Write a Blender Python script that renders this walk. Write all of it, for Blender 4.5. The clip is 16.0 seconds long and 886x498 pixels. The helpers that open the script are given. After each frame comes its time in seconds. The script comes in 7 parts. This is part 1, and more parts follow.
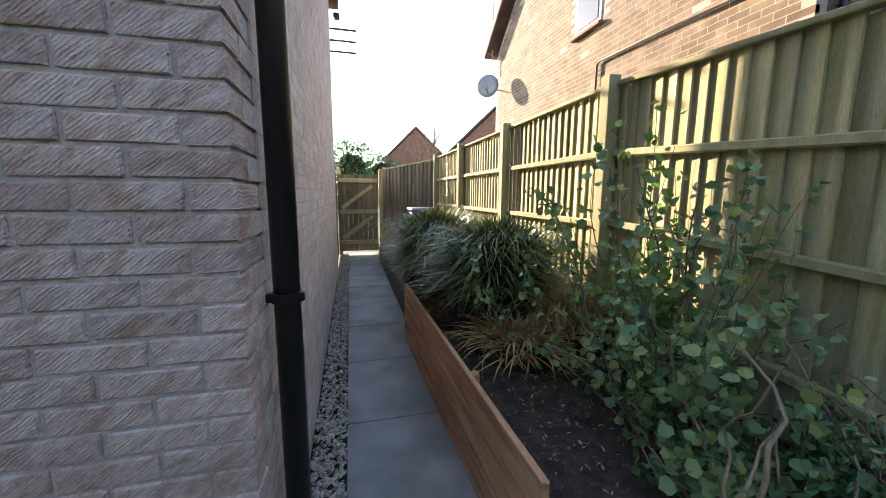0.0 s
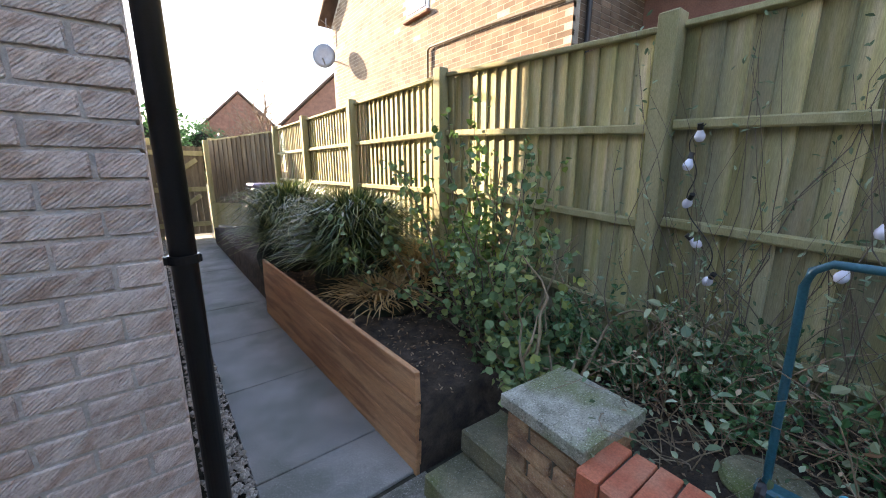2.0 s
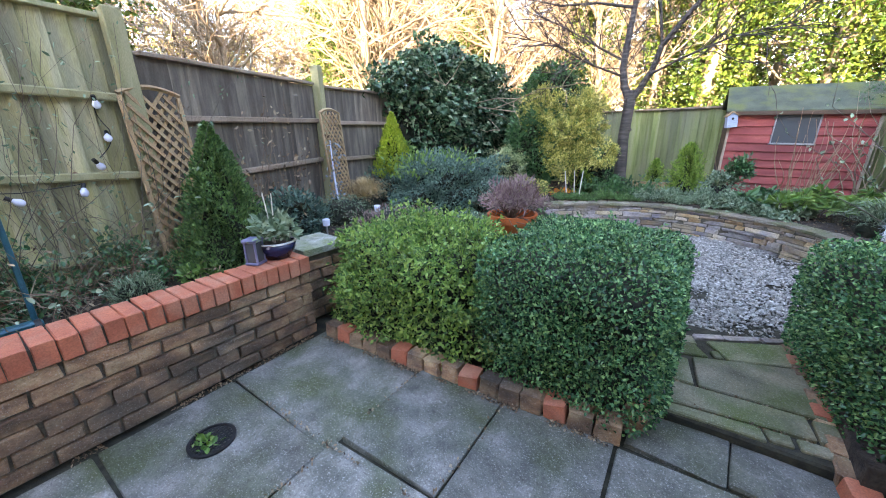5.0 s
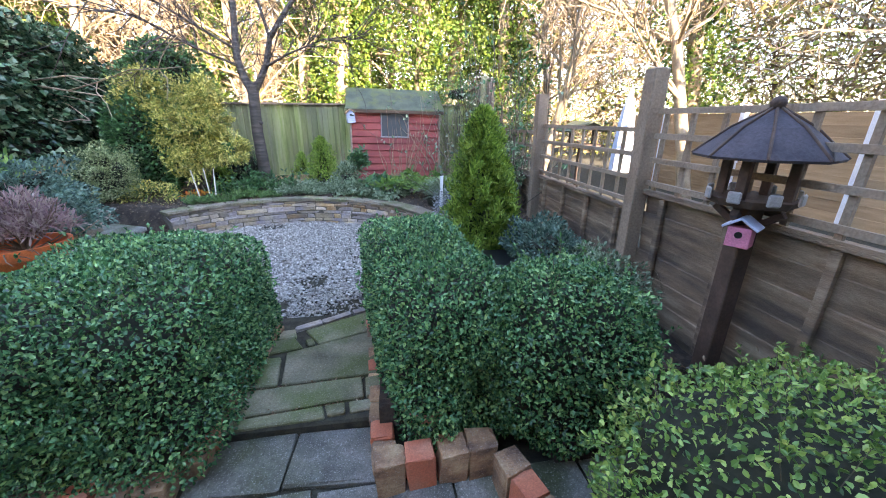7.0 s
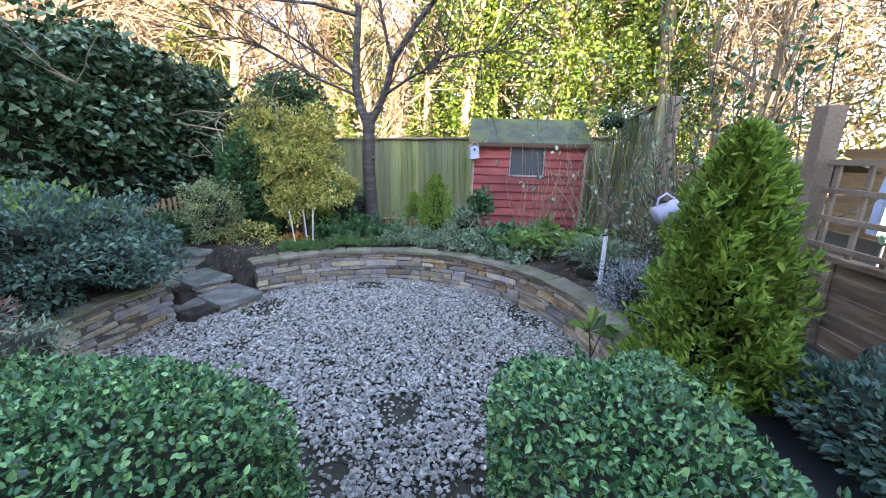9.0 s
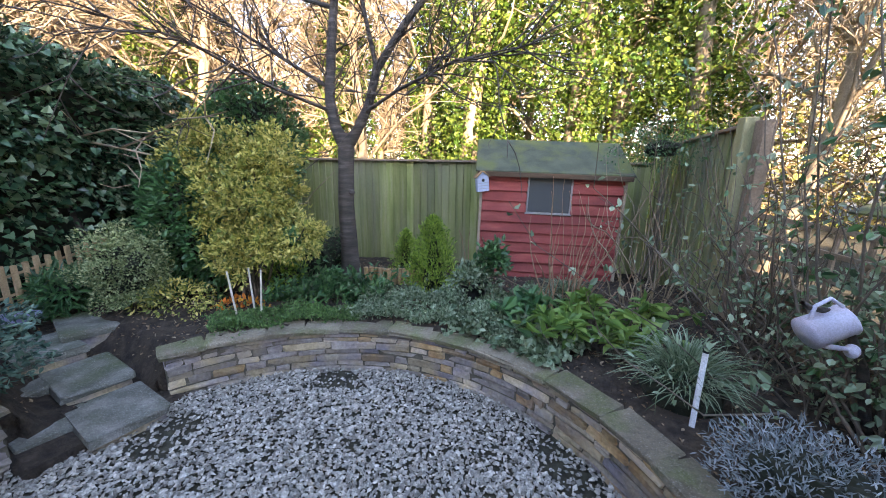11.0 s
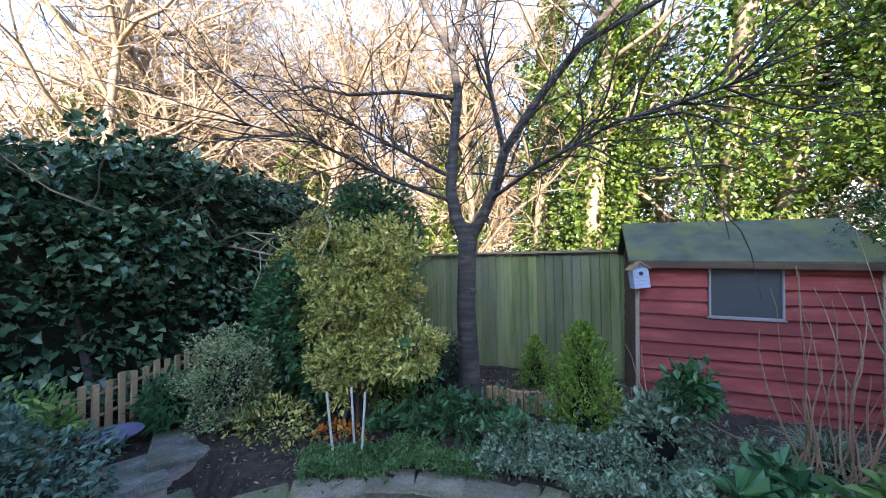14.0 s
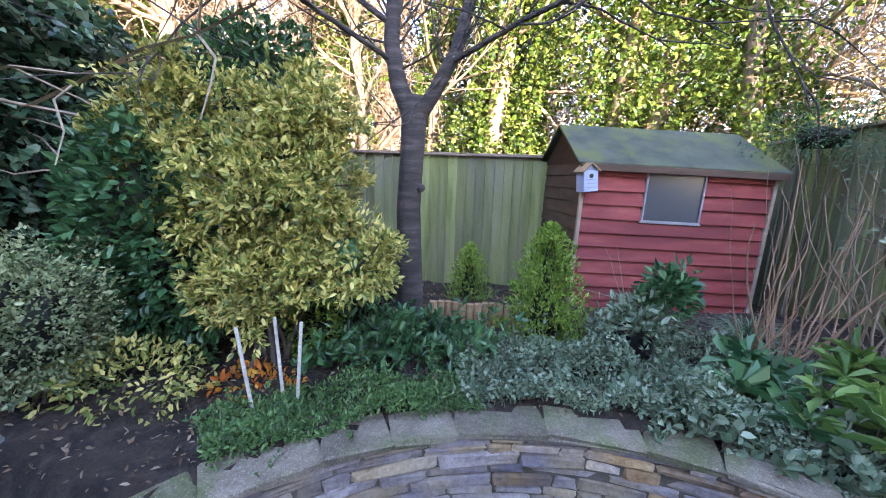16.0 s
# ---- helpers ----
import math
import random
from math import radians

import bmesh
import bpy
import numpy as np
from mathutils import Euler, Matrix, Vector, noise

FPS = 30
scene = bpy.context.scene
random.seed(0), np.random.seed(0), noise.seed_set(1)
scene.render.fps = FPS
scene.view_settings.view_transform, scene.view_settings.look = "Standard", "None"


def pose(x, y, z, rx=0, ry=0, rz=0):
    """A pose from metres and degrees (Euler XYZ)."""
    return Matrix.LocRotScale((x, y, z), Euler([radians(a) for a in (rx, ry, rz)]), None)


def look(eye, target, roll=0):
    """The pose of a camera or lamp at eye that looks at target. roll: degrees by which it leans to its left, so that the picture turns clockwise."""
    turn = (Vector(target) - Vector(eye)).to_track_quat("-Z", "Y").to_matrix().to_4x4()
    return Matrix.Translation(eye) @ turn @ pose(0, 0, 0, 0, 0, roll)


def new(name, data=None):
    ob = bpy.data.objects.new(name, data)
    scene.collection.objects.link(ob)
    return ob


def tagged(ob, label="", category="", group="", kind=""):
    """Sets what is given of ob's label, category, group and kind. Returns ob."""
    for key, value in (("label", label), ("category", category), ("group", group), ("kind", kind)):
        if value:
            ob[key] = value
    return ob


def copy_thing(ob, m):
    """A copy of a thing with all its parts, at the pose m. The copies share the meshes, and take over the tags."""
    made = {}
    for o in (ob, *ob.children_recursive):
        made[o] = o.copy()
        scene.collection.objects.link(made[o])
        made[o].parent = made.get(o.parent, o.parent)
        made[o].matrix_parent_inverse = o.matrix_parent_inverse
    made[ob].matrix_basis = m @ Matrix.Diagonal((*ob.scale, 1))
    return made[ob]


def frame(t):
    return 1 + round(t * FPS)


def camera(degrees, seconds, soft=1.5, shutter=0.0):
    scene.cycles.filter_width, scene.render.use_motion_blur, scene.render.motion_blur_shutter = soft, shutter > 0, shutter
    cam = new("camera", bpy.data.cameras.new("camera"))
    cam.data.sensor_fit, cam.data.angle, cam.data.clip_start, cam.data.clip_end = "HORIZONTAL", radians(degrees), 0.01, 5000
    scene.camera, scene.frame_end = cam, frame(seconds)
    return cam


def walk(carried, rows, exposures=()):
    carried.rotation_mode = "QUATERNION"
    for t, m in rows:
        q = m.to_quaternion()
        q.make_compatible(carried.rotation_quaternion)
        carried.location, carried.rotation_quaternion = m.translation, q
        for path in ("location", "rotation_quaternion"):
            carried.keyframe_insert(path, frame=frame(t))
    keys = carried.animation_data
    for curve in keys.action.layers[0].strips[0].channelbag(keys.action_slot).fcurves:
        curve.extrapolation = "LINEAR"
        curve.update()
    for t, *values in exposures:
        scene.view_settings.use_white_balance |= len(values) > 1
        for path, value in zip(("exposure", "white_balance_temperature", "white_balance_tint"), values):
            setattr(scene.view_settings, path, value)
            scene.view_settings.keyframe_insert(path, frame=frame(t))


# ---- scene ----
cam = camera(100.7, 16.0, soft=1.0)
PATH = [
    (0, (0.64, 0.339, 1.467), (1.123, 2.258, 1.175), 0.3),
    (0.5, (0.534, 0.298, 1.599), (1.098, 2.192, 1.295), 0.5),
    (1, (0.547, 0.225, 1.545), (1.194, 2.093, 1.24), 0.4),
    (1.5, (0.482, 0.11, 1.477), (1.404, 1.854, 1.149), 0.1),
    (2, (0.385, 0.015, 1.447), (1.586, 1.559, 1.028), 0.0),
    (2.5, (0.217, -0.034, 1.428), (1.633, 1.276, 0.9), -0.2),
    (3, (-0.01, -0.031, 1.435), (1.766, 0.719, 0.904), -0.0),
    (3.5, (-0.162, -0.115, 1.445), (1.743, 0.103, 0.875), -1.6),
    (4, (-0.4, -0.174, 1.418), (1.472, -0.566, 0.836), -1.7),
    (4.5, (-0.572, -0.098, 1.39), (1.058, -1.093, 0.794), -1.5),
    (5, (-0.761, -0.015, 1.336), (0.348, -1.561, 0.719), -1.3),
    (5.2, (-0.867, -0.008, 1.346), (-0.037, -1.71, 0.703), -1.3),
    (7.3, (-1.536, -0.552, 1.346), (-1.825, -2.416, 0.679), 0.3),
    (7.5, (-1.557, -0.673, 1.325), (-1.688, -2.555, 0.661), -0.3),
    (8, (-1.556, -1.023, 1.358), (-1.253, -2.904, 0.751), -1.4),
    (8.5, (-1.463, -1.357, 1.322), (-1.115, -3.244, 0.757), -1.7),
    (8.7, (-1.378, -1.534, 1.296), (-1.045, -3.438, 0.781), -0.9),
    (10.8, (-1.141, -2.864, 1.568), (-1.01, -4.81, 1.124), 1.5),
    (11, (-1.126, -2.961, 1.561), (-0.83, -4.887, 1.11), 0.9),
    (11.5, (-1.079, -3.101, 1.592), (-0.381, -4.926, 1.167), -0.8),
    (12, (-1.083, -3.167, 1.669), (-0.095, -4.884, 1.402), -2.0),
    (12.5, (-1.038, -3.183, 1.66), (0.041, -4.867, 1.68), -2.0),
    (13, (-0.907, -3.232, 1.618), (0.228, -4.878, 1.67), -2.3),
    (13.5, (-0.757, -3.402, 1.573), (0.355, -5.063, 1.634), -2.2),
    (14, (-0.702, -3.575, 1.544), (0.121, -5.397, 1.599), -1.0),
    (14.5, (-0.579, -3.728, 1.469), (-0.037, -5.653, 1.447), 0.2),
    (15, (-0.398, -3.849, 1.475), (-0.14, -5.827, 1.333), 1.4),
    (15.5, (-0.214, -3.943, 1.426), (-0.064, -5.926, 1.212), 1.7),
    (16, (0.016, -4.038, 1.348), (0.124, -5.998, 0.967), 1.9),
]
walk(cam, [(t, look(eye, target, roll)) for t, eye, target, roll in PATH],
     exposures=[(0.0, 2.6, 7700, 18), (1.5, 2.85, 7900, 20), (2.5, 3.3, 8300, 21), (3.5, 3.8, 8600, 22), (5.0, 3.92, 8200, 23), (8.0, 3.85, 7700, 23), (11.0, 3.3, 8100, 23), (11.5, 3.3, 8100, 22), (12.0, 3.35, 8200, 22), (12.5, 2.95, 7300, 20),
                (13.5, 2.75, 6900, 20), (14.5, 3.15, 6500, 22), (15.0, 3.3, 6600, 24), (16.0, 3.57, 7000, 31)])

# ---- sky, sun ----
SUN_AZ, SUN_EL = radians(20.2), radians(19)
sun_way = Vector((-math.sin(SUN_AZ) * math.cos(SUN_EL), math.cos(SUN_AZ) * math.cos(SUN_EL), math.sin(SUN_EL)))
world = bpy.data.worlds.new("world")
scene.world = world
world.use_nodes = True
sky = world.node_tree.nodes.new("ShaderNodeTexSky")
sky.sky_type, sky.sun_disc = "NISHITA", False
sky.sun_elevation, sky.sun_rotation = SUN_EL, -SUN_AZ
sky.air_density, sky.dust_density, sky.ozone_density = 1.0, 0.3, 2.6
world.node_tree.links.new(sky.outputs[0], world.node_tree.nodes["Background"].inputs[0])
world.node_tree.nodes["Background"].inputs[1].default_value = 0.15
sun_data = bpy.data.lights.new("sun", "SUN")
sun_data.energy, sun_data.angle, sun_data.color = 3.6, radians(0.5), (1.0, 0.9, 0.74)
sun = new("sun", sun_data)
sun.matrix_world = look(sun_way * 40, (0, 0, 0))


# ---- materials ----
def nodes_of(name):
    m = bpy.data.materials.new(name)
    m.use_nodes = True
    t = m.node_tree
    return m, t, t.nodes["Principled BSDF"], lambda a, b: t.links.new(a, b)


def surf(name, cols, scale=6.0, rough=0.8, bump=0.4, fine=90.0, stretch=(1, 1, 1), turn=(0, 0, 0), vary=0.25, island=False,
         metal=0.0, stain=None, stain_scale=1.3, dist=0.006, specks=0.0, comb=0.0):
    """A surface with broad and fine variation at world scale, and a stain of its own."""
    m, t, p, link = nodes_of(name)
    geo = t.nodes.new("ShaderNodeNewGeometry")
    turned = t.nodes.new("ShaderNodeMapping")
    turned.inputs["Rotation"].default_value = [radians(a) for a in turn]
    link(geo.outputs["Position"], turned.inputs["Vector"])
    mapping = t.nodes.new("ShaderNodeMapping")
    mapping.inputs["Scale"].default_value = stretch
    link(turned.outputs[0], mapping.inputs["Vector"])
    n1 = t.nodes.new("ShaderNodeTexNoise")
    n1.inputs["Scale"].default_value, n1.inputs["Detail"].default_value = scale, 5
    link(mapping.outputs[0], n1.inputs["Vector"])
    ramp = t.nodes.new("ShaderNodeValToRGB")
    el = ramp.color_ramp.elements
    while len(el) < len(cols):
        el.new(0.5)
    for i, c in enumerate(cols):
        el[i].position = 0.3 + 0.4 * i / max(1, len(cols) - 1)
        el[i].color = (*c, 1)
    link(n1.outputs["Fac"], ramp.inputs[0])
    n2 = t.nodes.new("ShaderNodeTexNoise")
    n2.inputs["Scale"].default_value, n2.inputs["Detail"].default_value = fine, 6
    n2.inputs["Roughness"].default_value = 0.62
    link(mapping.outputs[0], n2.inputs["Vector"])
    col = ramp.outputs[0]
    if stain:
        n3 = t.nodes.new("ShaderNodeTexNoise")
        n3.inputs["Scale"].default_value, n3.inputs["Detail"].default_value = stain_scale, 6
        link(mapping.outputs[0] if stretch != (1, 1, 1) else geo.outputs["Position"], n3.inputs["Vector"])
        cut = t.nodes.new("ShaderNodeMapRange")
        cut.inputs[1].default_value, cut.inputs[2].default_value = 0.46, 0.64
        link(n3.outputs["Fac"], cut.inputs[0])
        mx = t.nodes.new("ShaderNodeMixRGB")
        mx.inputs[2].default_value = (*stain, 1)
        link(cut.outputs[0], mx.inputs[0])
        link(col, mx.inputs[1])
        col = mx.outputs[0]
    if specks:
        n4 = t.nodes.new("ShaderNodeTexNoise")
        n4.inputs["Scale"].default_value, n4.inputs["Detail"].default_value = 170, 2
        link(geo.outputs["Position"], n4.inputs["Vector"])
        for lo, hi, tone in ((0.6, 0.68, (0.62, 0.61, 0.56)), (0.42, 0.34, (0.035, 0.035, 0.025))):
            cut = t.nodes.new("ShaderNodeMapRange")
            cut.inputs[1].default_value, cut.inputs[2].default_value, cut.inputs[4].default_value = lo, hi, specks
            link(n4.outputs["Fac"], cut.inputs[0])
            mx = t.nodes.new("ShaderNodeMixRGB")
            mx.inputs[2].default_value = (*tone, 1)
            link(cut.outputs[0], mx.inputs[0])
            link(col, mx.inputs[1])
            col = mx.outputs[0]
    hsv = t.nodes.new("ShaderNodeHueSaturation")
    rnd = geo.outputs["Random Per Island"]
    if not island:
        rnd = t.nodes.new("ShaderNodeObjectInfo").outputs["Random"]
    add = t.nodes.new("ShaderNodeMath")
    add.operation = "MULTIPLY_ADD"
    add.inputs[1].default_value, add.inputs[2].default_value = vary * 1.6, 1 - vary * 1.1
    link(rnd, add.inputs[0])
    f2 = t.nodes.new("ShaderNodeMath")
    f2.operation = "MULTIPLY_ADD"
    f2.inputs[1].default_value, f2.inputs[2].default_value = 1.2, 0.4
    link(n2.outputs["Fac"], f2.inputs[0])
    mul = t.nodes.new("ShaderNodeMath")
    mul.operation = "MULTIPLY"
    link(add.outputs[0], mul.inputs[0])
    link(f2.outputs[0], mul.inputs[1])
    link(mul.outputs[0], hsv.inputs["Value"])
    link(col, hsv.inputs["Color"])
    link(hsv.outputs[0], p.inputs["Base Color"])
    p.inputs["Roughness"].default_value, p.inputs["Metallic"].default_value = rough, metal
    if bump:
        b = t.nodes.new("ShaderNodeBump")
        b.inputs["Strength"].default_value, b.inputs["Distance"].default_value = bump, dist
        height = n2.outputs["Fac"]
        if comb:
            wave = t.nodes.new("ShaderNodeTexWave")
            wave.wave_type, wave.bands_direction = "BANDS", "Z"
            for key, value in (("Scale", 0.314 / comb), ("Distortion", 5.0), ("Detail", 3.0), ("Detail Scale", 0.6)):
                wave.inputs[key].default_value = value
            link(turned.outputs[0], wave.inputs["Vector"])
            both = t.nodes.new("ShaderNodeMath")
            both.operation = "MULTIPLY_ADD"
            both.inputs[1].default_value = 0.16
            link(wave.outputs["Fac"], both.inputs[0])
            link(height, both.inputs[2])
            height = both.outputs[0]
        link(height, b.inputs["Height"])
        link(b.outputs[0], p.inputs["Normal"])
    return m


def leafy(name, cols, rough=0.45, through_light=0.25):
    """Leaves: each one its own tone among cols, a little light through them."""
    m, t, p, link = nodes_of(name)
    geo = t.nodes.new("ShaderNodeNewGeometry")
    ramp = t.nodes.new("ShaderNodeValToRGB")
    el = ramp.color_ramp.elements
    while len(el) < len(cols):
        el.new(0.5)
    for i, c in enumerate(cols):
        el[i].position = i / max(1, len(cols) - 1)
        el[i].color = (*c, 1)
    link(geo.outputs["Random Per Island"], ramp.inputs[0])
    n = t.nodes.new("ShaderNodeTexNoise")
    n.inputs["Scale"].default_value = 3.5
    link(geo.outputs["Position"], n.inputs["Vector"])
    hsv = t.nodes.new("ShaderNodeHueSaturation")
    ma = t.nodes.new("ShaderNodeMath")
    ma.operation = "MULTIPLY_ADD"
    ma.inputs[1].default_value, ma.inputs[2].default_value = 0.9, 0.55
    link(n.outputs["Fac"], ma.inputs[0])
    link(ma.outputs[0], hsv.inputs["Value"])
    link(ramp.outputs[0], hsv.inputs["Color"])
    link(hsv.outputs[0], p.inputs["Base Color"])
    p.inputs["Roughness"].default_value = rough
    tr = t.nodes.new("ShaderNodeBsdfTranslucent")
    link(hsv.outputs[0], tr.inputs["Color"])
    mix = t.nodes.new("ShaderNodeMixShader")
    mix.inputs[0].default_value = through_light
    link(p.outputs[0], mix.inputs[1])
    link(tr.outputs[0], mix.inputs[2])
    link(mix.outputs[0], t.nodes["Material Output"].inputs["Surface"])
    return m


def plain(name, c, rough=0.5, metal=0.0):
    return surf(name, [tuple(v * 0.9 for v in c), tuple(min(1, v * 1.08) for v in c)], 12, rough, 0.08, 150, vary=0.0, metal=metal)


M_HOUSE = surf("drag_faced_brick", [(0.47, 0.36, 0.31), (0.56, 0.47, 0.42), (0.62, 0.54, 0.49)], 3, 0.9, 1.0, 45, (0.9, 1, 3.0), (0, 40, 0), 0.2,
               stain=(0.43, 0.31, 0.25), stain_scale=9, dist=0.008, specks=0.25, comb=0.008)
M_HOUSE_FAR = surf("drag_faced_brick_row", [(0.46, 0.36, 0.31), (0.54, 0.45, 0.39), (0.6, 0.52, 0.46)], 7, 0.9, 0.12, 60, vary=0.14, island=True)
M_MORTAR = surf("grey_mortar", [(0.34, 0.32, 0.3), (0.44, 0.42, 0.39)], 10, 0.95, 0.5, 120, vary=0)
M_MORTAR_TAN = surf("tan_mortar", [(0.31, 0.27, 0.21), (0.4, 0.35, 0.28)], 10, 0.95, 0.4, 120, vary=0)
M_MORTAR_DARK = surf("old_dark_mortar", [(0.07, 0.065, 0.045), (0.17, 0.145, 0.11)], 12, 0.95, 0.6, 120, vary=0)
M_OLD_BRICK = surf("weathered_brick", [(0.14, 0.08, 0.055), (0.38, 0.21, 0.115), (0.52, 0.35, 0.2)], 8, 0.9, 1.0, 60, (1, 1, 1.6), vary=0.38,
                   specks=0.25, stain=(0.12, 0.085, 0.06), stain_scale=2.2)
M_RED_BRICK = surf("red_coping_brick", [(0.44, 0.115, 0.06), (0.55, 0.165, 0.085)], 9, 0.75, 0.3, 140, vary=0.13, stain=(0.5, 0.2, 0.12), stain_scale=7)
M_CONCRETE = surf("pebbled_concrete_cap", [(0.2, 0.21, 0.16), (0.33, 0.33, 0.27), (0.42, 0.42, 0.35)], 16, 0.9, 0.8, 120, vary=0.05, stain=(0.2, 0.23, 0.12), stain_scale=6, specks=0.6)
M_SLAB = surf("worn_paving_slab", [(0.1, 0.1, 0.08), (0.18, 0.178, 0.15), (0.3, 0.285, 0.255)], 7, 0.7, 0.9, 60, vary=0.26, stain=(0.085, 0.1, 0.045), stain_scale=2.6, dist=0.008, specks=0.45)
M_PATH = surf("side_path_slab", [(0.17, 0.17, 0.165), (0.27, 0.27, 0.255)], 3, 0.75, 0.25, 140, vary=0.06, stain=(0.13, 0.14, 0.12), stain_scale=2, specks=0.3)
M_FLAG = surf("mossy_stone_flag", [(0.11, 0.11, 0.065), (0.22, 0.2, 0.125), (0.33, 0.29, 0.2)], 5, 0.85, 0.6, 70, vary=0.22, stain=(0.1, 0.13, 0.04), stain_scale=3, specks=0.25)
M_JOINT = surf("dark_joint_soil", [(0.02, 0.02, 0.014), (0.06, 0.055, 0.035)], 20, 1, 0.6, 120, vary=0)
M_SOIL = surf("dark_garden_soil", [(0.022, 0.016, 0.012), (0.05, 0.036, 0.027), (0.1, 0.074, 0.056)], 14, 1.0, 1.0, 60, vary=0, stain=(0.07, 0.05, 0.034), stain_scale=6, dist=0.03)
M_GRAVEL = surf("pale_gravel", [(0.19, 0.175, 0.15), (0.38, 0.355, 0.31), (0.6, 0.565, 0.5)], 30, 0.8, 0.2, 160, vary=0.5, island=True)
M_PEBBLE = surf("rounded_pebble", [(0.25, 0.22, 0.18), (0.45, 0.41, 0.35)], 30, 0.7, 0.1, 160, vary=0.4, island=True)
M_STONE = surf("buff_walling_stone", [(0.38, 0.29, 0.17), (0.5, 0.39, 0.25), (0.58, 0.48, 0.34)], 4, 0.9, 0.9, 40, vary=0.42, stain=(0.3, 0.27, 0.29), stain_scale=3.2, dist=0.015)
M_STONE_GREY = surf("purple_grey_walling_stone", [(0.22, 0.185, 0.175), (0.32, 0.275, 0.255), (0.42, 0.375, 0.33)], 5, 0.9, 0.9, 40, vary=0.4, stain=(0.36, 0.29, 0.2), stain_scale=3.4, dist=0.015)
M_STONE_RUST = surf("rusty_walling_stone", [(0.34, 0.19, 0.085), (0.46, 0.3, 0.15), (0.5, 0.39, 0.25)], 5, 0.9, 0.9, 40, vary=0.35, stain=(0.26, 0.2, 0.16), stain_scale=3.8, dist=0.015)
M_STONE_CAP = surf("stone_wall_cap", [(0.15, 0.125, 0.085), (0.23, 0.19, 0.135), (0.29, 0.245, 0.18)], 6, 0.9, 0.9, 50, vary=0.24, stain=(0.15, 0.16, 0.07), stain_scale=5, dist=0.012, specks=0.3)
M_FENCE = surf("greened_fence_board", [(0.31, 0.295, 0.12), (0.45, 0.41, 0.205), (0.56, 0.5, 0.33)], 2.5, 0.85, 0.6, 50, (6, 6, 0.5), vary=0.36, stain=(0.34, 0.33, 0.21), stain_scale=1.4)
M_GATE = surf("weathered_gate_timber", [(0.085, 0.07, 0.045), (0.15, 0.12, 0.08), (0.2, 0.165, 0.11)], 3, 0.85, 0.5, 60, (6, 6, 0.6), vary=0.25)
M_POST = surf("greened_fence_post", [(0.27, 0.26, 0.12), (0.38, 0.35, 0.2)], 3, 0.85, 0.5, 70, (5, 5, 0.8), vary=0.12)
M_DARK_FENCE = surf("dark_stained_board", [(0.085, 0.07, 0.056), (0.145, 0.12, 0.094), (0.24, 0.2, 0.15)], 3, 0.85, 0.5, 70, (6, 6, 0.8), vary=0.3)
M_RAIL_DARK = surf("weathered_brown_rail", [(0.22, 0.16, 0.11), (0.33, 0.25, 0.18)], 4, 0.85, 0.4, 70, vary=0.1)
M_BACK_FENCE = surf("algae_green_board", [(0.2, 0.25, 0.08), (0.3, 0.34, 0.13), (0.38, 0.38, 0.2)], 2.5, 0.85, 0.4, 70, (6, 6, 0.6), vary=0.34, stain=(0.24, 0.25, 0.17), stain_scale=0.5)
M_WANEY = surf("brown_waney_board", [(0.17, 0.115, 0.075), (0.31, 0.22, 0.145), (0.46, 0.35, 0.24)], 3, 0.85, 0.9, 45, (0.9, 0.9, 7), vary=0.34, stain=(0.13, 0.1, 0.075), stain_scale=1.6, dist=0.012)
# Sunlight on the far panels is put into this paler brown.
M_FAR_PANEL = surf("far_panel_painted_sunlit", [(0.34, 0.22, 0.12), (0.46, 0.31, 0.18)], 3, 0.85, 0.4, 60, (1, 1, 8), vary=0.2)
M_TRELLIS = surf("tan_trellis_lath", [(0.32, 0.2, 0.1), (0.46, 0.31, 0.17)], 6, 0.8, 0.4, 80, vary=0.15)
M_PLANK = surf("new_softwood_plank", [(0.4, 0.19, 0.088), (0.5, 0.26, 0.128), (0.57, 0.32, 0.17)], 2.4, 0.7, 0.5, 60, (2, 0.5, 5), vary=0.14, stain=(0.3, 0.14, 0.07), stain_scale=4)
M_SHED = surf("red_shed_board", [(0.27, 0.042, 0.038), (0.36, 0.064, 0.055), (0.42, 0.1, 0.08)], 4, 0.7, 0.35, 70, (1, 1, 5), vary=0.16, stain=(0.24, 0.04, 0.038), stain_scale=1.5)
M_SHED_SIDE = surf("brown_shed_board", [(0.07, 0.042, 0.026), (0.13, 0.08, 0.05)], 4, 0.8, 0.4, 70, (1, 1, 5), vary=0.2)
M_FELT = surf("mossy_roof_felt", [(0.055, 0.07, 0.05), (0.1, 0.12, 0.08)], 6, 0.9, 0.5, 150, vary=0, stain=(0.12, 0.14, 0.05), stain_scale=4)
M_TRIM = surf("pale_shed_trim", [(0.3, 0.23, 0.16), (0.4, 0.32, 0.24)], 6, 0.8, 0.3, 80, vary=0)
M_BARK = surf("grey_cherry_bark", [(0.045, 0.037, 0.032), (0.08, 0.066, 0.057), (0.14, 0.116, 0.1)], 5, 0.85, 1.0, 30, (1, 1, 6), vary=0, stain=(0.05, 0.045, 0.04), stain_scale=3, dist=0.01)
M_TWIG = surf("brown_twig", [(0.1, 0.08, 0.06), (0.17, 0.135, 0.1)], 10, 0.8, 0.2, 60, vary=0.2)
M_PALE_TWIG = surf("pale_bare_twig", [(0.2, 0.15, 0.095), (0.36, 0.28, 0.185)], 6, 0.8, 0.2, 60, vary=0.2)
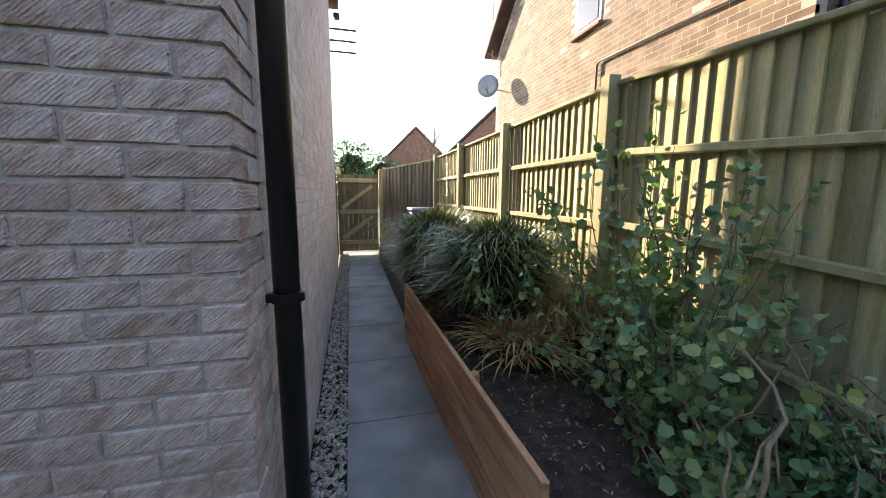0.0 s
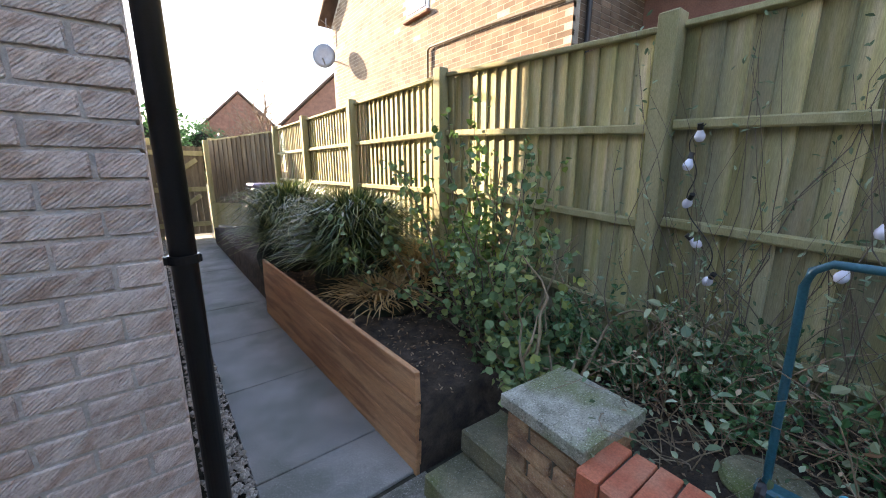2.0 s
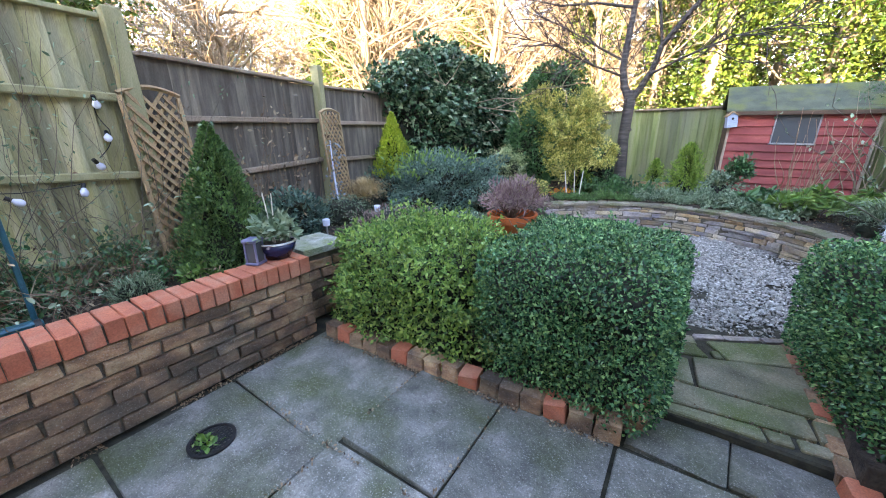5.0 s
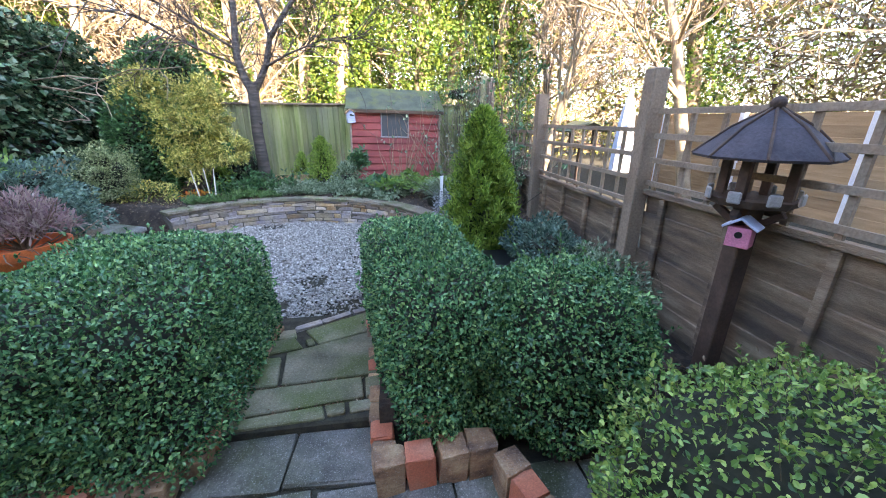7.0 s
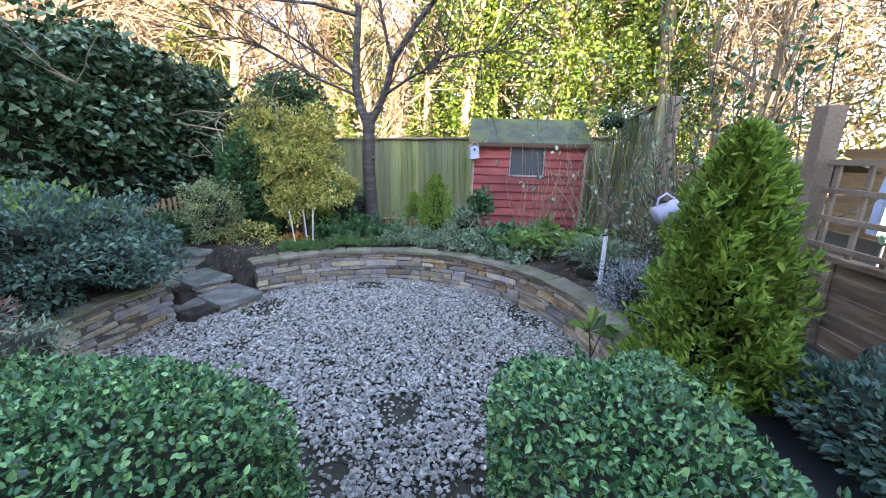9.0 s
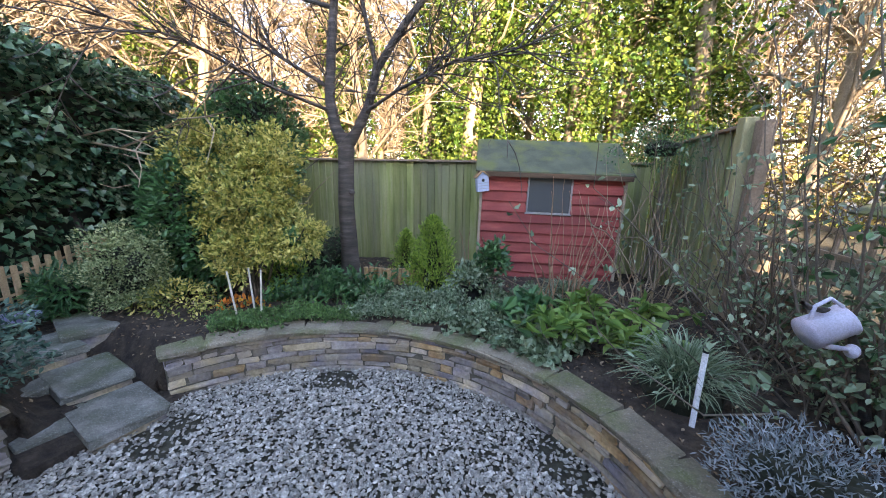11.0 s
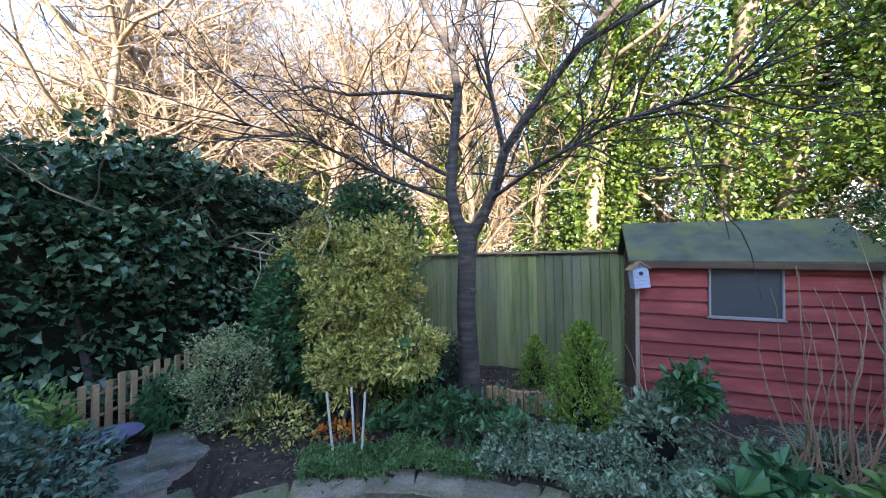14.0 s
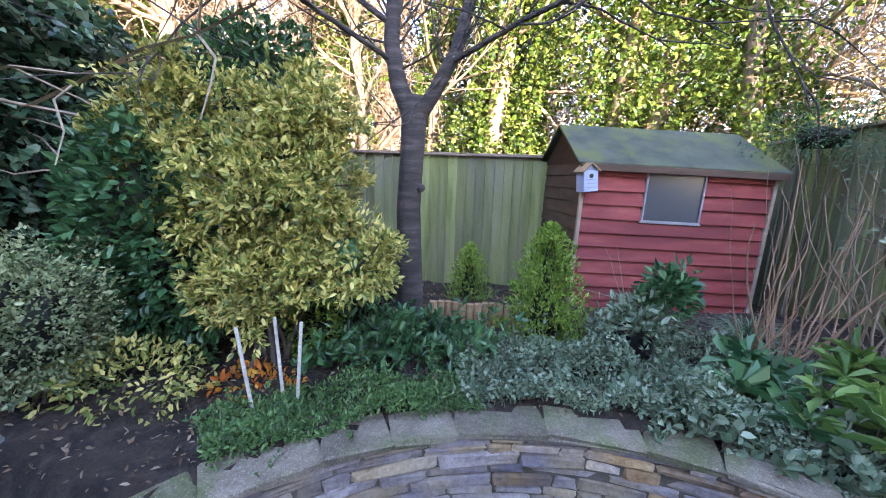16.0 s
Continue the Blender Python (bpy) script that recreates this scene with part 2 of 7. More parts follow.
M_RED_TWIG = surf("reddish_stem", [(0.26, 0.14, 0.085), (0.42, 0.27, 0.16)], 6, 0.7, 0.2, 60, vary=0.2)
M_DEAD = surf("dead_brown_stem", [(0.14, 0.085, 0.055), (0.26, 0.18, 0.12)], 8, 0.9, 0.2, 60, vary=0.2)
M_STICK = surf("pale_cane", [(0.5, 0.45, 0.36), (0.65, 0.6, 0.5)], 8, 0.8, 0.2, 80, vary=0)
M_NEIGHBOUR = surf("neighbour_brick_row", [(0.12, 0.074, 0.044), (0.185, 0.122, 0.076), (0.25, 0.175, 0.116)], 4, 0.9, 0.12, 60, vary=0.3, island=True)
M_NEIGHBOUR_RED = surf("far_red_brick", [(0.2, 0.09, 0.06), (0.3, 0.14, 0.09)], 4, 0.9, 0.4, 60, vary=0.1)
M_TILE = surf("brown_roof_tile", [(0.1, 0.06, 0.045), (0.17, 0.11, 0.08)], 5, 0.9, 0.4, 60, vary=0.2)
M_WHITE = plain("white_plastic", (0.75, 0.76, 0.77), 0.4)
M_BLACK = plain("black_plastic", (0.012, 0.012, 0.013), 0.35)
M_GREYPLASTIC = plain("grey_plastic", (0.3, 0.3, 0.3), 0.5)
M_TEAL = plain("teal_painted_tube", (0.012, 0.1, 0.13), 0.35)
M_TEAL_LIGHT = plain("turquoise_grip", (0.03, 0.3, 0.38), 0.4)
M_TERRACOTTA = plain("orange_terracotta", (0.6, 0.13, 0.035), 0.6)
M_CLAY = plain("clay_pot", (0.42, 0.19, 0.11), 0.8)
M_BLUEPOT = plain("glazed_navy_pot", (0.012, 0.016, 0.06), 0.15)
M_LILAC = plain("lilac_grey_lantern", (0.2, 0.2, 0.32), 0.4, 0.3)
M_PINK = plain("pink_paint", (0.6, 0.2, 0.3), 0.6)
M_PALEBLUE = plain("pale_blue_paint", (0.42, 0.5, 0.66), 0.6)
M_CAN = plain("lilac_white_enamel", (0.55, 0.55, 0.68), 0.4)
M_DARKWOOD = surf("dark_brown_timber", [(0.05, 0.03, 0.022), (0.11, 0.07, 0.05)], 6, 0.8, 0.4, 70, vary=0.1)
M_BTROOF = surf("grey_felt_canopy", [(0.035, 0.032, 0.04), (0.075, 0.065, 0.075)], 8, 0.85, 0.4, 90, vary=0.1)
M_CLOTH = plain("pale_blue_cloth", (0.5, 0.58, 0.72), 0.9)
M_DISHGREY = plain("grey_dish", (0.35, 0.37, 0.4), 0.45)

m_glass, t_, p_, l_ = nodes_of("window_glass")
p_.inputs["Base Color"].default_value, p_.inputs["Roughness"].default_value = (0.12, 0.13, 0.14, 1), 0.12
M_GLASS = m_glass
m_dusty, t_, p_, l_ = nodes_of("dusty_shed_glass")
p_.inputs["Base Color"].default_value, p_.inputs["Roughness"].default_value = (0.075, 0.085, 0.09, 1), 0.25
M_DUSTY = m_dusty
m_bulb, t_, p_, l_ = nodes_of("frosted_bulb")
p_.inputs["Base Color"].default_value, p_.inputs["Roughness"].default_value = (0.72, 0.75, 0.88, 1), 0.25
M_BULB = m_bulb

L_HEDGE = leafy("dark_box_leaf", [(0.012, 0.05, 0.022), (0.05, 0.17, 0.07), (0.11, 0.29, 0.115), (0.27, 0.49, 0.17)], 0.27, 0.12)
L_HEDGE_LIGHT = leafy("light_box_leaf", [(0.04, 0.12, 0.035), (0.19, 0.36, 0.085), (0.42, 0.56, 0.15)], 0.32, 0.25)
L_IVY = leafy("ivy_leaf", [(0.014, 0.045, 0.026), (0.04, 0.1, 0.05), (0.09, 0.18, 0.095), (0.24, 0.32, 0.2)], 0.24, 0.1)
# Warmer copy of the ivy tones, with sunlight put into the colours.
L_IVY_SUN = leafy("sunlit_ivy_leaf", [(0.035, 0.09, 0.013), (0.085, 0.165, 0.026), (0.19, 0.25, 0.045), (0.015, 0.045, 0.012)], 0.4, 0.3)
L_YELLOW = leafy("yellow_variegated_leaf", [(0.07, 0.13, 0.03), (0.3, 0.33, 0.075), (0.62, 0.54, 0.15), (0.8, 0.68, 0.24), (0.42, 0.42, 0.11), (0.13, 0.2, 0.045)], 0.4, 0.25)
L_CREAM = leafy("cream_variegated_leaf", [(0.05, 0.1, 0.035), (0.2, 0.27, 0.11), (0.5, 0.54, 0.28), (0.12, 0.18, 0.07)], 0.45, 0.25)
L_DARK = leafy("dark_glossy_leaf", [(0.0186, 0.0775, 0.031), (0.0465, 0.155, 0.0543), (0.093, 0.217, 0.0775)], 0.3, 0.15)
L_GREY = leafy("grey_green_leaf", [(0.05, 0.1, 0.05), (0.16, 0.25, 0.14), (0.36, 0.45, 0.3), (0.1, 0.17, 0.09)], 0.6, 0.2)
L_BLUE = leafy("blue_green_leaf", [(0.02, 0.06, 0.045), (0.065, 0.145, 0.11), (0.17, 0.28, 0.2), (0.035, 0.09, 0.065)], 0.5, 0.2)
L_SILVER = leafy("silver_leaf", [(0.1, 0.13, 0.13), (0.24, 0.28, 0.29), (0.42, 0.46, 0.47)], 0.7, 0.15)
L_LIME = leafy("lime_conifer_spray", [(0.185, 0.282, 0.0162), (0.358, 0.466, 0.0325), (0.489, 0.525, 0.0763)], 0.5, 0.25)
L_THUJA = leafy("bright_conifer_spray", [(0.06, 0.14, 0.02), (0.2, 0.35, 0.05), (0.38, 0.52, 0.1)], 0.5, 0.25)
L_SPRUCE = leafy("dark_conifer_spray", [(0.025, 0.08, 0.022), (0.075, 0.18, 0.05), (0.17, 0.3, 0.09)], 0.5, 0.15)
L_FRESH = leafy("fresh_green_leaf", [(0.06, 0.15, 0.035), (0.15, 0.29, 0.065), (0.28, 0.42, 0.12)], 0.45, 0.3)
L_MALLOW = leafy("mallow_leaf", [(0.06, 0.13, 0.06), (0.13, 0.24, 0.1), (0.22, 0.34, 0.16), (0.34, 0.38, 0.1)], 0.5, 0.3)
L_GRASS = leafy("strap_leaf", [(0.012, 0.03, 0.01), (0.04, 0.085, 0.022), (0.1, 0.16, 0.042), (0.26, 0.28, 0.1), (0.02, 0.05, 0.014)], 0.4, 0.2)
L_STRAW = leafy("straw_leaf", [(0.388, 0.232, 0.093), (0.589, 0.403, 0.186), (0.698, 0.527, 0.279)], 0.6, 0.3)
L_HEATHER = leafy("faded_heather", [(0.217, 0.132, 0.139), (0.388, 0.248, 0.248), (0.465, 0.357, 0.295)], 0.8, 0.2)
L_RED = leafy("red_orange_leaf", [(0.62, 0.139, 0.031), (0.75, 0.403, 0.0465)], 0.5, 0.3)
L_WOOD = leafy("woodland_leaf", [(0.0992, 0.149, 0.0248), (0.248, 0.298, 0.062), (0.446, 0.41, 0.124), (0.521, 0.41, 0.174)], 0.6, 0.3)
L_HAZE = leafy("winter_twig_haze", [(0.09, 0.065, 0.04), (0.2, 0.145, 0.09), (0.33, 0.25, 0.155), (0.15, 0.16, 0.05)], 0.8, 0.1)
L_LITTER = leafy("leaf_litter", [(0.0775, 0.0465, 0.0279), (0.202, 0.124, 0.0697), (0.3, 0.2, 0.12), (0.45, 0.34, 0.22), (0.04, 0.028, 0.02)], 0.8, 0.1)


# ---- mesh helpers ----
rng = np.random.default_rng(7)


def put(name, me, parent=None, label=""):
    ob = new(name, me)
    ob.parent = parent
    if label:
        ob["label"] = label
    return ob


def raw(name, verts, faces, material, smooth=False):
    """A mesh from computed arrays; faces all of one length."""
    verts, faces = np.asarray(verts, np.float32), np.asarray(faces, np.int32)
    me = bpy.data.meshes.new(name)
    n, k = faces.shape
    me.vertices.add(len(verts))
    me.vertices.foreach_set("co", verts.ravel())
    me.loops.add(n * k)
    me.loops.foreach_set("vertex_index", faces.ravel())
    me.polygons.add(n)
    me.polygons.foreach_set("loop_start", np.arange(n, dtype=np.int32) * k)
    me.polygons.foreach_set("use_smooth", np.full(n, bool(smooth)))
    me.materials.append(material)
    me.update()
    me.validate()
    return me


def part(name, bm, material, parent=None, label="", smooth=False):
    me = bpy.data.meshes.new(name)
    if smooth:
        for f in bm.faces:
            f.smooth = True
    bm.to_mesh(me)
    bm.free()
    me.materials.append(material)
    return put(name, me, parent, label)


def thing(name, label, category, group="", kind="", at=(0, 0, 0)):
    ob = new(name)
    ob.location = at
    return tagged(ob, label, category, group, kind)


def box(sx, sy, sz, bev=0.004, m=None, seg=1):
    """A bevelled block, centred, standing on z = 0."""
    bm = bmesh.new()
    bmesh.ops.create_cube(bm, size=1, matrix=Matrix.Translation((0, 0, sz / 2)) @ Matrix.Diagonal((sx, sy, sz, 1)))
    if bev:
        bmesh.ops.bevel(bm, geom=bm.edges[:], offset=bev, segments=seg, affect="EDGES", profile=0.6)
    if m is not None:
        bmesh.ops.transform(bm, matrix=m, verts=bm.verts)
    return bm


def add_box(bm, sx, sy, sz, m, bev=0.004):
    b = box(sx, sy, sz, bev, m)
    me = bpy.data.meshes.new("tmp")
    b.to_mesh(me)
    b.free()
    bm.from_mesh(me)
    bpy.data.meshes.remove(me)
    return bm


KEPT = {}


def block(name, sx, sy, sz, bev, material, parent, m, wob=0.0):
    """One of many alike pieces, sharing its mesh."""
    key = (name, round(sx, 3), round(sy, 3), round(sz, 3), material.name, int(rng.integers(3)) if wob else 0)
    if key not in KEPT:
        bm = box(sx, sy, sz, bev)
        if wob:
            for v in bm.verts:
                v.co += Vector(rng.normal(0, wob, 3))
        me = bpy.data.meshes.new(name)
        bm.to_mesh(me)
        bm.free()
        me.materials.append(material)
        KEPT[key] = me
    ob = put(name, KEPT[key], parent)
    ob.matrix_basis = m
    return ob


def lathe(profile, n=28):
    """A turned shape from (radius, height) pairs."""
    bm = bmesh.new()
    rings = []
    for r, z in profile:
        rings.append([bm.verts.new((r * math.cos(2 * math.pi * i / n), r * math.sin(2 * math.pi * i / n), z)) for i in range(n)])
    for a, b in zip(rings, rings[1:]):
        for i in range(n):
            bm.faces.new((a[i], a[(i + 1) % n], b[(i + 1) % n], b[i]))
    return bm


def moved(bm, m):
    bmesh.ops.transform(bm, matrix=m, verts=bm.verts)
    return bm


def tubes(paths, sides=5):
    """Vertices and quads of tapered tubes; each path is (points k x 3, radii k)."""
    vs, fs, base = [], [], 0
    ang = np.arange(sides) * 2 * np.pi / sides
    for pts, rad in paths:
        pts, rad = np.asarray(pts, float), np.asarray(rad, float)
        d = np.gradient(pts, axis=0)
        d /= np.linalg.norm(d, axis=1, keepdims=True) + 1e-9
        ref = np.array([[1.0, 0.3, 0]]) if abs(pts[-1] - pts[0])[2] > 0.6 * np.linalg.norm(pts[-1] - pts[0]) else np.array([[0.05, 0, 1.0]])
        u = np.cross(d, ref)
        u /= np.linalg.norm(u, axis=1, keepdims=True) + 1e-9
        w = np.cross(d, u)
        ring = pts[:, None] + rad[:, None, None] * (np.cos(ang)[None, :, None] * u[:, None] + np.sin(ang)[None, :, None] * w[:, None])
        k = len(pts)
        vs.append(ring.reshape(-1, 3))
        i = np.arange(k - 1)[:, None] * sides + base
        j = np.arange(sides)[None]
        j2 = (j + 1) % sides
        fs.append(np.stack([i + j, i + j2, i + sides + j2, i + sides + j], -1).reshape(-1, 4))
        base += k * sides
    return np.concatenate(vs), np.concatenate(fs)


def wander(start, way, length, steps, bend=0.25, sag=0.0, lift=0.0):
    """A wandering line of points."""
    p, d = np.array(start, float), np.array(way, float)
    d /= np.linalg.norm(d) + 1e-9
    out = [p.copy()]
    for _ in range(steps):
        d = d + rng.normal(0, bend, 3) * 0.5 + np.array([0, 0, lift - sag])
        d /= np.linalg.norm(d) + 1e-9
        p = p + d * length / steps
        out.append(p.copy())
    return np.array(out)


def tube_mesh(name, paths, material, sides=5, smooth=True):
    v, f = tubes(paths, sides)
    return raw(name, v, f, material, smooth)


def leaves(name, pts, ways, length, width, material, fold=0.25, droop=0.35, up=0.4, shape=(0.35, 1.0, 0.72, 0.8)):
    """Folded leaves of six points at pts, pointing along ways. shape: where along it and how wide the two pairs of side points are."""
    n = len(pts)
    d = ways * 0.6 + rng.normal(0, 0.62, (n, 3)) + np.array([0, 0, up]) * rng.random((n, 1))
    d /= np.linalg.norm(d, axis=1, keepdims=True) + 1e-9
    s = np.cross(d, rng.normal(0, 1, (n, 3)) + np.array([0, 0, 1.2]))
    s /= np.linalg.norm(s, axis=1, keepdims=True) + 1e-9
    nn = np.cross(s, d)
    size = rng.uniform(0.65, 1.25, (n, 1))
    L, W = length * size, width * size * 0.5
    mid = -nn * fold * W
    b = pts
    tip = b + d * L - nn * droop * L * 0.4
    p1, w1, p2, w2 = shape
    c1, c2 = b + d * L * p1, b + d * L * p2 - nn * droop * L * 0.15
    v = np.stack([b, c1 + s * W * w1 - mid, c2 + s * W * w2 - mid, tip, c2 - s * W * w2 - mid, c1 - s * W * w1 - mid], 1).reshape(-1, 3)
    i = np.arange(n)[:, None] * 6
    f = np.concatenate([i + [0, 1, 2, 3], i + [0, 3, 4, 5]], 1).reshape(-1, 4)
    return raw(name, v, f, material)


LOBED, ROUND = (0.08, 1.0, 0.5, 0.72), (0.16, 0.85, 0.6, 1.0)


def whorls(pts, ways, per, jitter=0.006):
    """Each tip repeated, so that its leaves burst from one shoot."""
    p = np.repeat(pts, per, axis=0)
    return p + rng.normal(0, jitter, p.shape), np.repeat(ways, per, axis=0)


def blob(n, c, r, power=2.0, rough=0.12, depth=0.3, low=-1.0, freq=2.2, seed=0):
    """Points in the outer shell of a lumpy rounded body, with the ways out."""
    d = rng.normal(0, 1, (n * 2, 3))
    d /= np.linalg.norm(d, axis=1, keepdims=True)
    d = d[d[:, 2] > low][:n]
    k = 1 / (np.abs(d) ** power).sum(1) ** (1 / power)
    lump = np.array([noise.noise(Vector(x * freq + seed * 7.3)) for x in d])
    rad = k * (1 + rough * 2 * lump) * (1 - depth * rng.random(len(d)) ** 2)
    return np.array(c) + d * rad[:, None] * np.array(r), d / (np.array(r) / max(r))


def cone(n, base, r, h, rough=0.1, tip=0.9, depth=0.35):
    """Points in the shell of an upright conifer."""
    u = rng.random(n) ** 1.5
    a = rng.random(n) * 2 * np.pi
    prof = (1 - u) ** tip * np.minimum(1, 0.6 + u * 5)
    lump = np.sin(a * 5 + u * 14) * rough + np.sin(a * 9 - u * 23) * rough * 0.7
    rr = r * prof * (1 + lump) * (1 - depth * rng.random(n) ** 2)
    p = np.array(base) + np.stack([np.cos(a) * rr, np.sin(a) * rr, u * h], 1)
    w = np.stack([np.cos(a), np.sin(a), np.full(n, 0.9)], 1)
    return p, w


def core(name, c, r, power, material, parent, rough=0.1, seed=0, shrink=0.8):
    """A solid lumpy body filling a bush; a near-black material on it stands for inner shade."""
    bm = bmesh.new()
    bmesh.ops.create_icosphere(bm, subdivisions=3, radius=1)
    for v in bm.verts:
        d = v.co.normalized()
        k = 1 / sum(abs(x) ** power for x in d) ** (1 / power)
        k *= 1 + rough * 2 * noise.noise(d * 2.2 + Vector((seed * 7.3,) * 3))
        v.co = Vector([c[i] + d[i] * k * r[i] * shrink for i in range(3)])
    return part(name, bm, material, parent)


# Near-black for the filling bodies: shade between leaves is put into the colour.
M_INNER_SHADE = surf("painted_inner_shade", [(0.008, 0.012, 0.006), (0.028, 0.03, 0.017)], 20, 1, 0.5, 60, vary=0)


# ---- ground ----
C_X, C_Y, C_R = -0.33, -3.75, 1.62          # the round gravel area


def ring(a, r=C_R, z=0.0):
    return (C_X + r * math.cos(radians(a)), C_Y + r * math.sin(radians(a)), z)


bm = bmesh.new()
bmesh.ops.create_grid(bm, x_segments=60, y_segments=60, size=400)
for v in bm.verts:
    v.co.z = -0.06
tagged(part("ground", bm, M_JOINT), "dark earth ground under the garden", "ground", kind="structure")


def soil_height(x, y):
    if y > -1.5:
        base = 0.36 + 0.06 * min(1, max(0, (1.2 - y) / 1.2)) - 0.05 * min(1, max(0, (y - 3) / 3))
    elif x > -0.9:
        base = 0.42 if y > -4 else 0.36
    else:
        base = 0.14 + 0.2 * min(1, max(0, (-y - 3.2) / 1.2))
    base -= 0.2 * min(1, max(0, (-7.0 - y) / 0.6))
    if 0.8 < x < 2.5 and -5.5 < y < -4.0:
        off = abs((y + 4.5) + 0.42 * (x - 1.05))
        dip = 0.02 + 0.2 * (x - 0.95)
        base = min(base, dip + max(0, off - 0.24) * 1.4)
    return base + 0.035 * noise.noise(Vector((x * 3, y * 3, 0))) + 0.018 * noise.noise(Vector((x * 11, y * 11, 3)))


def in_bed(x, y):
    if y > -1.46:
        if y < 0.9:
            return 1.5 < x < 2.62
        return (1.66 if y < 1.3 else 1.26) < x < 2.62 and y < 8.6
    d = math.hypot(x - C_X, y - C_Y)
    if d < C_R + 0.12 or y < -8.2 or x < -3.1 or x > 3.3:
        return False
    if -1.42 < x < -0.6 and y > -3 or y > -1.75 and 0.2 < x < 1.85:
        return False
    if y > -1.62 and x > -0.62 and x < 1.7 or x < -1.2 and y > -1.7 and x > -2.1:
        return False
    if x < -2.0 and y > -1.45 and x > -2.15:
        return False
    return True


step = 0.06
gx, gy = np.arange(-3.2, 3.4, step), np.arange(-8.3, 8.7, step)
seen, vs, fs = {}, [], []
for i in range(len(gx)):
    for j in range(len(gy)):
        if in_bed(gx[i] + step / 2, gy[j] + step / 2):
            q = []
            for a, b in ((i, j), (i + 1, j), (i + 1, j + 1), (i, j + 1)):
                if (a, b) not in seen:
                    x, y = -3.2 + a * step, -8.3 + b * step
                    seen[(a, b)] = len(vs)
                    vs.append((x, y, soil_height(x, y)))
                q.append(seen[(a, b)])
            fs.append(q)
bm = bmesh.new()
bm.from_mesh(raw("soil_top", vs, fs, M_SOIL, True))
rim_edges = [e for e in bm.edges if e.is_boundary]
skirt = bmesh.ops.extrude_edge_only(bm, edges=rim_edges)
for g in skirt["geom"]:
    if isinstance(g, bmesh.types.BMVert):
        g.co.z = -0.05
bed = tagged(part("planting_bed", bm, M_SOIL, smooth=True), "dark crumbly soil of the planting beds with litter", "soil", kind="structure")
# crumbs and dead leaves on the soil
pts = []
while len(pts) < 16000:
    x, y = rng.uniform(-3.1, 3.2), rng.uniform(-8, 5)
    if in_bed(x, y) and in_bed(x + 0.08, y) and in_bed(x - 0.08, y):
        pts.append((x, y, soil_height(x, y) + 0.006))
litter = put("leaf_litter", leaves("leaf_litter", np.array(pts), rng.normal(0, 1, (len(pts), 3)) * [1, 1, 0.1], 0.026, 0.011, L_LITTER, up=0.1))
tagged(litter, "dead brown leaves and bits on the soil", "leaf litter", kind="stuff")


def pebbles(name, pts, size, material, label):
    """Many small stones, each a squashed lump of eight faces."""
    n = len(pts)
    base = np.array([(1, 0, 0), (0, 1, 0), (-1, 0, 0), (0, -1, 0), (0, 0, 1), (0, 0, -1)], float)
    f0 = np.array([(0, 1, 4), (1, 2, 4), (2, 3, 4), (3, 0, 4), (1, 0, 5), (2, 1, 5), (3, 2, 5), (0, 3, 5)])
    v = base[None] * (1 + rng.normal(0, 0.18, (n, 6, 1))) * (rng.uniform(0.6, 1.3, (n, 1, 3)) * [1, 1, 0.6])
    a, b = rng.random(n) * 6.28, rng.normal(0, 0.5, n)
    ca, sa, cb, sb = np.cos(a), np.sin(a), np.cos(b), np.sin(b)
    x, z = v[..., 0] * cb[:, None] + v[..., 2] * sb[:, None], -v[..., 0] * sb[:, None] + v[..., 2] * cb[:, None]
    y = v[..., 1]
    w = np.stack([x * ca[:, None] - y * sa[:, None], x * sa[:, None] + y * ca[:, None], z], -1) * size * rng.uniform(0.6, 1.25, (n, 1, 1)) + np.array(pts)[:, None]
    f = (np.arange(n)[:, None, None] * 6 + f0[None]).reshape(-1, 3)
    return tagged(put(name, raw(name, w.reshape(-1, 3), f, material)), label, "gravel", kind="stuff")


bm = bmesh.new()
bmesh.ops.create_circle(bm, cap_ends=True, segments=64, radius=C_R + 0.1, matrix=Matrix.Translation((C_X, C_Y, 0.012)))
part("gravel_bed", bm, M_JOINT, tagged(thing("gravel_base", "dark earth under the gravel circle", "ground", kind="structure"), kind="structure"))
pts = []
while len(pts) < 33000:
    x, y = rng.uniform(-2.0, 1.4), rng.uniform(-5.4, -2.1)
    d = math.hypot(x - C_X, y - C_Y)
    edge = -2.63 + 0.53 * (x + 0.86) if -1.4 < x < -0.6 else -2.66
    if d < C_R + 0.02 and y < edge + 0.02:
        if rng.random() < 0.25 + 0.75 * (noise.noise(Vector((x * 2.2, y * 2.2, 5))) > -0.28):
            pts.append((x, y, 0.022 + rng.random() * 0.014))
pebbles("gravel", pts, 0.0135, M_GRAVEL, "pale grey and white angular gravel chips")
pts = [(rng.uniform(0.39, 0.575), 1.35 + 8.2 * rng.random() ** 1.6, 0.005 + rng.random() * 0.012) for _ in range(3600)]
pebbles("pebble_strip", pts, 0.017, M_PEBBLE, "rounded pebbles in a strip beside the house wall")

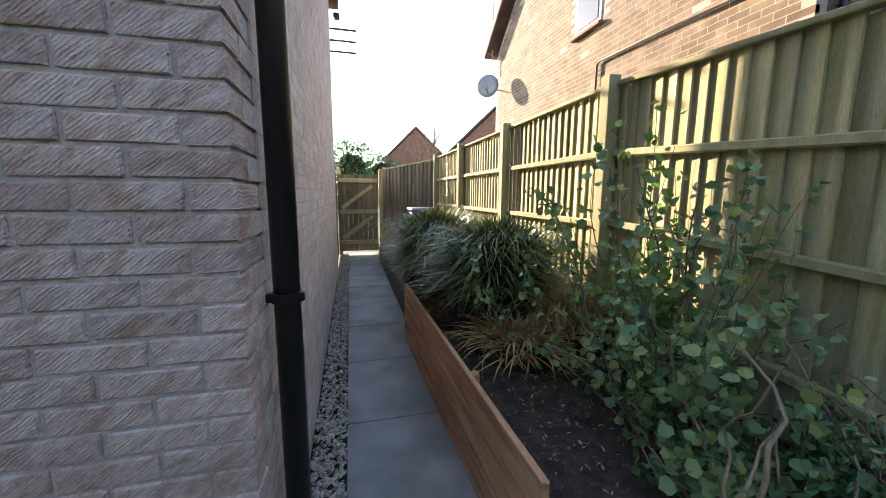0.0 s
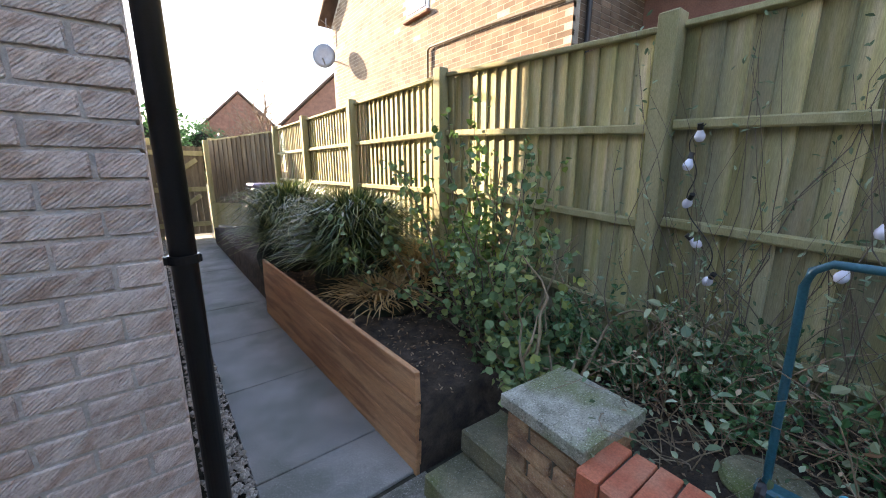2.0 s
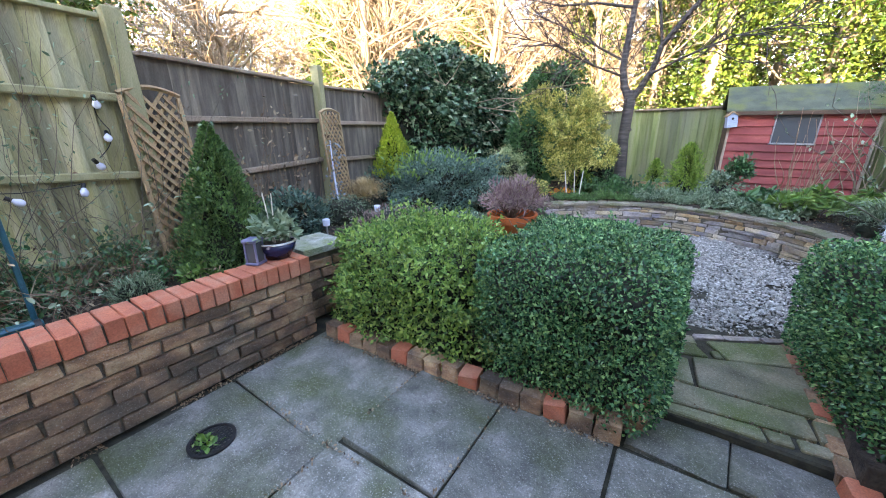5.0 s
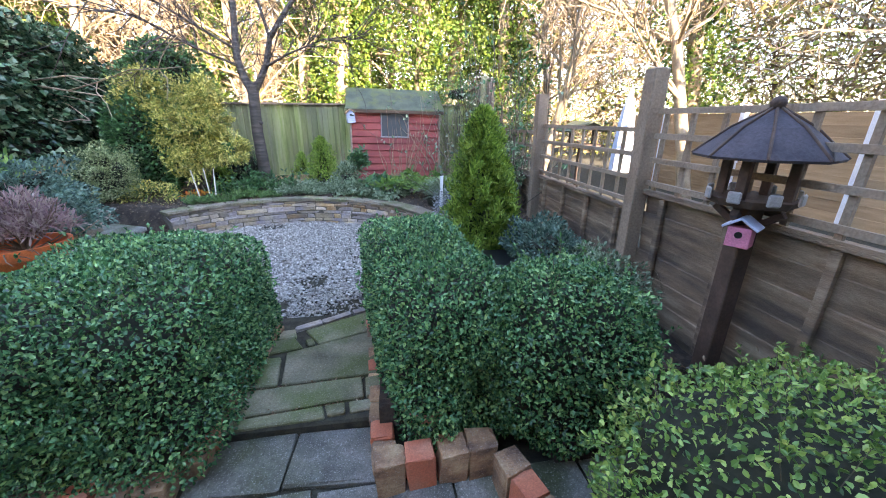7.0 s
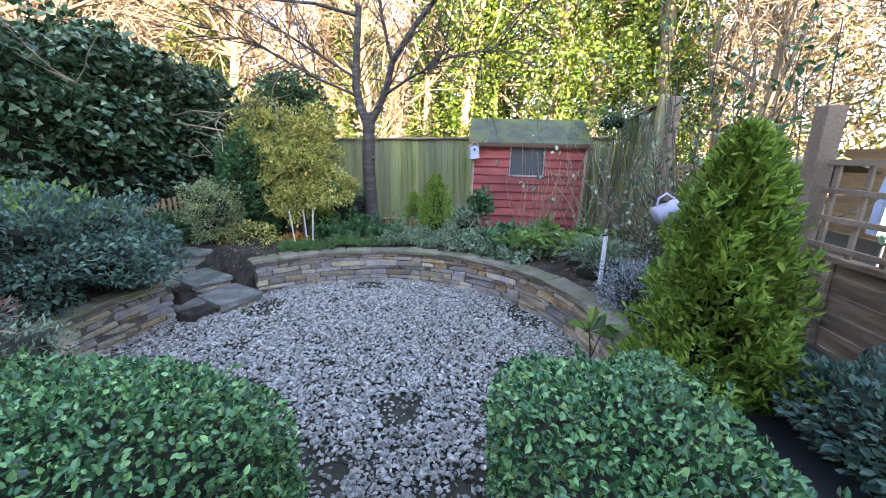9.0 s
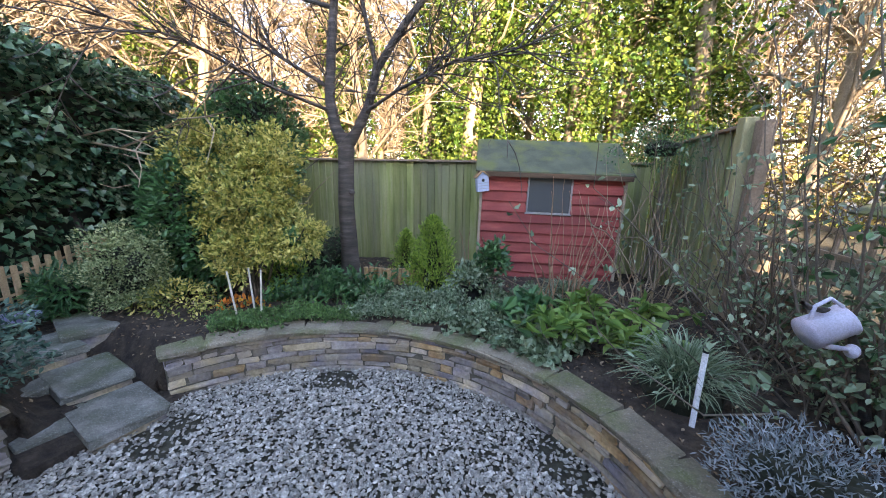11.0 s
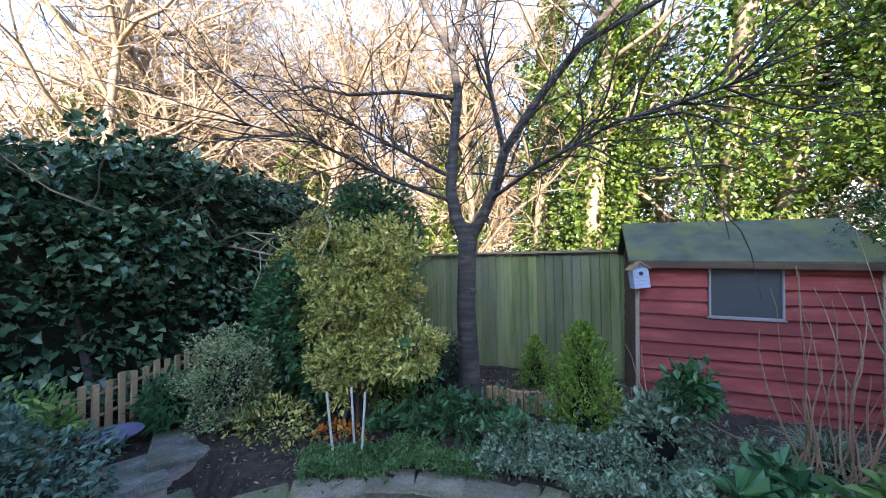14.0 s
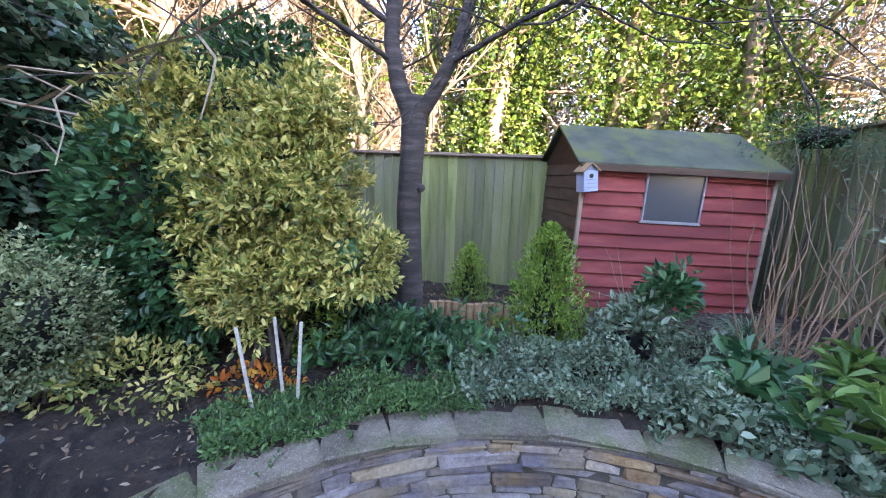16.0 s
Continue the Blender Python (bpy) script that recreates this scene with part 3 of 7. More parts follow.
# ---- house at the corner ----
house = thing("wall_house", "buff drag-faced brick house wall with grey mortar", "wall", kind="structure")
HX, HY, HF = 0.378, 1.322, 7.65
part("rear_core", box(8, 0.22, 5.0, 0, Matrix.Translation((HX - 4.009, HY + 0.117, -0.02))), M_MORTAR, house)
part("side_core", box(0.22, HF - HY - 0.24, 5.0, 0, Matrix.Translation((HX - 0.1108, (HY + HF) / 2 + 0.12, -0.02))), M_MORTAR, house)
part("far_core", box(8, 0.22, 5.0, 0, Matrix.Translation((HX - 4.009, HF, -0.02))), M_MORTAR, house)
part("west_core", box(0.22, HF - HY, 5.0, 0, Matrix.Translation((HX - 8.1, (HY + HF) / 2, -0.02))), M_MORTAR, house)
bm = bmesh.new()
for x in (HX - 8.2, HX + 0.16):
    for y, z in ((HY - 0.35, 4.86), ((HY + HF) / 2, 7.1), (HF + 0.35, 4.86)):
        bm.verts.new((x, y, z))
bm.verts.ensure_lookup_table()
v = bm.verts
for q in ((0, 1, 4, 3), (1, 2, 5, 4), (0, 2, 1), (3, 4, 5), (0, 3, 5, 2)):
    bm.faces.new([v[i] for i in q])
part("roof", bm, M_TILE, house, "brown tiled gable roof")
bm = box(0.12, 0.13, 0.1, 0.02, Matrix.Translation((HX + 0.12, HF + 0.36, 4.7)))
for k in range(3):
    add_box(bm, 0.5, 0.03, 0.03, Matrix.Translation((HX + 0.22, HF + 0.2 + 0.1 * k, 4.45 - 0.16 * k)), 0.004)
part("gutter_end", bm, M_BLACK, house, "black gutter end and bracket under the eaves")
for row in range(40):
    z = row * 0.075 + 0.002
    x = HX
    first = True
    while x > -1.0:
        L = 0.1025 if (first and row % 2) else 0.215
        dp = 0.215 if (first and row % 2) else 0.1025
        block("brick", L, dp, 0.065, 0.004, M_HOUSE, house, Matrix.Translation((x - L / 2, HY + dp / 2, z)) @ pose(0, 0, 0, 0, 0, rng.normal(0, 0.2)), 0.0016)
        x -= L + 0.01
        first = False
cube_f = np.array([(0, 1, 3, 2), (4, 6, 7, 5), (0, 4, 5, 1), (2, 3, 7, 6), (0, 2, 6, 4), (1, 5, 7, 3)])


def box_rows(items):
    """Many plain blocks as one set of arrays: (centre, size)."""
    c, s = np.array([i[0] for i in items]), np.array([i[1] for i in items])
    unit = np.array([(x, y, z) for x in (-0.5, 0.5) for y in (-0.5, 0.5) for z in (-0.5, 0.5)])
    v = c[:, None] + unit[None] * s[:, None]
    f = np.arange(len(c))[:, None, None] * 8 + cube_f[None]
    return v.reshape(-1, 3), f.reshape(-1, 4)


items = []
for row in range(66):
    z = row * 0.075 + 0.0345
    y = HY + (0.2255 if row % 2 else 0.1125)
    while y < HF - 0.05:
        L = min(0.215, HF - y)
        items.append(((HX - 0.05 + rng.normal(0, 0.0004), y + L / 2, z), (0.1, L, 0.065)))
        y += 0.225
v, f = box_rows(items)
side = put("brickwork", raw("brickwork", v, f, M_HOUSE_FAR), house)
side["kind"] = "stuff"

# downpipe
pipe = thing("downpipe", "black plastic downpipe clipped to the brick wall", "pipe")
part("pipe", moved(lathe([(0.0, 0.05), (0.041, 0.05), (0.041, 5.0), (0, 5.0)], 20), Matrix.Translation((0.437, 1.56, 0))), M_BLACK, pipe, smooth=True)
part("shoe", moved(lathe([(0.0, 0.0), (0.06, 0.0), (0.055, 0.05), (0.04, 0.07), (0, 0.07)], 20), Matrix.Translation((0.437, 1.56, 0.0))), M_GREYPLASTIC, pipe, "grey collar at the foot")
for z in (1.13, 3.1):
    b = moved(lathe([(0.041, 0), (0.049, 0), (0.049, 0.03), (0.041, 0.03)], 20), Matrix.Translation((0.437, 1.56, z)))
    add_box(b, 0.12, 0.03, 0.028, Matrix.Translation((0.43, 1.56, z)), 0.003)
    part("clip", b, M_BLACK, pipe)

# ---- patio and paths ----
patio = thing("patio", "worn grey-green paving slabs with dark joints", "paving", kind="structure")
bm = bmesh.new()
bmesh.ops.create_grid(bm, x_segments=2, y_segments=2, size=1, matrix=Matrix.Translation((-1.6, -0.1, -0.02)) @ Matrix.Diagonal((3.4, 1.75, 1, 1)))
part("joint_bed", bm, M_JOINT, patio)
for y0, y1 in ((-1.4, -0.75), (-0.75, -0.14), (-0.14, 0.74), (0.74, 1.3)):
    block("slab", 0.83, y1 - y0 - 0.014, 0.05, 0.006, M_SLAB, patio, pose(0.845, (y0 + y1) / 2, -0.05 + rng.normal(0, 0.003), rng.normal(0, 0.3), rng.normal(0, 0.3), rng.normal(0, 0.6)), 0.004)
x = 0.425
for k in range(8):
    off = (0.0, 0.06, -0.05, 0.03)[k % 4]
    ys_ = (-1.48, -0.82 + off, -0.2 + off, 0.42 + off, 0.9, 1.3)
    for y0, y1 in zip(ys_, ys_[1:]):
        block("slab", 0.53 - 0.014, y1 - y0 - 0.014, 0.05, 0.006, M_SLAB, patio,
              pose(x - 0.265, (y0 + y1) / 2, -0.05 + rng.normal(0, 0.003), rng.normal(0, 0.3), rng.normal(0, 0.3), 2 + rng.normal(0, 0.6)), 0.004)
    x -= 0.53
side_path = thing("side_path", "smooth grey slabs of the narrow side path", "paving", kind="structure")
y, k = 1.32, 0
while y < 9.6:
    L = 0.38 if k == 0 else 0.9
    block("slab", 0.7, L - 0.008, 0.05, 0.004, M_PATH, side_path, pose(0.93, y + L / 2, -0.05 + rng.normal(0, 0.0015), rz=rng.normal(0, 0.2)))
    y += L
    k += 1
bm = bmesh.new()
bmesh.ops.create_grid(bm, x_segments=2, y_segments=2, size=1, matrix=Matrix.Translation((1.0, 5.5, -0.03)) @ Matrix.Diagonal((0.62, 4.2, 1, 1)))
part("joint_bed", bm, M_JOINT, side_path)

flag_path = thing("flag_path", "mossy stone flags between the hedges, a low step up", "paving", kind="structure")
part("joint_bed", box(0.76, 1.0, 0.07, 0.01, Matrix.Translation((-1.04, -2.26, -0.02))), M_JOINT, flag_path)
for corners in (((-0.66, -2.55), (-0.85, -2.58), (-0.88, -2.48), (-0.68, -2.45)), ((-0.66, -2.44), (-0.87, -2.47), (-0.94, -2.36), (-0.68, -2.3)), ((-0.66, -2.27), (-0.84, -2.27), (-0.88, -2.03), (-0.68, -2.02)),
                ((-0.92, -2.55), (-1.34, -2.76), (-1.36, -2.51), (-1.03, -2.38)), ((-0.86, -2.31), (-1.34, -2.48), (-1.38, -2.06), (-0.9, -2.03)), ((-0.67, -2.0), (-1.3, -2.04), (-1.32, -1.89), (-0.67, -1.82)),
                ((-0.67, -1.81), (-1.13, -1.86), (-1.15, -1.78), (-0.66, -1.76)), ((-1.14, -1.86), (-1.23, -1.87), (-1.24, -1.8), (-1.16, -1.79)), ((-1.25, -1.87), (-1.4, -1.88), (-1.41, -1.82), (-1.26, -1.8)),
                ((-0.94, -2.43), (-0.98, -2.45), (-1.01, -2.38), (-0.97, -2.36)), ((-1.32, -2.03), (-1.4, -2.04), (-1.41, -1.9), (-1.33, -1.89))):
    bm = bmesh.new()
    mid = Vector((sum(c[0] for c in corners) / 4, sum(c[1] for c in corners) / 4, 0))
    lift = 0.068 + rng.normal(0, 0.003)
    ring_v = [bm.verts.new(Vector((x, y, lift)) - mid) for x, y in corners]
    bm.faces.new(ring_v)
    bmesh.ops.inset_region(bm, faces=bm.faces[:], thickness=0.005)
    ext = bmesh.ops.extrude_face_region(bm, geom=bm.faces[:])
    bmesh.ops.translate(bm, vec=(0, 0, -0.05), verts=[v for v in ext["geom"] if isinstance(v, bmesh.types.BMVert)])
    bmesh.ops.recalc_face_normals(bm, faces=bm.faces[:])
    bmesh.ops.bevel(bm, geom=[e for e in bm.edges if e.calc_face_angle(0) > 0.5], offset=0.006, segments=1, affect="EDGES")
    part("flag", bm, M_FLAG, flag_path).location = mid
for x, y, w in ((-0.93, -2.61, 0.17), (-1.1, -2.7, 0.2), (-1.28, -2.79, 0.18)):
    block("kerb_stone", w, 0.045, 0.06, 0.008, M_STONE_GREY, flag_path, pose(x, y, 0.01, rz=28), 0.004)
for x, w in ((-0.84, 0.36), (-1.22, 0.38)):
    block("step_slab", w, 0.27, 0.05, 0.006, M_SLAB, flag_path, pose(x, -1.63, -0.045, rz=-3), 0.004)


def brick_kerb(name, a, b, label, h=0.1):
    """A low edging of bricks from a to b, some red, some mossy buff."""
    kerb = thing(name, label, "edging", kind="structure")
    a, b = Vector(a), Vector(b)
    d = b - a
    n = max(1, int(d.length / 0.112))
    ang = math.degrees(math.atan2(d.y, d.x))
    for i in range(n):
        p = a + d * ((i + 0.5) / n)
        mat = M_RED_BRICK if i % 4 in (1,) else M_OLD_BRICK
        block("brick", d.length / n - 0.008, 0.1, h, 0.006, mat, kerb, pose(p.x, p.y, -0.01 + rng.normal(0, 0.004), rng.normal(0, 1.5), rng.normal(0, 1.5), ang + rng.normal(0, 1.5)), 0.004)


brick_kerb("brick_edging", (1.22, -1.40), (-0.64, -1.53), "mossy brick edging along the clipped hedge")
brick_kerb("brick_edging", (-0.66, -1.58), (-0.72, -2.6), "mossy brick edging along the clipped hedge")
brick_kerb("brick_edging", (-1.34, -2.75), (-1.42, -1.5), "mossy brick edging along the clipped hedge", 0.08)
brick_kerb("brick_edging", (-1.38, -1.46), (-1.86, -1.5), "mossy brick edging along the clipped hedge", 0.16)
brick_kerb("brick_edging", (-1.88, -1.44), (-2.0, -1.0), "mossy brick edging along the clipped hedge", 0.16)

drain = thing("drain_cover", "round black drain grid sunk in the paving", "drain", at=(0.903, -0.476, 0.0))
part("rim", lathe([(0.085, -0.01), (0.085, 0.006), (0.1, 0.006), (0.1, -0.01)], 32), M_BLACK, drain)
for k in range(-4, 5):
    w = 2 * math.sqrt(max(0.0, 0.083 ** 2 - (k * 0.018) ** 2))
    block("bar", 0.008, w, 0.006, 0.001, M_BLACK, drain, Matrix.Translation((k * 0.018, 0, 0.0)))
    block("bar", w, 0.008, 0.006, 0.001, M_BLACK, drain, Matrix.Translation((0, k * 0.018, -0.002)))

p = np.array([(0.903 + rng.normal(0, 0.03), -0.446 + rng.normal(0, 0.02), 0.012) for _ in range(40)])
weed = put("drain_weed", leaves("drain_weed", p, rng.normal(0, 0.5, (40, 3)), 0.03, 0.02, L_FRESH, up=0.8))
tagged(weed, "small fresh weeds growing through the drain grid", "weed", kind="stuff")
moss = []
for x0, y0, x1, y1, k in ((1.27, 0.5, 1.27, -1.3, 700), (1.2, -1.33, -0.6, -1.46, 700), (0.42, -1.4, 0.42, 1.2, 260), (-0.1, -1.4, -0.12, 1.2, 200), (1.2, -0.75, -1.6, -0.8, 300), (1.2, -0.14, -1.6, -0.18, 260),
                          (-1.4, -1.89, -0.7, -1.82, 200), (-1.38, -2.05, -0.7, -2.01, 160)):
    t = rng.random(k)
    t = t[np.array([noise.noise(Vector((q * 9 + x0, y0 * 3, 2.0))) for q in t]) > -0.1]
    moss.append(np.stack([x0 + (x1 - x0) * t + rng.normal(0, 0.008, len(t)), y0 + (y1 - y0) * t + rng.normal(0, 0.008, len(t)), np.where(y0 < -1.7, 0.056, 0.003) + 0.006 * rng.random(len(t))], 1))
p = np.concatenate(moss)
tagged(put("joint_moss", leaves("joint_moss", p, rng.normal(0, 0.5, p.shape), 0.016, 0.009, L_LITTER, up=0.6)), "moss, grit and litter gathered along the paving joints", "moss", kind="stuff")

# ---- retaining wall ----
rwall = thing("wall_retaining", "low weathered brick wall with bright red brick-on-edge coping", "wall", kind="structure")
WX, WY0, WY1 = 1.283, -1.348, 0.52
part("core", box(0.17, WY1 - WY0, 0.45, 0, Matrix.Translation((WX + 0.115, (WY0 + WY1) / 2, 0))), M_MORTAR_DARK, rwall)
for row in range(6):
    z = 0.012 + row * 0.0755
    y = WY1 - (0.0 if row % 2 else 0.11)
    while y > WY0 + 0.03:
        L = min(0.215, y - WY0)
        block("brick", 0.1, L, 0.066, 0.006, M_OLD_BRICK, rwall, pose(WX + 0.06 + rng.normal(0, 0.003), y - L / 2, z, 0, rng.normal(0, 0.8), rng.normal(0, 0.6)), 0.004)
        y -= L + 0.01
for k in range(25):
    block("coping_brick", 0.215, 0.066, 0.105, 0.004, M_RED_BRICK, rwall,
          pose(WX + 0.1, WY1 - 0.005 - 0.0747 * (k + 0.5), 0.463 + rng.normal(0, 0.0015), rng.normal(0, 0.8), rng.normal(0, 0.6), rng.normal(0, 0.7)), 0.0012)
part("coping_joint", box(0.19, WY1 - WY0 - 0.02, 0.09, 0, Matrix.Translation((WX + 0.105, (WY0 + WY1) / 2, 0.46))), M_MORTAR_DARK, rwall)


def pier(x, y, h, turn, name="wall_pier"):
    p = thing(name, "square brick pier with a lichened concrete cap", "pier", kind="structure")
    part("core", box(0.3, 0.3, h, 0, pose(x, y, 0, rz=turn)), M_MORTAR_DARK, p)
    rows = int(h / 0.0755)
    for row in range(rows):
        for s in range(4):
            for t in range(2):
                L = 0.215 if (t + row) % 2 else 0.1
                off = (-0.1625 + L / 2) if t == 0 else (0.1625 - L / 2)
                m = pose(x, y, 0.01 + row * 0.0755, rz=turn + 90 * s) @ pose(off, -0.118 + rng.normal(0, 0.002), 0)
                block("brick", L - 0.008, 0.1, 0.066, 0.006, M_OLD_BRICK, p, m, 0.003)
    part("cap", box(0.37, 0.37, 0.052, 0.008, pose(x, y, h, rz=turn), 2), M_CONCRETE, p, "weathered pebbled concrete cap")


pier(1.512, 0.685, 0.553, -4)
pier(1.62, -1.62, 0.5, -4)
steps = thing("block_step", "mossy concrete blocks stacked as a step up to the bed", "step", kind="structure")
for m, s in ((pose(1.33, 0.97, 0.0), (0.3, 0.42, 0.11)), (pose(1.53, 0.98, 0.11), (0.26, 0.4, 0.12))):
    block("block", *s, 0.012, M_FLAG, steps, m, 0.004)

plank = thing("plank_edging", "new orange-brown planks on edge holding back the bed", "plank", kind="structure")
a, b = Vector((1.235, 1.30, 0)), Vector((1.165, 3.96, 0))
ang = math.degrees(math.atan2(b.y - a.y, b.x - a.x))
mid = (a + b) / 2
L = (b - a).length
for z, h, o in ((-0.01, 0.2, 0.0), (0.192, 0.2, 0.002), (0.394, 0.165, 0.0)):
    block("plank", L, 0.03, h - 0.003, 0.004, M_PLANK, plank, pose(mid.x - o, mid.y, z, rz=ang) @ pose(0, 0, 0, 0, -0.7, 0), 0.002)
for f in (0.3, 0.72, 0.97):
    p = a.lerp(b, f)
    block("peg", 0.05, 0.05, 0.5, 0.004, M_PLANK, plank, pose(p.x + 0.045, p.y, 0.02))


# ---- fences ----
def board_fence(name, a, b, z0, za, zb, n, boards, rails, m_board, m_post, m_rail, label, post_extra=0.06, cap=True, post=0.1, gap=0.0, ends=(True, True), face=1):
    """A closeboard panel from a to b: overlapping boards behind, rails and posts in front, a capping on top. face: the side of the posts."""
    fence = thing(name, label, "fence", kind="structure")
    a, b = Vector((*a, 0)), Vector((*b, 0))
    d = b - a
    L = d.length
    ang = math.degrees(math.atan2(d.y, d.x))
    for i in range(boards):
        s = (i + 0.5) / boards
        p = a + d * s
        top = za + (zb - za) * s
        block("board", L / boards + 0.02, 0.016, round((top - z0) / 0.04) * 0.04, 0.002, m_board, fence,
              pose(p.x, p.y, z0 + rng.normal(0, 0.004), rz=ang) @ pose(0, 0.02 * -face, 0, 0, 0, -11.5 + rng.normal(0, 1.2)), 0.001)
    for k in range(n + 1):
        if (k == 0 and not ends[0]) or (k == n and not ends[1]):
            continue
        s = k / n
        p = a + d * s
        block("post", post, post, round((za + (zb - za) * s + post_extra - z0 + 0.1), 2), 0.006, m_post, fence, pose(p.x, p.y, z0 - 0.1, rz=ang) @ pose(0, 0.05 * face, 0), 0.001)
    lift = math.degrees(math.atan2(zb - za, L))
    for k in range(n):
        p = a + d * ((k + 0.5) / n)
        t = za + (zb - za) * (k + 0.5) / n
        for rz in rails:
            block("rail", L / n - post, 0.045, 0.05, 0.008, m_rail, fence, pose(p.x, p.y, t - rz, rz=ang) @ pose(0, 0.022 * face, 0, 0, -lift, 0), 0.001)
        if cap:
            block("capping", L / n - (post if post_extra > 0 else 0), 0.07, 0.03, 0.005, m_rail, fence, pose(p.x, p.y, t - 0.01, rz=ang) @ pose(0, 0.0, 0, 0, -lift, 0), 0.001)
    return fence


E_LABEL = "closeboard timber fence greened with algae, boards behind rails"
FX = 2.52
board_fence("fence_side", (FX, 8.27), (FX, 2.73), 0.3, 2.26, 2.25, 3, 54, (0.5, 1.02, 1.55), M_FENCE, M_POST, M_POST, E_LABEL, face=-1)
board_fence("fence_side", (FX, 2.73), (FX, 0.886), 0.3, 2.25, 2.13, 1, 18, (0.5, 1.0, 1.52), M_FENCE, M_POST, M_POST, E_LABEL, ends=(False, True), face=-1)
board_fence("fence_side", (FX, 0.886), (2.43, -0.957), 0.3, 2.13, 2.03, 1, 18, (0.48, 0.97, 1.5), M_FENCE, M_POST, M_POST, E_LABEL, ends=(False, True), face=-1)
board_fence("fence_dark", (2.45, -1.02), (3.2, -3.0), 0.3, 1.86, 1.88, 1, 17, (0.43, 0.88, 1.4), M_DARK_FENCE, M_POST, M_RAIL_DARK,
            "dark stained closeboard fence with weathered brown rails", post_extra=0.2, ends=(False, True), face=-1)
board_fence("fence_dark", (3.2, -3.0), (3.3, -8.16), 0.2, 1.86, 1.8, 3, 51, (0.43, 0.88, 1.4), M_DARK_FENCE, M_POST, M_RAIL_DARK,
            "dark stained closeboard fence with weathered brown rails", post_extra=0.05, ends=(False, True), face=-1)
board_fence("fence_back", (3.3, -8.16), (-3.05, -8.16), 0.12, 1.6, 1.6, 1, 62, (), M_BACK_FENCE, M_BACK_FENCE, M_RAIL_DARK,
            "algae-green closeboard fence at the end of the garden", post_extra=0.0, ends=(False, False), face=-1)
board_fence("fence_right", (-3.05, -8.16), (-3.05, -6.3), 0.1, 1.78, 1.9, 1, 18, (), M_BACK_FENCE, M_POST, M_RAIL_DARK,
            "tall grey-green board fence beside the shed", post_extra=0.05, ends=(False, True), face=-1)
board_fence("fence_cross", (FX - 0.05, 8.33), (1.44, 9.5), 0.75, 2.22, 2.06, 1, 14, (0.12,), M_GATE, M_POST, M_POST,
            "board fence panel beside the gate", ends=(False, True), face=-1)
part("gravel_board", box(1.6, 0.04, 0.5, 0.005, pose(1.96, 8.93, 0.25, rz=132.7)), M_POST, bpy.data.objects["fence_cross"])

# Added behind the house corner, hardly seen: keeps the sun off the path end.
board_fence("fence_return", (0.3, 9.66), (0.3, 7.76), 0.0, 1.95, 1.95, 1, 18, (0.3, 1.5), M_GATE, M_POST, M_POST,
            "weathered board fence added beside the gate to shade the path", ends=(False, False), face=-1)
gate = thing("garden_gate", "weathered ledged and braced timber gate, closed", "gate")
for k in range(8):
    block("board", 0.115, 0.018, 1.86, 0.003, M_GATE, gate, pose(0.42 + 0.1175 * k, 9.62, 0.08), 0.001)
for z in (0.25, 1.0, 1.75):
    block("ledge", 0.92, 0.03, 0.1, 0.004, M_POST, gate, pose(0.84, 9.595, z))
for z0 in (0.35, 1.1):
    block("brace", 0.9, 0.028, 0.09, 0.004, M_POST, gate, pose(0.84, 9.59, z0 + 0.27, 0, -36, 0))
gp = thing("gate_post", "square timber gate post", "post", group="gate posts")
part("post", box(0.09, 0.09, 2.1, 0.005, Matrix.Translation((0, 0, -0.02))), M_POST, gp)
gp.matrix_basis = pose(1.375, 9.6, 0)
copy_thing(gp, pose(0.345 + 0.05, 9.66, 0))

wheelie = thing("wheelie_bin", "dark wheelie bin beyond the grass clumps", "bin", at=(2.0, 7.4, 0.25))
bm = box(0.5, 0.55, 0.9, 0.03)
for v in bm.verts:
    if v.co.z < 0.3:
        v.co.x *= 0.82
        v.co.y *= 0.82
part("body", bm, M_BLACK, wheelie)
part("lid", box(0.54, 0.6, 0.07, 0.025, Matrix.Translation((0, 0, 0.9))), M_LILAC, wheelie, "grey-blue lid")

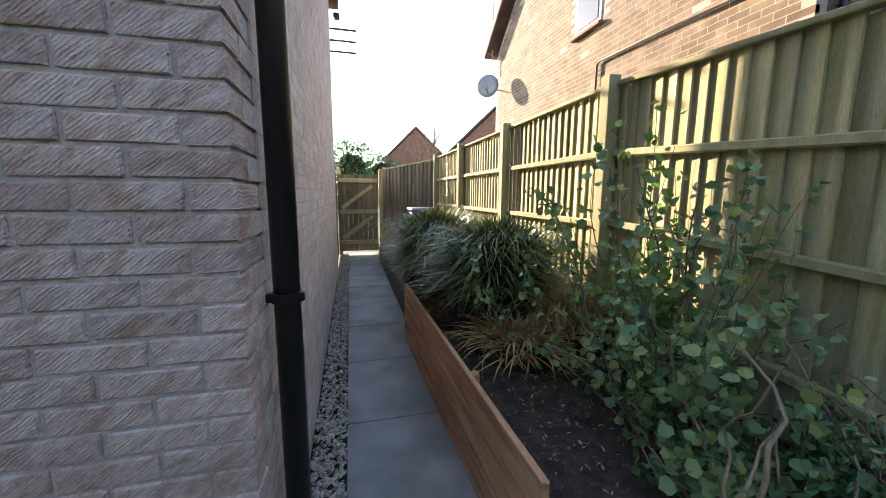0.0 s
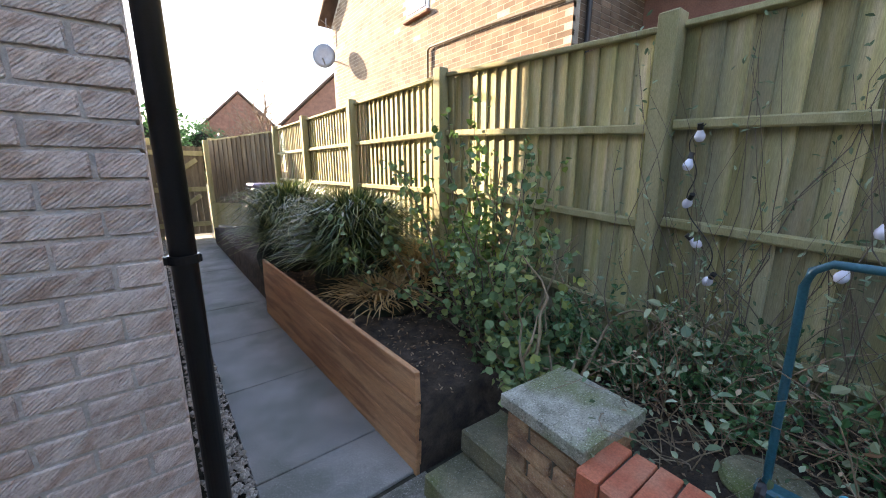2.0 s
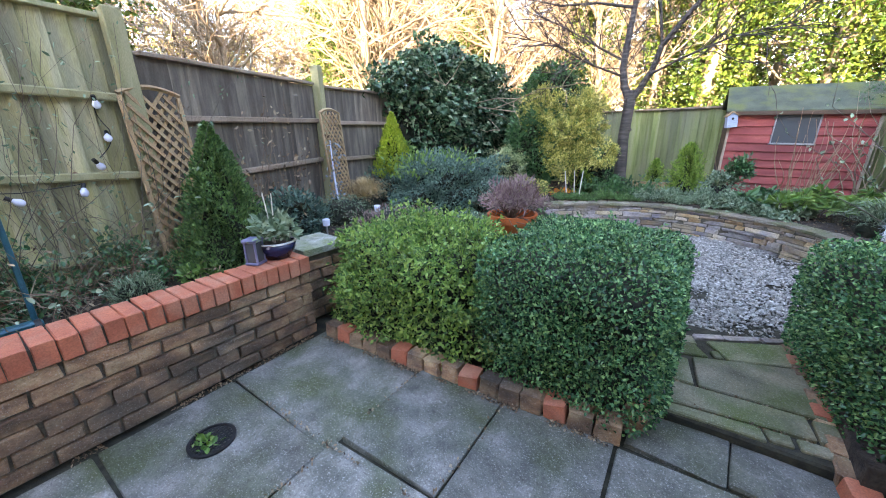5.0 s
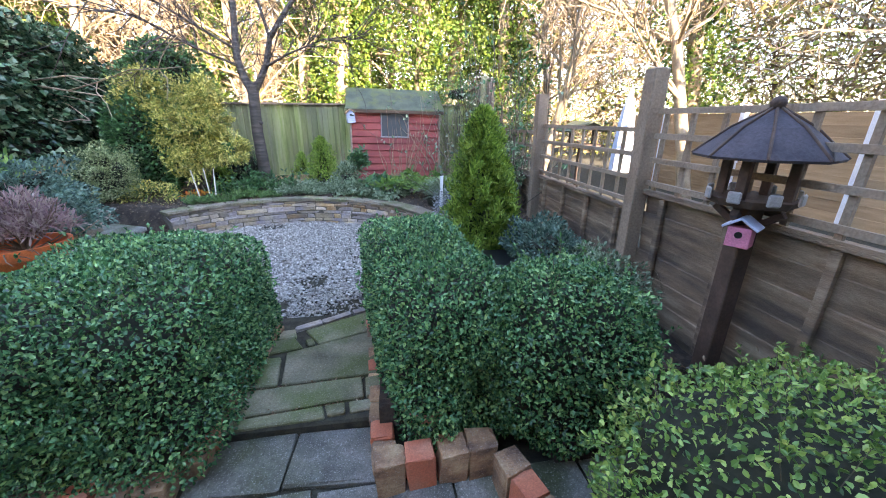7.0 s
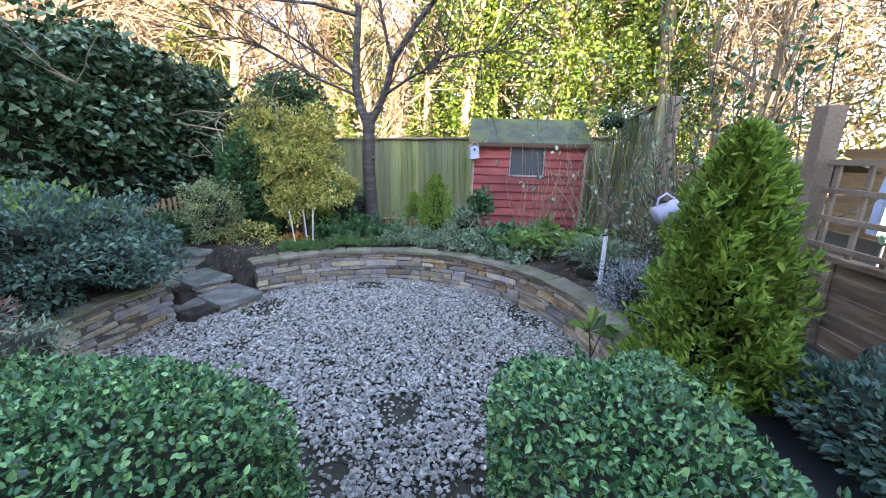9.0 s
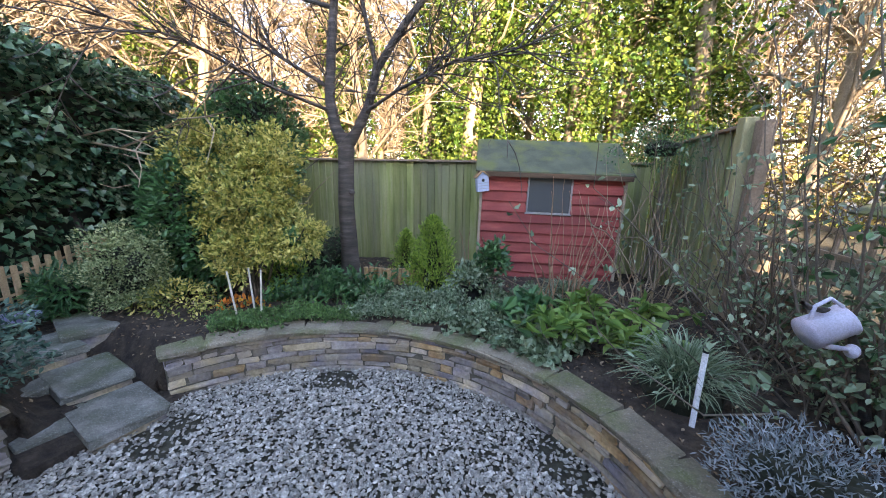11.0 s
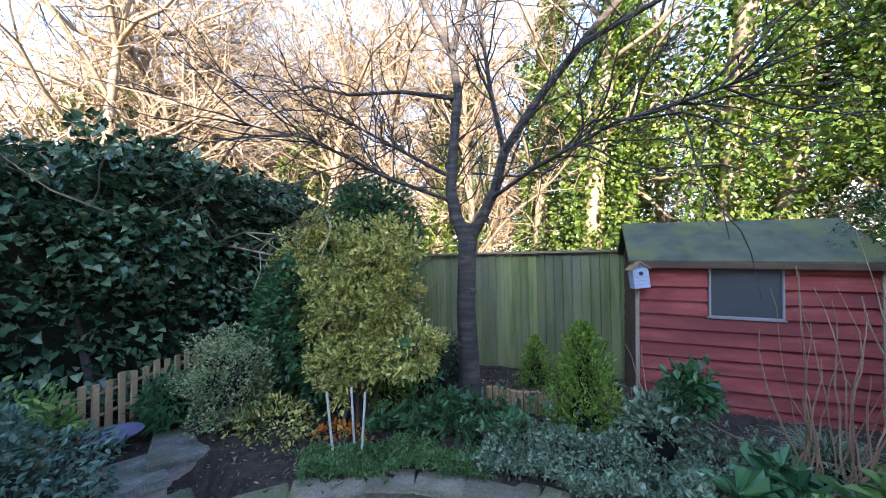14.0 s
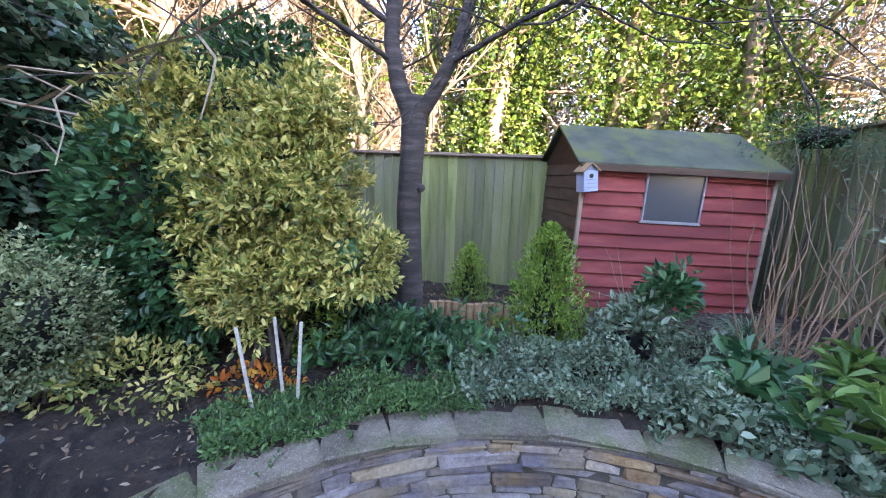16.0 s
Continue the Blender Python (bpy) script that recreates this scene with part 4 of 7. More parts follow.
# low waney panels with trellis above, on the other side
RX = -3.1
rfence = thing("fence_trellis", "low brown waney-lap panels with square trellis above", "fence", kind="structure")
ys = (-6.2, -4.22, -2.55, -0.75, 1.1)
for k in range(4):
    y0, y1 = ys[k], ys[k + 1]
    ym, L = (y0 + y1) / 2, y1 - y0
    z0 = 0.0 if k > 1 else 0.05
    top = (0.7, 0.76, 0.9, 1.0)[k]
    nb = 7
    for i in range(nb):
        h = (top - z0) / nb
        block("slat", 0.012, L - 0.08, h + 0.03, 0.004, M_WANEY, rfence, pose(RX - 0.03, ym, z0 + i * h, 0, 6 + rng.normal(0, 0.8), rng.normal(0, 0.4)) @ pose(0, 0, 0, rng.normal(0, 0.3)), 0.004)
    block("beam", 0.06, L - 0.06, 0.035, 0.005, M_WANEY, rfence, pose(RX - 0.01, ym, top), 0.002)
    for i in range(4):
        y = y0 + L * (i + 0.5) / 4
        block("batten", 0.03, 0.035, top - z0, 0.004, M_WANEY, rfence, pose(RX + 0.005, y, z0), 0.002)
    ttop = (1.2, 1.27, 1.38, 1.4)[k]
    for i in range(9):
        y = y0 + L * (i + 0.5) / 9
        block("lath", 0.016, 0.03, ttop - top, 0.002, M_RAIL_DARK, rfence, pose(RX - 0.01, y, top + 0.03), 0.001)
    for i in range(4):
        block("lath", 0.016, L - 0.06, 0.03, 0.002, M_RAIL_DARK, rfence, pose(RX + 0.008, ym, top + 0.06 + i * (ttop - top - 0.06) / 3), 0.001)
for y, h in zip(ys, (1.95, 1.62, 1.66, 1.7, 1.7)):
    block("post", 0.1, 0.1, h + 0.07, 0.008, M_RAIL_DARK, rfence, pose(RX + 0.03, y, -0.1), 0.002)

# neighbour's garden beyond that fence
far = thing("fence_neighbour", "brown lap panels across the neighbour's garden, coloured as sunlit", "fence", kind="structure")
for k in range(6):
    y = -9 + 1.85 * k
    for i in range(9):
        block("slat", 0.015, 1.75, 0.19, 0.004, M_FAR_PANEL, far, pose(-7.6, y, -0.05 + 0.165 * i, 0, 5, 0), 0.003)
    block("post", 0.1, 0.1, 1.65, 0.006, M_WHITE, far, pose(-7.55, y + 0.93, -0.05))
parasol = thing("closed_parasol", "closed pale blue and white striped parasol", "parasol", at=(-5.5, -6.4, -0.06))
part("pole", lathe([(0, 0), (0.02, 0), (0.02, 1.9), (0, 1.9)], 12), M_WHITE, parasol)
bm = lathe([(0.03, 0.5), (0.14, 0.55), (0.13, 1.0), (0.09, 1.5), (0.02, 1.85)], 16)
for i, v in enumerate(bm.verts):
    v.co.x *= 1 + 0.25 * (i % 2)
    v.co.y *= 1 + 0.25 * (i % 2)
part("cloth", bm, M_CLOTH, parasol)
hutch = thing("bird_table", "dark wooden bird table in the neighbour's garden", "bird table", at=(-5.0, -6.9, -0.06))
part("leg", box(0.08, 0.08, 0.95, 0.004), M_DARKWOOD, hutch)
part("tray", box(0.6, 0.5, 0.04, 0.004, Matrix.Translation((0, 0, 0.95))), M_DARKWOOD, hutch)
for sx in (-1, 1):
    part("upright", box(0.05, 0.05, 0.28, 0.004, Matrix.Translation((0.22 * sx, 0, 0.98))), M_DARKWOOD, hutch)
    part("roof_board", box(0.45, 0.7, 0.025, 0.004, pose(0.2 * sx, 0, 1.28, 0, 22 * sx, 0)), M_FELT, hutch)

# ---- curved stone wall ----
swall = thing("wall_stone", "low curved wall of buff split stone blocks with flat caps", "wall", kind="structure")


def stone_arc(a0, a1):
    n = int(abs(a1 - a0) / 2.5)
    for r0, r1, z0, z1, mat in ((C_R + 0.02, C_R + 0.2, 0.0, 0.32, M_MORTAR_DARK),):
        bm = bmesh.new()
        prev = None
        for i in range(n + 1):
            a = a0 + (a1 - a0) * i / n
            q = [bm.verts.new(ring(a, r, z)) for r, z in ((r0, z0), (r0, z1), (r1, z1), (r1, z0))]
            if prev:
                for k in range(4):
                    bm.faces.new((prev[k], prev[(k + 1) % 4], q[(k + 1) % 4], q[k]))
            else:
                bm.faces.new(q)
            prev = q
        bm.faces.new(prev)
        bmesh.ops.recalc_face_normals(bm, faces=bm.faces)
        part("core", bm, mat, swall)
    z = 0.0
    for hh in (0.052, 0.042, 0.062, 0.04, 0.055, 0.038, 0.036):
        a = a0
        while a > a1 + 1:
            L = min(float(rng.choice([3.5, 5, 7, 9, 12])), a - a1)
            am = a - L / 2
            w = radians(L) * C_R - 0.007
            x, y, _ = ring(am, C_R + 0.05 + rng.normal(0, 0.004))
            mat = (M_STONE, M_STONE, M_STONE_GREY, M_STONE_GREY, M_STONE_RUST)[int(rng.integers(5))]
            block("stone", 0.09, round(w, 2), hh - 0.004, 0.007, mat, swall, pose(x, y, z, rng.normal(0, 0.5), rng.normal(0, 1.2), am + rng.normal(0, 0.8)), 0.004)
            a -= L
        z += hh
    a = a0 + 1
    while a > a1:
        L = min(float(rng.choice([9, 11, 13])), a - a1 + 1)
        am = a - L / 2
        w = radians(L) * (C_R + 0.08) - 0.008
        x, y, _ = ring(am, C_R + 0.075)
        block("cap_stone", 0.19, round(w, 2), 0.036, 0.007, M_STONE_CAP, swall, pose(x, y, 0.324, rng.normal(0, 0.4), rng.normal(0, 0.6), am), 0.004)
        a -= L


stone_arc(-39, -196)
stone_arc(24, -15)
gsteps = thing("stone_steps", "flat grey stone flags climbing as shallow steps", "step", kind="structure")
for x, y, z, sx, sy, rz in ((1.08, -4.56, 0.06, 0.46, 0.38, -24), (1.36, -4.4, 0.05, 0.34, 0.32, -20), (1.5, -4.74, 0.14, 0.46, 0.36, -22), (1.74, -4.55, 0.13, 0.32, 0.3, -18),
                            (1.94, -4.82, 0.24, 0.46, 0.34, -20), (1.98, -5.14, 0.29, 0.54, 0.34, -32)):
    block("flag", sx, sy, 0.055, 0.01, M_SLAB, gsteps, pose(x, y, z, rng.normal(0, 1), rng.normal(0, 1), rz), 0.006)
    block("riser", sx * 0.92, sy * 0.9, z + 0.03, 0.01, M_STONE, gsteps, pose(x, y, -0.02, 0, 0, rz), 0.005)
block("bank", 1.6, 0.9, 0.1, 0.03, M_SOIL, gsteps, pose(1.72, -4.75, -0.03, rz=-15), 0.01)


# ---- clipped hedges ----
def hedge(c, r, n, label, leaf=L_HEDGE, power=6.0, size=0.0145, rough=0.05, seed=1, shrink=0.86, name="box_hedge", group="clipped hedges", turn=0, shoots=120):
    h = thing(name, label, "hedge", group=group)
    core("inside", c, r, power, M_INNER_SHADE, h, rough, seed, shrink)
    p, w = blob(n, c, r, power, rough, 0.27, -0.95, seed=seed)
    ok = p[:, 2] > 0.03
    put("foliage", leaves("foliage", p[ok], w[ok] * 0.45, size * 1.3, size * 0.85, leaf, up=0.5), h)
    p, w = blob(shoots * 2, c, r, power, rough, 0.04, 0.0, seed=seed)
    p, w = p[:shoots], w[:shoots] / np.linalg.norm(w[:shoots], axis=1, keepdims=True) + rng.normal(0, 0.35, (min(shoots, len(p)), 3)) + [0, 0, 0.4]
    reach = size * rng.uniform(1.0, 3.6, (len(p), 1))
    put("shoot_haze", tube_mesh("shoot_haze", [(np.array([a - b * 0.04, a + b * k]), [0.0016, 0.0009]) for a, b, k in zip(p, w, reach)], M_TWIG, 3), h)["kind"] = "stuff"
    tips = np.concatenate([p + w * reach * f for f in (0.35, 0.7, 1.0)])
    q, u = whorls(tips, np.tile(w, (3, 1)), 4, 0.003)
    put("young_foliage", leaves("young_foliage", q, u * 0.7, size * 1.35, size * 0.7, leaf, up=0.6), h)["kind"] = "stuff"
    if turn:
        h.matrix_basis = Matrix.Translation((c[0], c[1], 0)) @ pose(0, 0, 0, 0, 0, turn) @ Matrix.Translation((-c[0], -c[1], 0))
    return h


H_LABEL = "dense dark green clipped box hedge in the brick edging"
hedge((-0.3, -2.09, 0.36), (0.48, 0.6, 0.4), 72000, H_LABEL, seed=1)
hedge((0.68, -1.87, 0.31), (0.6, 0.44, 0.37), 26000, "looser yellow-green box hedge beside the brick wall", L_HEDGE_LIGHT, 4.0, 0.022, 0.16, 2, shoots=900)
hedge((-1.66, -2.26, 0.33), (0.3, 0.72, 0.4), 58000, H_LABEL, seed=3, turn=7.8)
hedge((-2.22, -1.76, 0.34), (0.37, 0.36, 0.4), 33000, "rounded dark green clipped box bush", power=3.0, seed=4)
hedge((-2.56, -0.95, 0.3), (0.5, 0.37, 0.37), 14000, "rounded green clipped box bush beside the bird table", L_HEDGE_LIGHT, 3.2, seed=5)


def bush(name, c, r, n, leaf, L, W, label, category="shrub", power=2.2, rough=0.2, depth=0.45, seed=1, inside=0.72, stems=0, up=0.4, low=-0.9, group="", base=None):
    """A shrub of many leaves, with a body coloured as inner shade and stems to the ground."""
    b = thing(name, label, category, group)
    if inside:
        core("inside", c, r, power, M_INNER_SHADE, b, rough, seed, inside)
    p, w = blob(n, c, r, power, rough, depth, low, seed=seed)
    put("foliage", leaves("foliage", p, w, L, W, leaf, up=up), b)
    z0 = base if base is not None else c[2] - r[2]
    paths = []
    for k in range(max(3, stems)):
        a = rng.random() * 6.28
        s = (c[0] + 0.2 * r[0] * math.cos(a), c[1] + 0.2 * r[1] * math.sin(a), z0 - 0.03)
        e = np.array(c) + np.array(r) * rng.normal(0, 0.35, 3)
        pts = np.linspace(s, e, 5) + rng.normal(0, 0.015, (5, 3)) * np.array([[0], [1], [1], [1], [1]])
        paths.append((pts, np.linspace(0.011, 0.004, 5)))
    for q in paths:
        put("stem", tube_mesh("stem", [q], M_TWIG), b)
    return b


def conifer(c, r, h, n, leaf, label, L=0.035, W=0.014, tip=0.9, rough=0.1):
    b = thing("conifer", label, "conifer")
    put("trunk", tube_mesh("trunk", [(np.array([c, (c[0], c[1], c[2] + h * 0.92)]) - [[0, 0, 0.04], [0, 0, 0]], [0.02, 0.004])], M_TWIG), b)
    # solid cone whose near-black colour stands for the shade among the sprays
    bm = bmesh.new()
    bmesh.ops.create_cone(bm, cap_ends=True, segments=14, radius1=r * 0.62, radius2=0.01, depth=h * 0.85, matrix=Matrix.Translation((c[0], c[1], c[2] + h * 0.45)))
    part("inside", bm, M_INNER_SHADE, b)
    p, w = cone(n, c, r, h, rough, tip)
    put("foliage", leaves("foliage", p, w, L, W, leaf, up=1.1), b)
    return b


conifer((1.93, -1.17, 0.42), 0.34, 0.98, 17000, L_SPRUCE, "small dense dark green cone-shaped conifer", 0.03, 0.012, 0.85, 0.2)
conifer((2.85, -3.92, 0.7), 0.28, 0.86, 10000, L_LIME, "bright lime-yellow cone-shaped conifer in a pot", 0.035, 0.013, 0.85, 0.18)
conifer((-2.28, -3.5, 0.16), 0.27, 1.26, 18000, L_THUJA, "bright green feathery upright conifer behind the hedge", 0.05, 0.016, 0.5, 0.4)
conifer((-2.5, -3.55, 0.16), 0.14, 0.85, 4000, L_THUJA, "thin pale green feathery side conifer", 0.05, 0.018, 0.6, 0.28)
conifer((-0.52, -6.3, 0.3), 0.2, 0.78, 8000, L_THUJA, "bright yellow-green small conifer near the shed", 0.035, 0.012, 0.5, 0.5)
conifer((-0.05, -7.1, 0.2), 0.17, 0.6, 4000, L_THUJA, "faint green small conifer in front of the fence", 0.035, 0.011, 0.6, 0.5)

# ---- ivy over the fence corner ----
ivy = thing("ivy", "thick dark green ivy smothering the fence corner", "ivy")
# filling body under the leaves, shade painted in its colour
core("inside", (3.16, -5.8, 1.3), (0.26, 1.48, 0.98), 5, M_INNER_SHADE, ivy, 0.14, 9, 0.92)
p, w = blob(15000, (3.12, -5.8, 1.38), (0.42, 1.7, 1.02), 3.6, 0.3, 0.4, seed=9)
for cc, rr, nn, sd in (((3.2, -4.6, 2.0), (0.4, 0.5, 0.3), 2200, 91), ((3.2, -5.5, 2.38), (0.42, 0.6, 0.28), 2200, 92), ((3.15, -6.7, 2.3), (0.45, 0.55, 0.25), 1800, 93), ((3.1, -7.4, 1.6), (0.4, 0.5, 0.6), 2400, 94),
                       ((2.85, -5.3, 1.7), (0.26, 0.5, 0.3), 1500, 95), ((2.85, -6.3, 1.5), (0.25, 0.5, 0.4), 1500, 96)):
    q, u = blob(nn, cc, rr, 2.2, 0.35, 0.6, seed=sd)
    p, w = np.concatenate([p, q]), np.concatenate([w, u])
low_edge = np.interp(-p[:, 1], [4.1, 4.3, 4.45, 4.75], [1.75, 1.5, 0.7, 0.3]) + 0.12 * np.sin(p[:, 1] * 17)
kept = (p[:, 2] > low_edge) & ((p[:, 0] > 2.7) | (p[:, 2] > 0.9))
p, w = p[kept], w[kept]
put("foliage", leaves("foliage", p, w + [-0.6, 0, -0.5], 0.07, 0.074, L_IVY, up=-0.25, droop=0.5, shape=LOBED), ivy)
p, w = blob(90, (3.1, -5.8, 2.15), (0.4, 1.6, 0.35), 3.0, 0.3, 0.2, 0.1, seed=97)
put("top_growth", tube_mesh("top_growth", [(wander(q, u * [0.4, 0.2, 1] + [0, 0, 0.6], 0.11, 4, 0.4), np.linspace(0.003, 0.0015, 5)) for q, u in zip(p, w)], M_TWIG, 4), ivy)["kind"] = "stuff"
for y, z in ((-5.0, 0.3), (-5.9, 0.3)):
    put("stem", tube_mesh("stem", [(np.array([(2.72, y, z - 0.1), (2.8, y + 0.04, z + 0.5), (2.95, y + 0.05, 1.2)]), [0.035, 0.03, 0.02])], M_BARK), ivy)

# ---- strap-leaved clumps ----


def strap_clump(c, r, h, n, label, leaf=L_GRASS, W=0.009, name="grass_clump", spread=1.0):
    """Arching narrow leaves from one base."""
    g = thing(name, label, "grass clump", group="strap-leaved clumps")
    a, q = rng.random(n) * 6.28, rng.random(n) ** 0.7
    L = h * rng.uniform(0.5, 1.25, n)
    out = spread * r * q * rng.uniform(0.55, 1.3, n)
    k = 7
    t = np.linspace(0, 1, k)[None, :]
    rad = (0.25 * out)[:, None] + out[:, None] * (t ** 1.5) * 0.9
    zz = L[:, None] * (np.sin(np.minimum(t * (1.0 + 0.95 * q[:, None]), 2.4) * 1.15) * 1.0) * (1 - 0.22 * q[:, None])
    wob = rng.normal(0, 0.5, (n, 1)) * t
    x, y = c[0] + rad * np.cos(a[:, None] + wob), c[1] + rad * np.sin(a[:, None] + wob)
    z = np.maximum(c[2] + zz, c[2] - 0.2)
    wd = W * (1 - t ** 2.5 * 0.9)
    sx, sy = -np.sin(a)[:, None] * wd, np.cos(a)[:, None] * wd
    v = np.stack([np.stack([x + sx, y + sy, z], -1), np.stack([x - sx, y - sy, z], -1)], 2).reshape(-1, 3)
    b = np.arange(n)[:, None] * (2 * k)
    i = np.arange(k - 1)[None] * 2
    f = np.stack([b + i, b + i + 1, b + i + 3, b + i + 2], -1).reshape(-1, 4)
    put("leaves", raw("leaves", v, f, leaf), g)
    # low ball in the clump, coloured near-black as shade between the straps
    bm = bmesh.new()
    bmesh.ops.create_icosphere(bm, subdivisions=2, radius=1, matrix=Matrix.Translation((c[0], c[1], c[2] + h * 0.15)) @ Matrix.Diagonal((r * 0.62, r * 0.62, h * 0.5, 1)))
    part("inside", bm, M_INNER_SHADE, g)
    return g


G_LABEL = "big arching clump of dark green strap leaves"
strap_clump((1.82, 3.15, 0.34), 0.66, 0.84, 5200, G_LABEL, W=0.0105)
strap_clump((1.6, 4.5, 0.32), 0.64, 0.9, 4200, G_LABEL, W=0.0105)
strap_clump((2.05, 5.5, 0.3), 0.7, 0.9, 2500, G_LABEL)
strap_clump((2.2, 2.75, 0.34), 0.5, 0.42, 1500, "dry straw-brown strap leaves beside the clump", L_STRAW)
strap_clump((1.75, 2.6, 0.34), 0.5, 0.25, 700, "dry straw-brown strap leaves beside the clump", L_STRAW)
strap_clump((-2.16, -4.95, 0.33), 0.34, 0.3, 900, "grey-green grassy clump behind the stone wall", L_GREY, 0.005)
strap_clump((-1.75, -6.25, 0.33), 0.25, 0.22, 500, "grey-green grassy clump near the shed", L_GREY, 0.004)
strap_clump((2.75, -3.25, 0.4), 0.32, 0.36, 900, "faded straw-coloured grass tuft", L_STRAW, 0.004)


# ---- straggly plants in the long bed ----
def straggle(name, spots, n, length, material, label, category="shrub", r0=0.006, leaf=None, n_leaf=0, L=0.05, W=0.04, lift=0.05, bend=0.5, way=(0, 0, 1), sag=0.0, shape=(0.35, 1.0, 0.72, 0.8)):
    """Thin wandering stems out of the ground, with leaves along them."""
    s = thing(name, label, category)
    paths, anchor = [], []
    for _ in range(n):
        x, y, z = spots[int(rng.integers(len(spots)))]
        st = (x + rng.normal(0, 0.07), y + rng.normal(0, 0.07), z - 0.03)
        d = np.array(way) + rng.normal(0, 0.55, 3)
        d[2] = abs(d[2]) * 0.7 + 0.15
        pts = wander(st, d, length * rng.uniform(0.5, 1.2), 9, bend, sag, lift)
        pts[:, 2] = np.maximum(pts[:, 2], z - 0.01)
        pts[:, 0] = np.minimum(pts[:, 0], 2.46) if x < 2.46 else pts[:, 0]
        paths.append((pts, np.linspace(r0, r0 * 0.3, 10) * rng.uniform(0.5, 1.2)))
        anchor.append(pts[2:])
    if n <= 60:
        for q in paths:
            put("stem", tube_mesh("stem", [q], material, 5), s)
    else:
        put("stem_tangle", tube_mesh("stem_tangle", paths, material, 4), s)["kind"] = "stuff"
    if leaf is not None:
        a = np.concatenate(anchor)
        p = a[rng.integers(len(a), size=n_leaf)] + rng.normal(0, 0.03, (n_leaf, 3))
        p[:, 0] = np.where(p[:, 0] < 2.6, np.minimum(p[:, 0], 2.47), p[:, 0])
        put("foliage", leaves("foliage", p, rng.normal(0, 0.6, (n_leaf, 3)), L, W, leaf, up=0.6, shape=shape), s)
    return s


straggle("mallow", [(1.95, 1.55, 0.36), (2.05, 1.8, 0.36), (2.2, 1.7, 0.36)], 34, 1.15, M_TWIG, "straggly mallow with lobed grey-green leaves and bare stems", "shrub", 0.008, L_MALLOW, 1500, 0.044, 0.046, 0.12, 0.4, shape=ROUND)
straggle("mallow", [(1.95, 1.25, 0.36), (2.05, 1.05, 0.36), (1.85, 1.1, 0.36)], 40, 0.5, M_PALE_TWIG, "low mallow with fresh lobed leaves", "shrub", 0.009, L_MALLOW, 1300, 0.046, 0.05, 0.02, 0.6, shape=ROUND)
straggle("tall_weed", [(2.25, 1.95, 0.36), (2.3, 2.1, 0.36)], 16, 1.35, M_TWIG, "tall thin leafy stem against the fence", "shrub", 0.006, L_FRESH, 480, 0.05, 0.046, 0.3, 0.25, shape=ROUND)
straggle("climber", [(2.38, 0.5, 0.4), (2.38, 0.0, 0.4), (2.38, -0.4, 0.4), (2.38, -0.75, 0.4)], 110, 1.6, M_TWIG, "thin twining climber stems on the fence", "climber", 0.003, L_GREY, 1300, 0.03, 0.012, 0.25, 0.5)
straggle("bramble", [(2.1, 0.6, 0.4), (2.15, 0.2, 0.4), (2.1, -0.2, 0.4), (2.1, -0.6, 0.4)], 150, 0.8, M_DEAD, "tangle of dead brown stems over the bed", "undergrowth", 0.0035, L_LITTER, 700, 0.035, 0.014, -0.03, 0.7, sag=0.03)
straggle("bramble", [(1.9, -0.3, 0.4), (2.0, 0.3, 0.4), (1.8, 0.45, 0.4), (2.2, 0.9, 0.38)], 80, 0.9, M_PALE_TWIG, "tangle of pale trailing stems over the bed", "undergrowth", 0.003, L_GREY, 700, 0.035, 0.02, -0.03, 0.7, sag=0.03)
straggle("undergrowth", [(2.2, y, 0.4) for y in (1.2, 0.8, 0.3, -0.2, -0.7)], 90, 0.45, M_TWIG, "dull green undergrowth at the foot of the fence", "undergrowth", 0.004, L_DARK, 6500, 0.034, 0.018, 0.05, 0.5)
straggle("rose_stem", [(1.72, 0.95, 0.36), (1.95, 1.4, 0.36), (2.1, 1.75, 0.36)], 18, 1.0, M_PALE_TWIG, "thick bare pale shrub stems", "shrub", 0.011, None, 0, lift=0.05, bend=0.5)
bush("lavender", (1.72, -0.55, 0.5), (0.1, 0.12, 0.1), 1200, L_GREY, 0.035, 0.006, "small grey-green lavender tuft behind the wall", "plant", seed=21, up=1.0)
bush("seedling", (1.68, -0.85, 0.5), (0.09, 0.1, 0.08), 120, L_FRESH, 0.05, 0.03, "fresh green leafy seedling behind the wall", "plant", seed=22, inside=0, up=0.8)
bush("hebe", (2.35, -1.95, 0.55), (0.28, 0.3, 0.28), 2600, L_BLUE, 0.05, 0.022, "low blue-green shrub by the dark fence", seed=23)
bush("dwarf_shrub", (2.4, -2.55, 0.5), (0.26, 0.3, 0.2), 2400, L_GREY, 0.02, 0.008, "low wiry grey-green bush", seed=24)
straggle("dead_stalks", [(2.7, -2.2, 0.4), (2.6, -2.0, 0.4), (2.55, -1.6, 0.4)], 50, 1.2, M_DEAD, "dry brown climbing stems on the dark fence", "climber", 0.003, L_LITTER, 400, 0.04, 0.02, 0.3, 0.4)
bush("euphorbia", (1.75, -3.75, 0.62), (0.62, 0.65, 0.42), 22000, L_BLUE, 0.037, 0.018, "broad blue-green spreading euphorbia bush", seed=25, rough=0.34, depth=0.6)
bush("euphorbia", (2.6, -4.0, 0.62), (0.44, 0.42, 0.38), 12000, L_BLUE, 0.037, 0.018, "broad blue-green spreading euphorbia bush", seed=26, rough=0.34, depth=0.6)
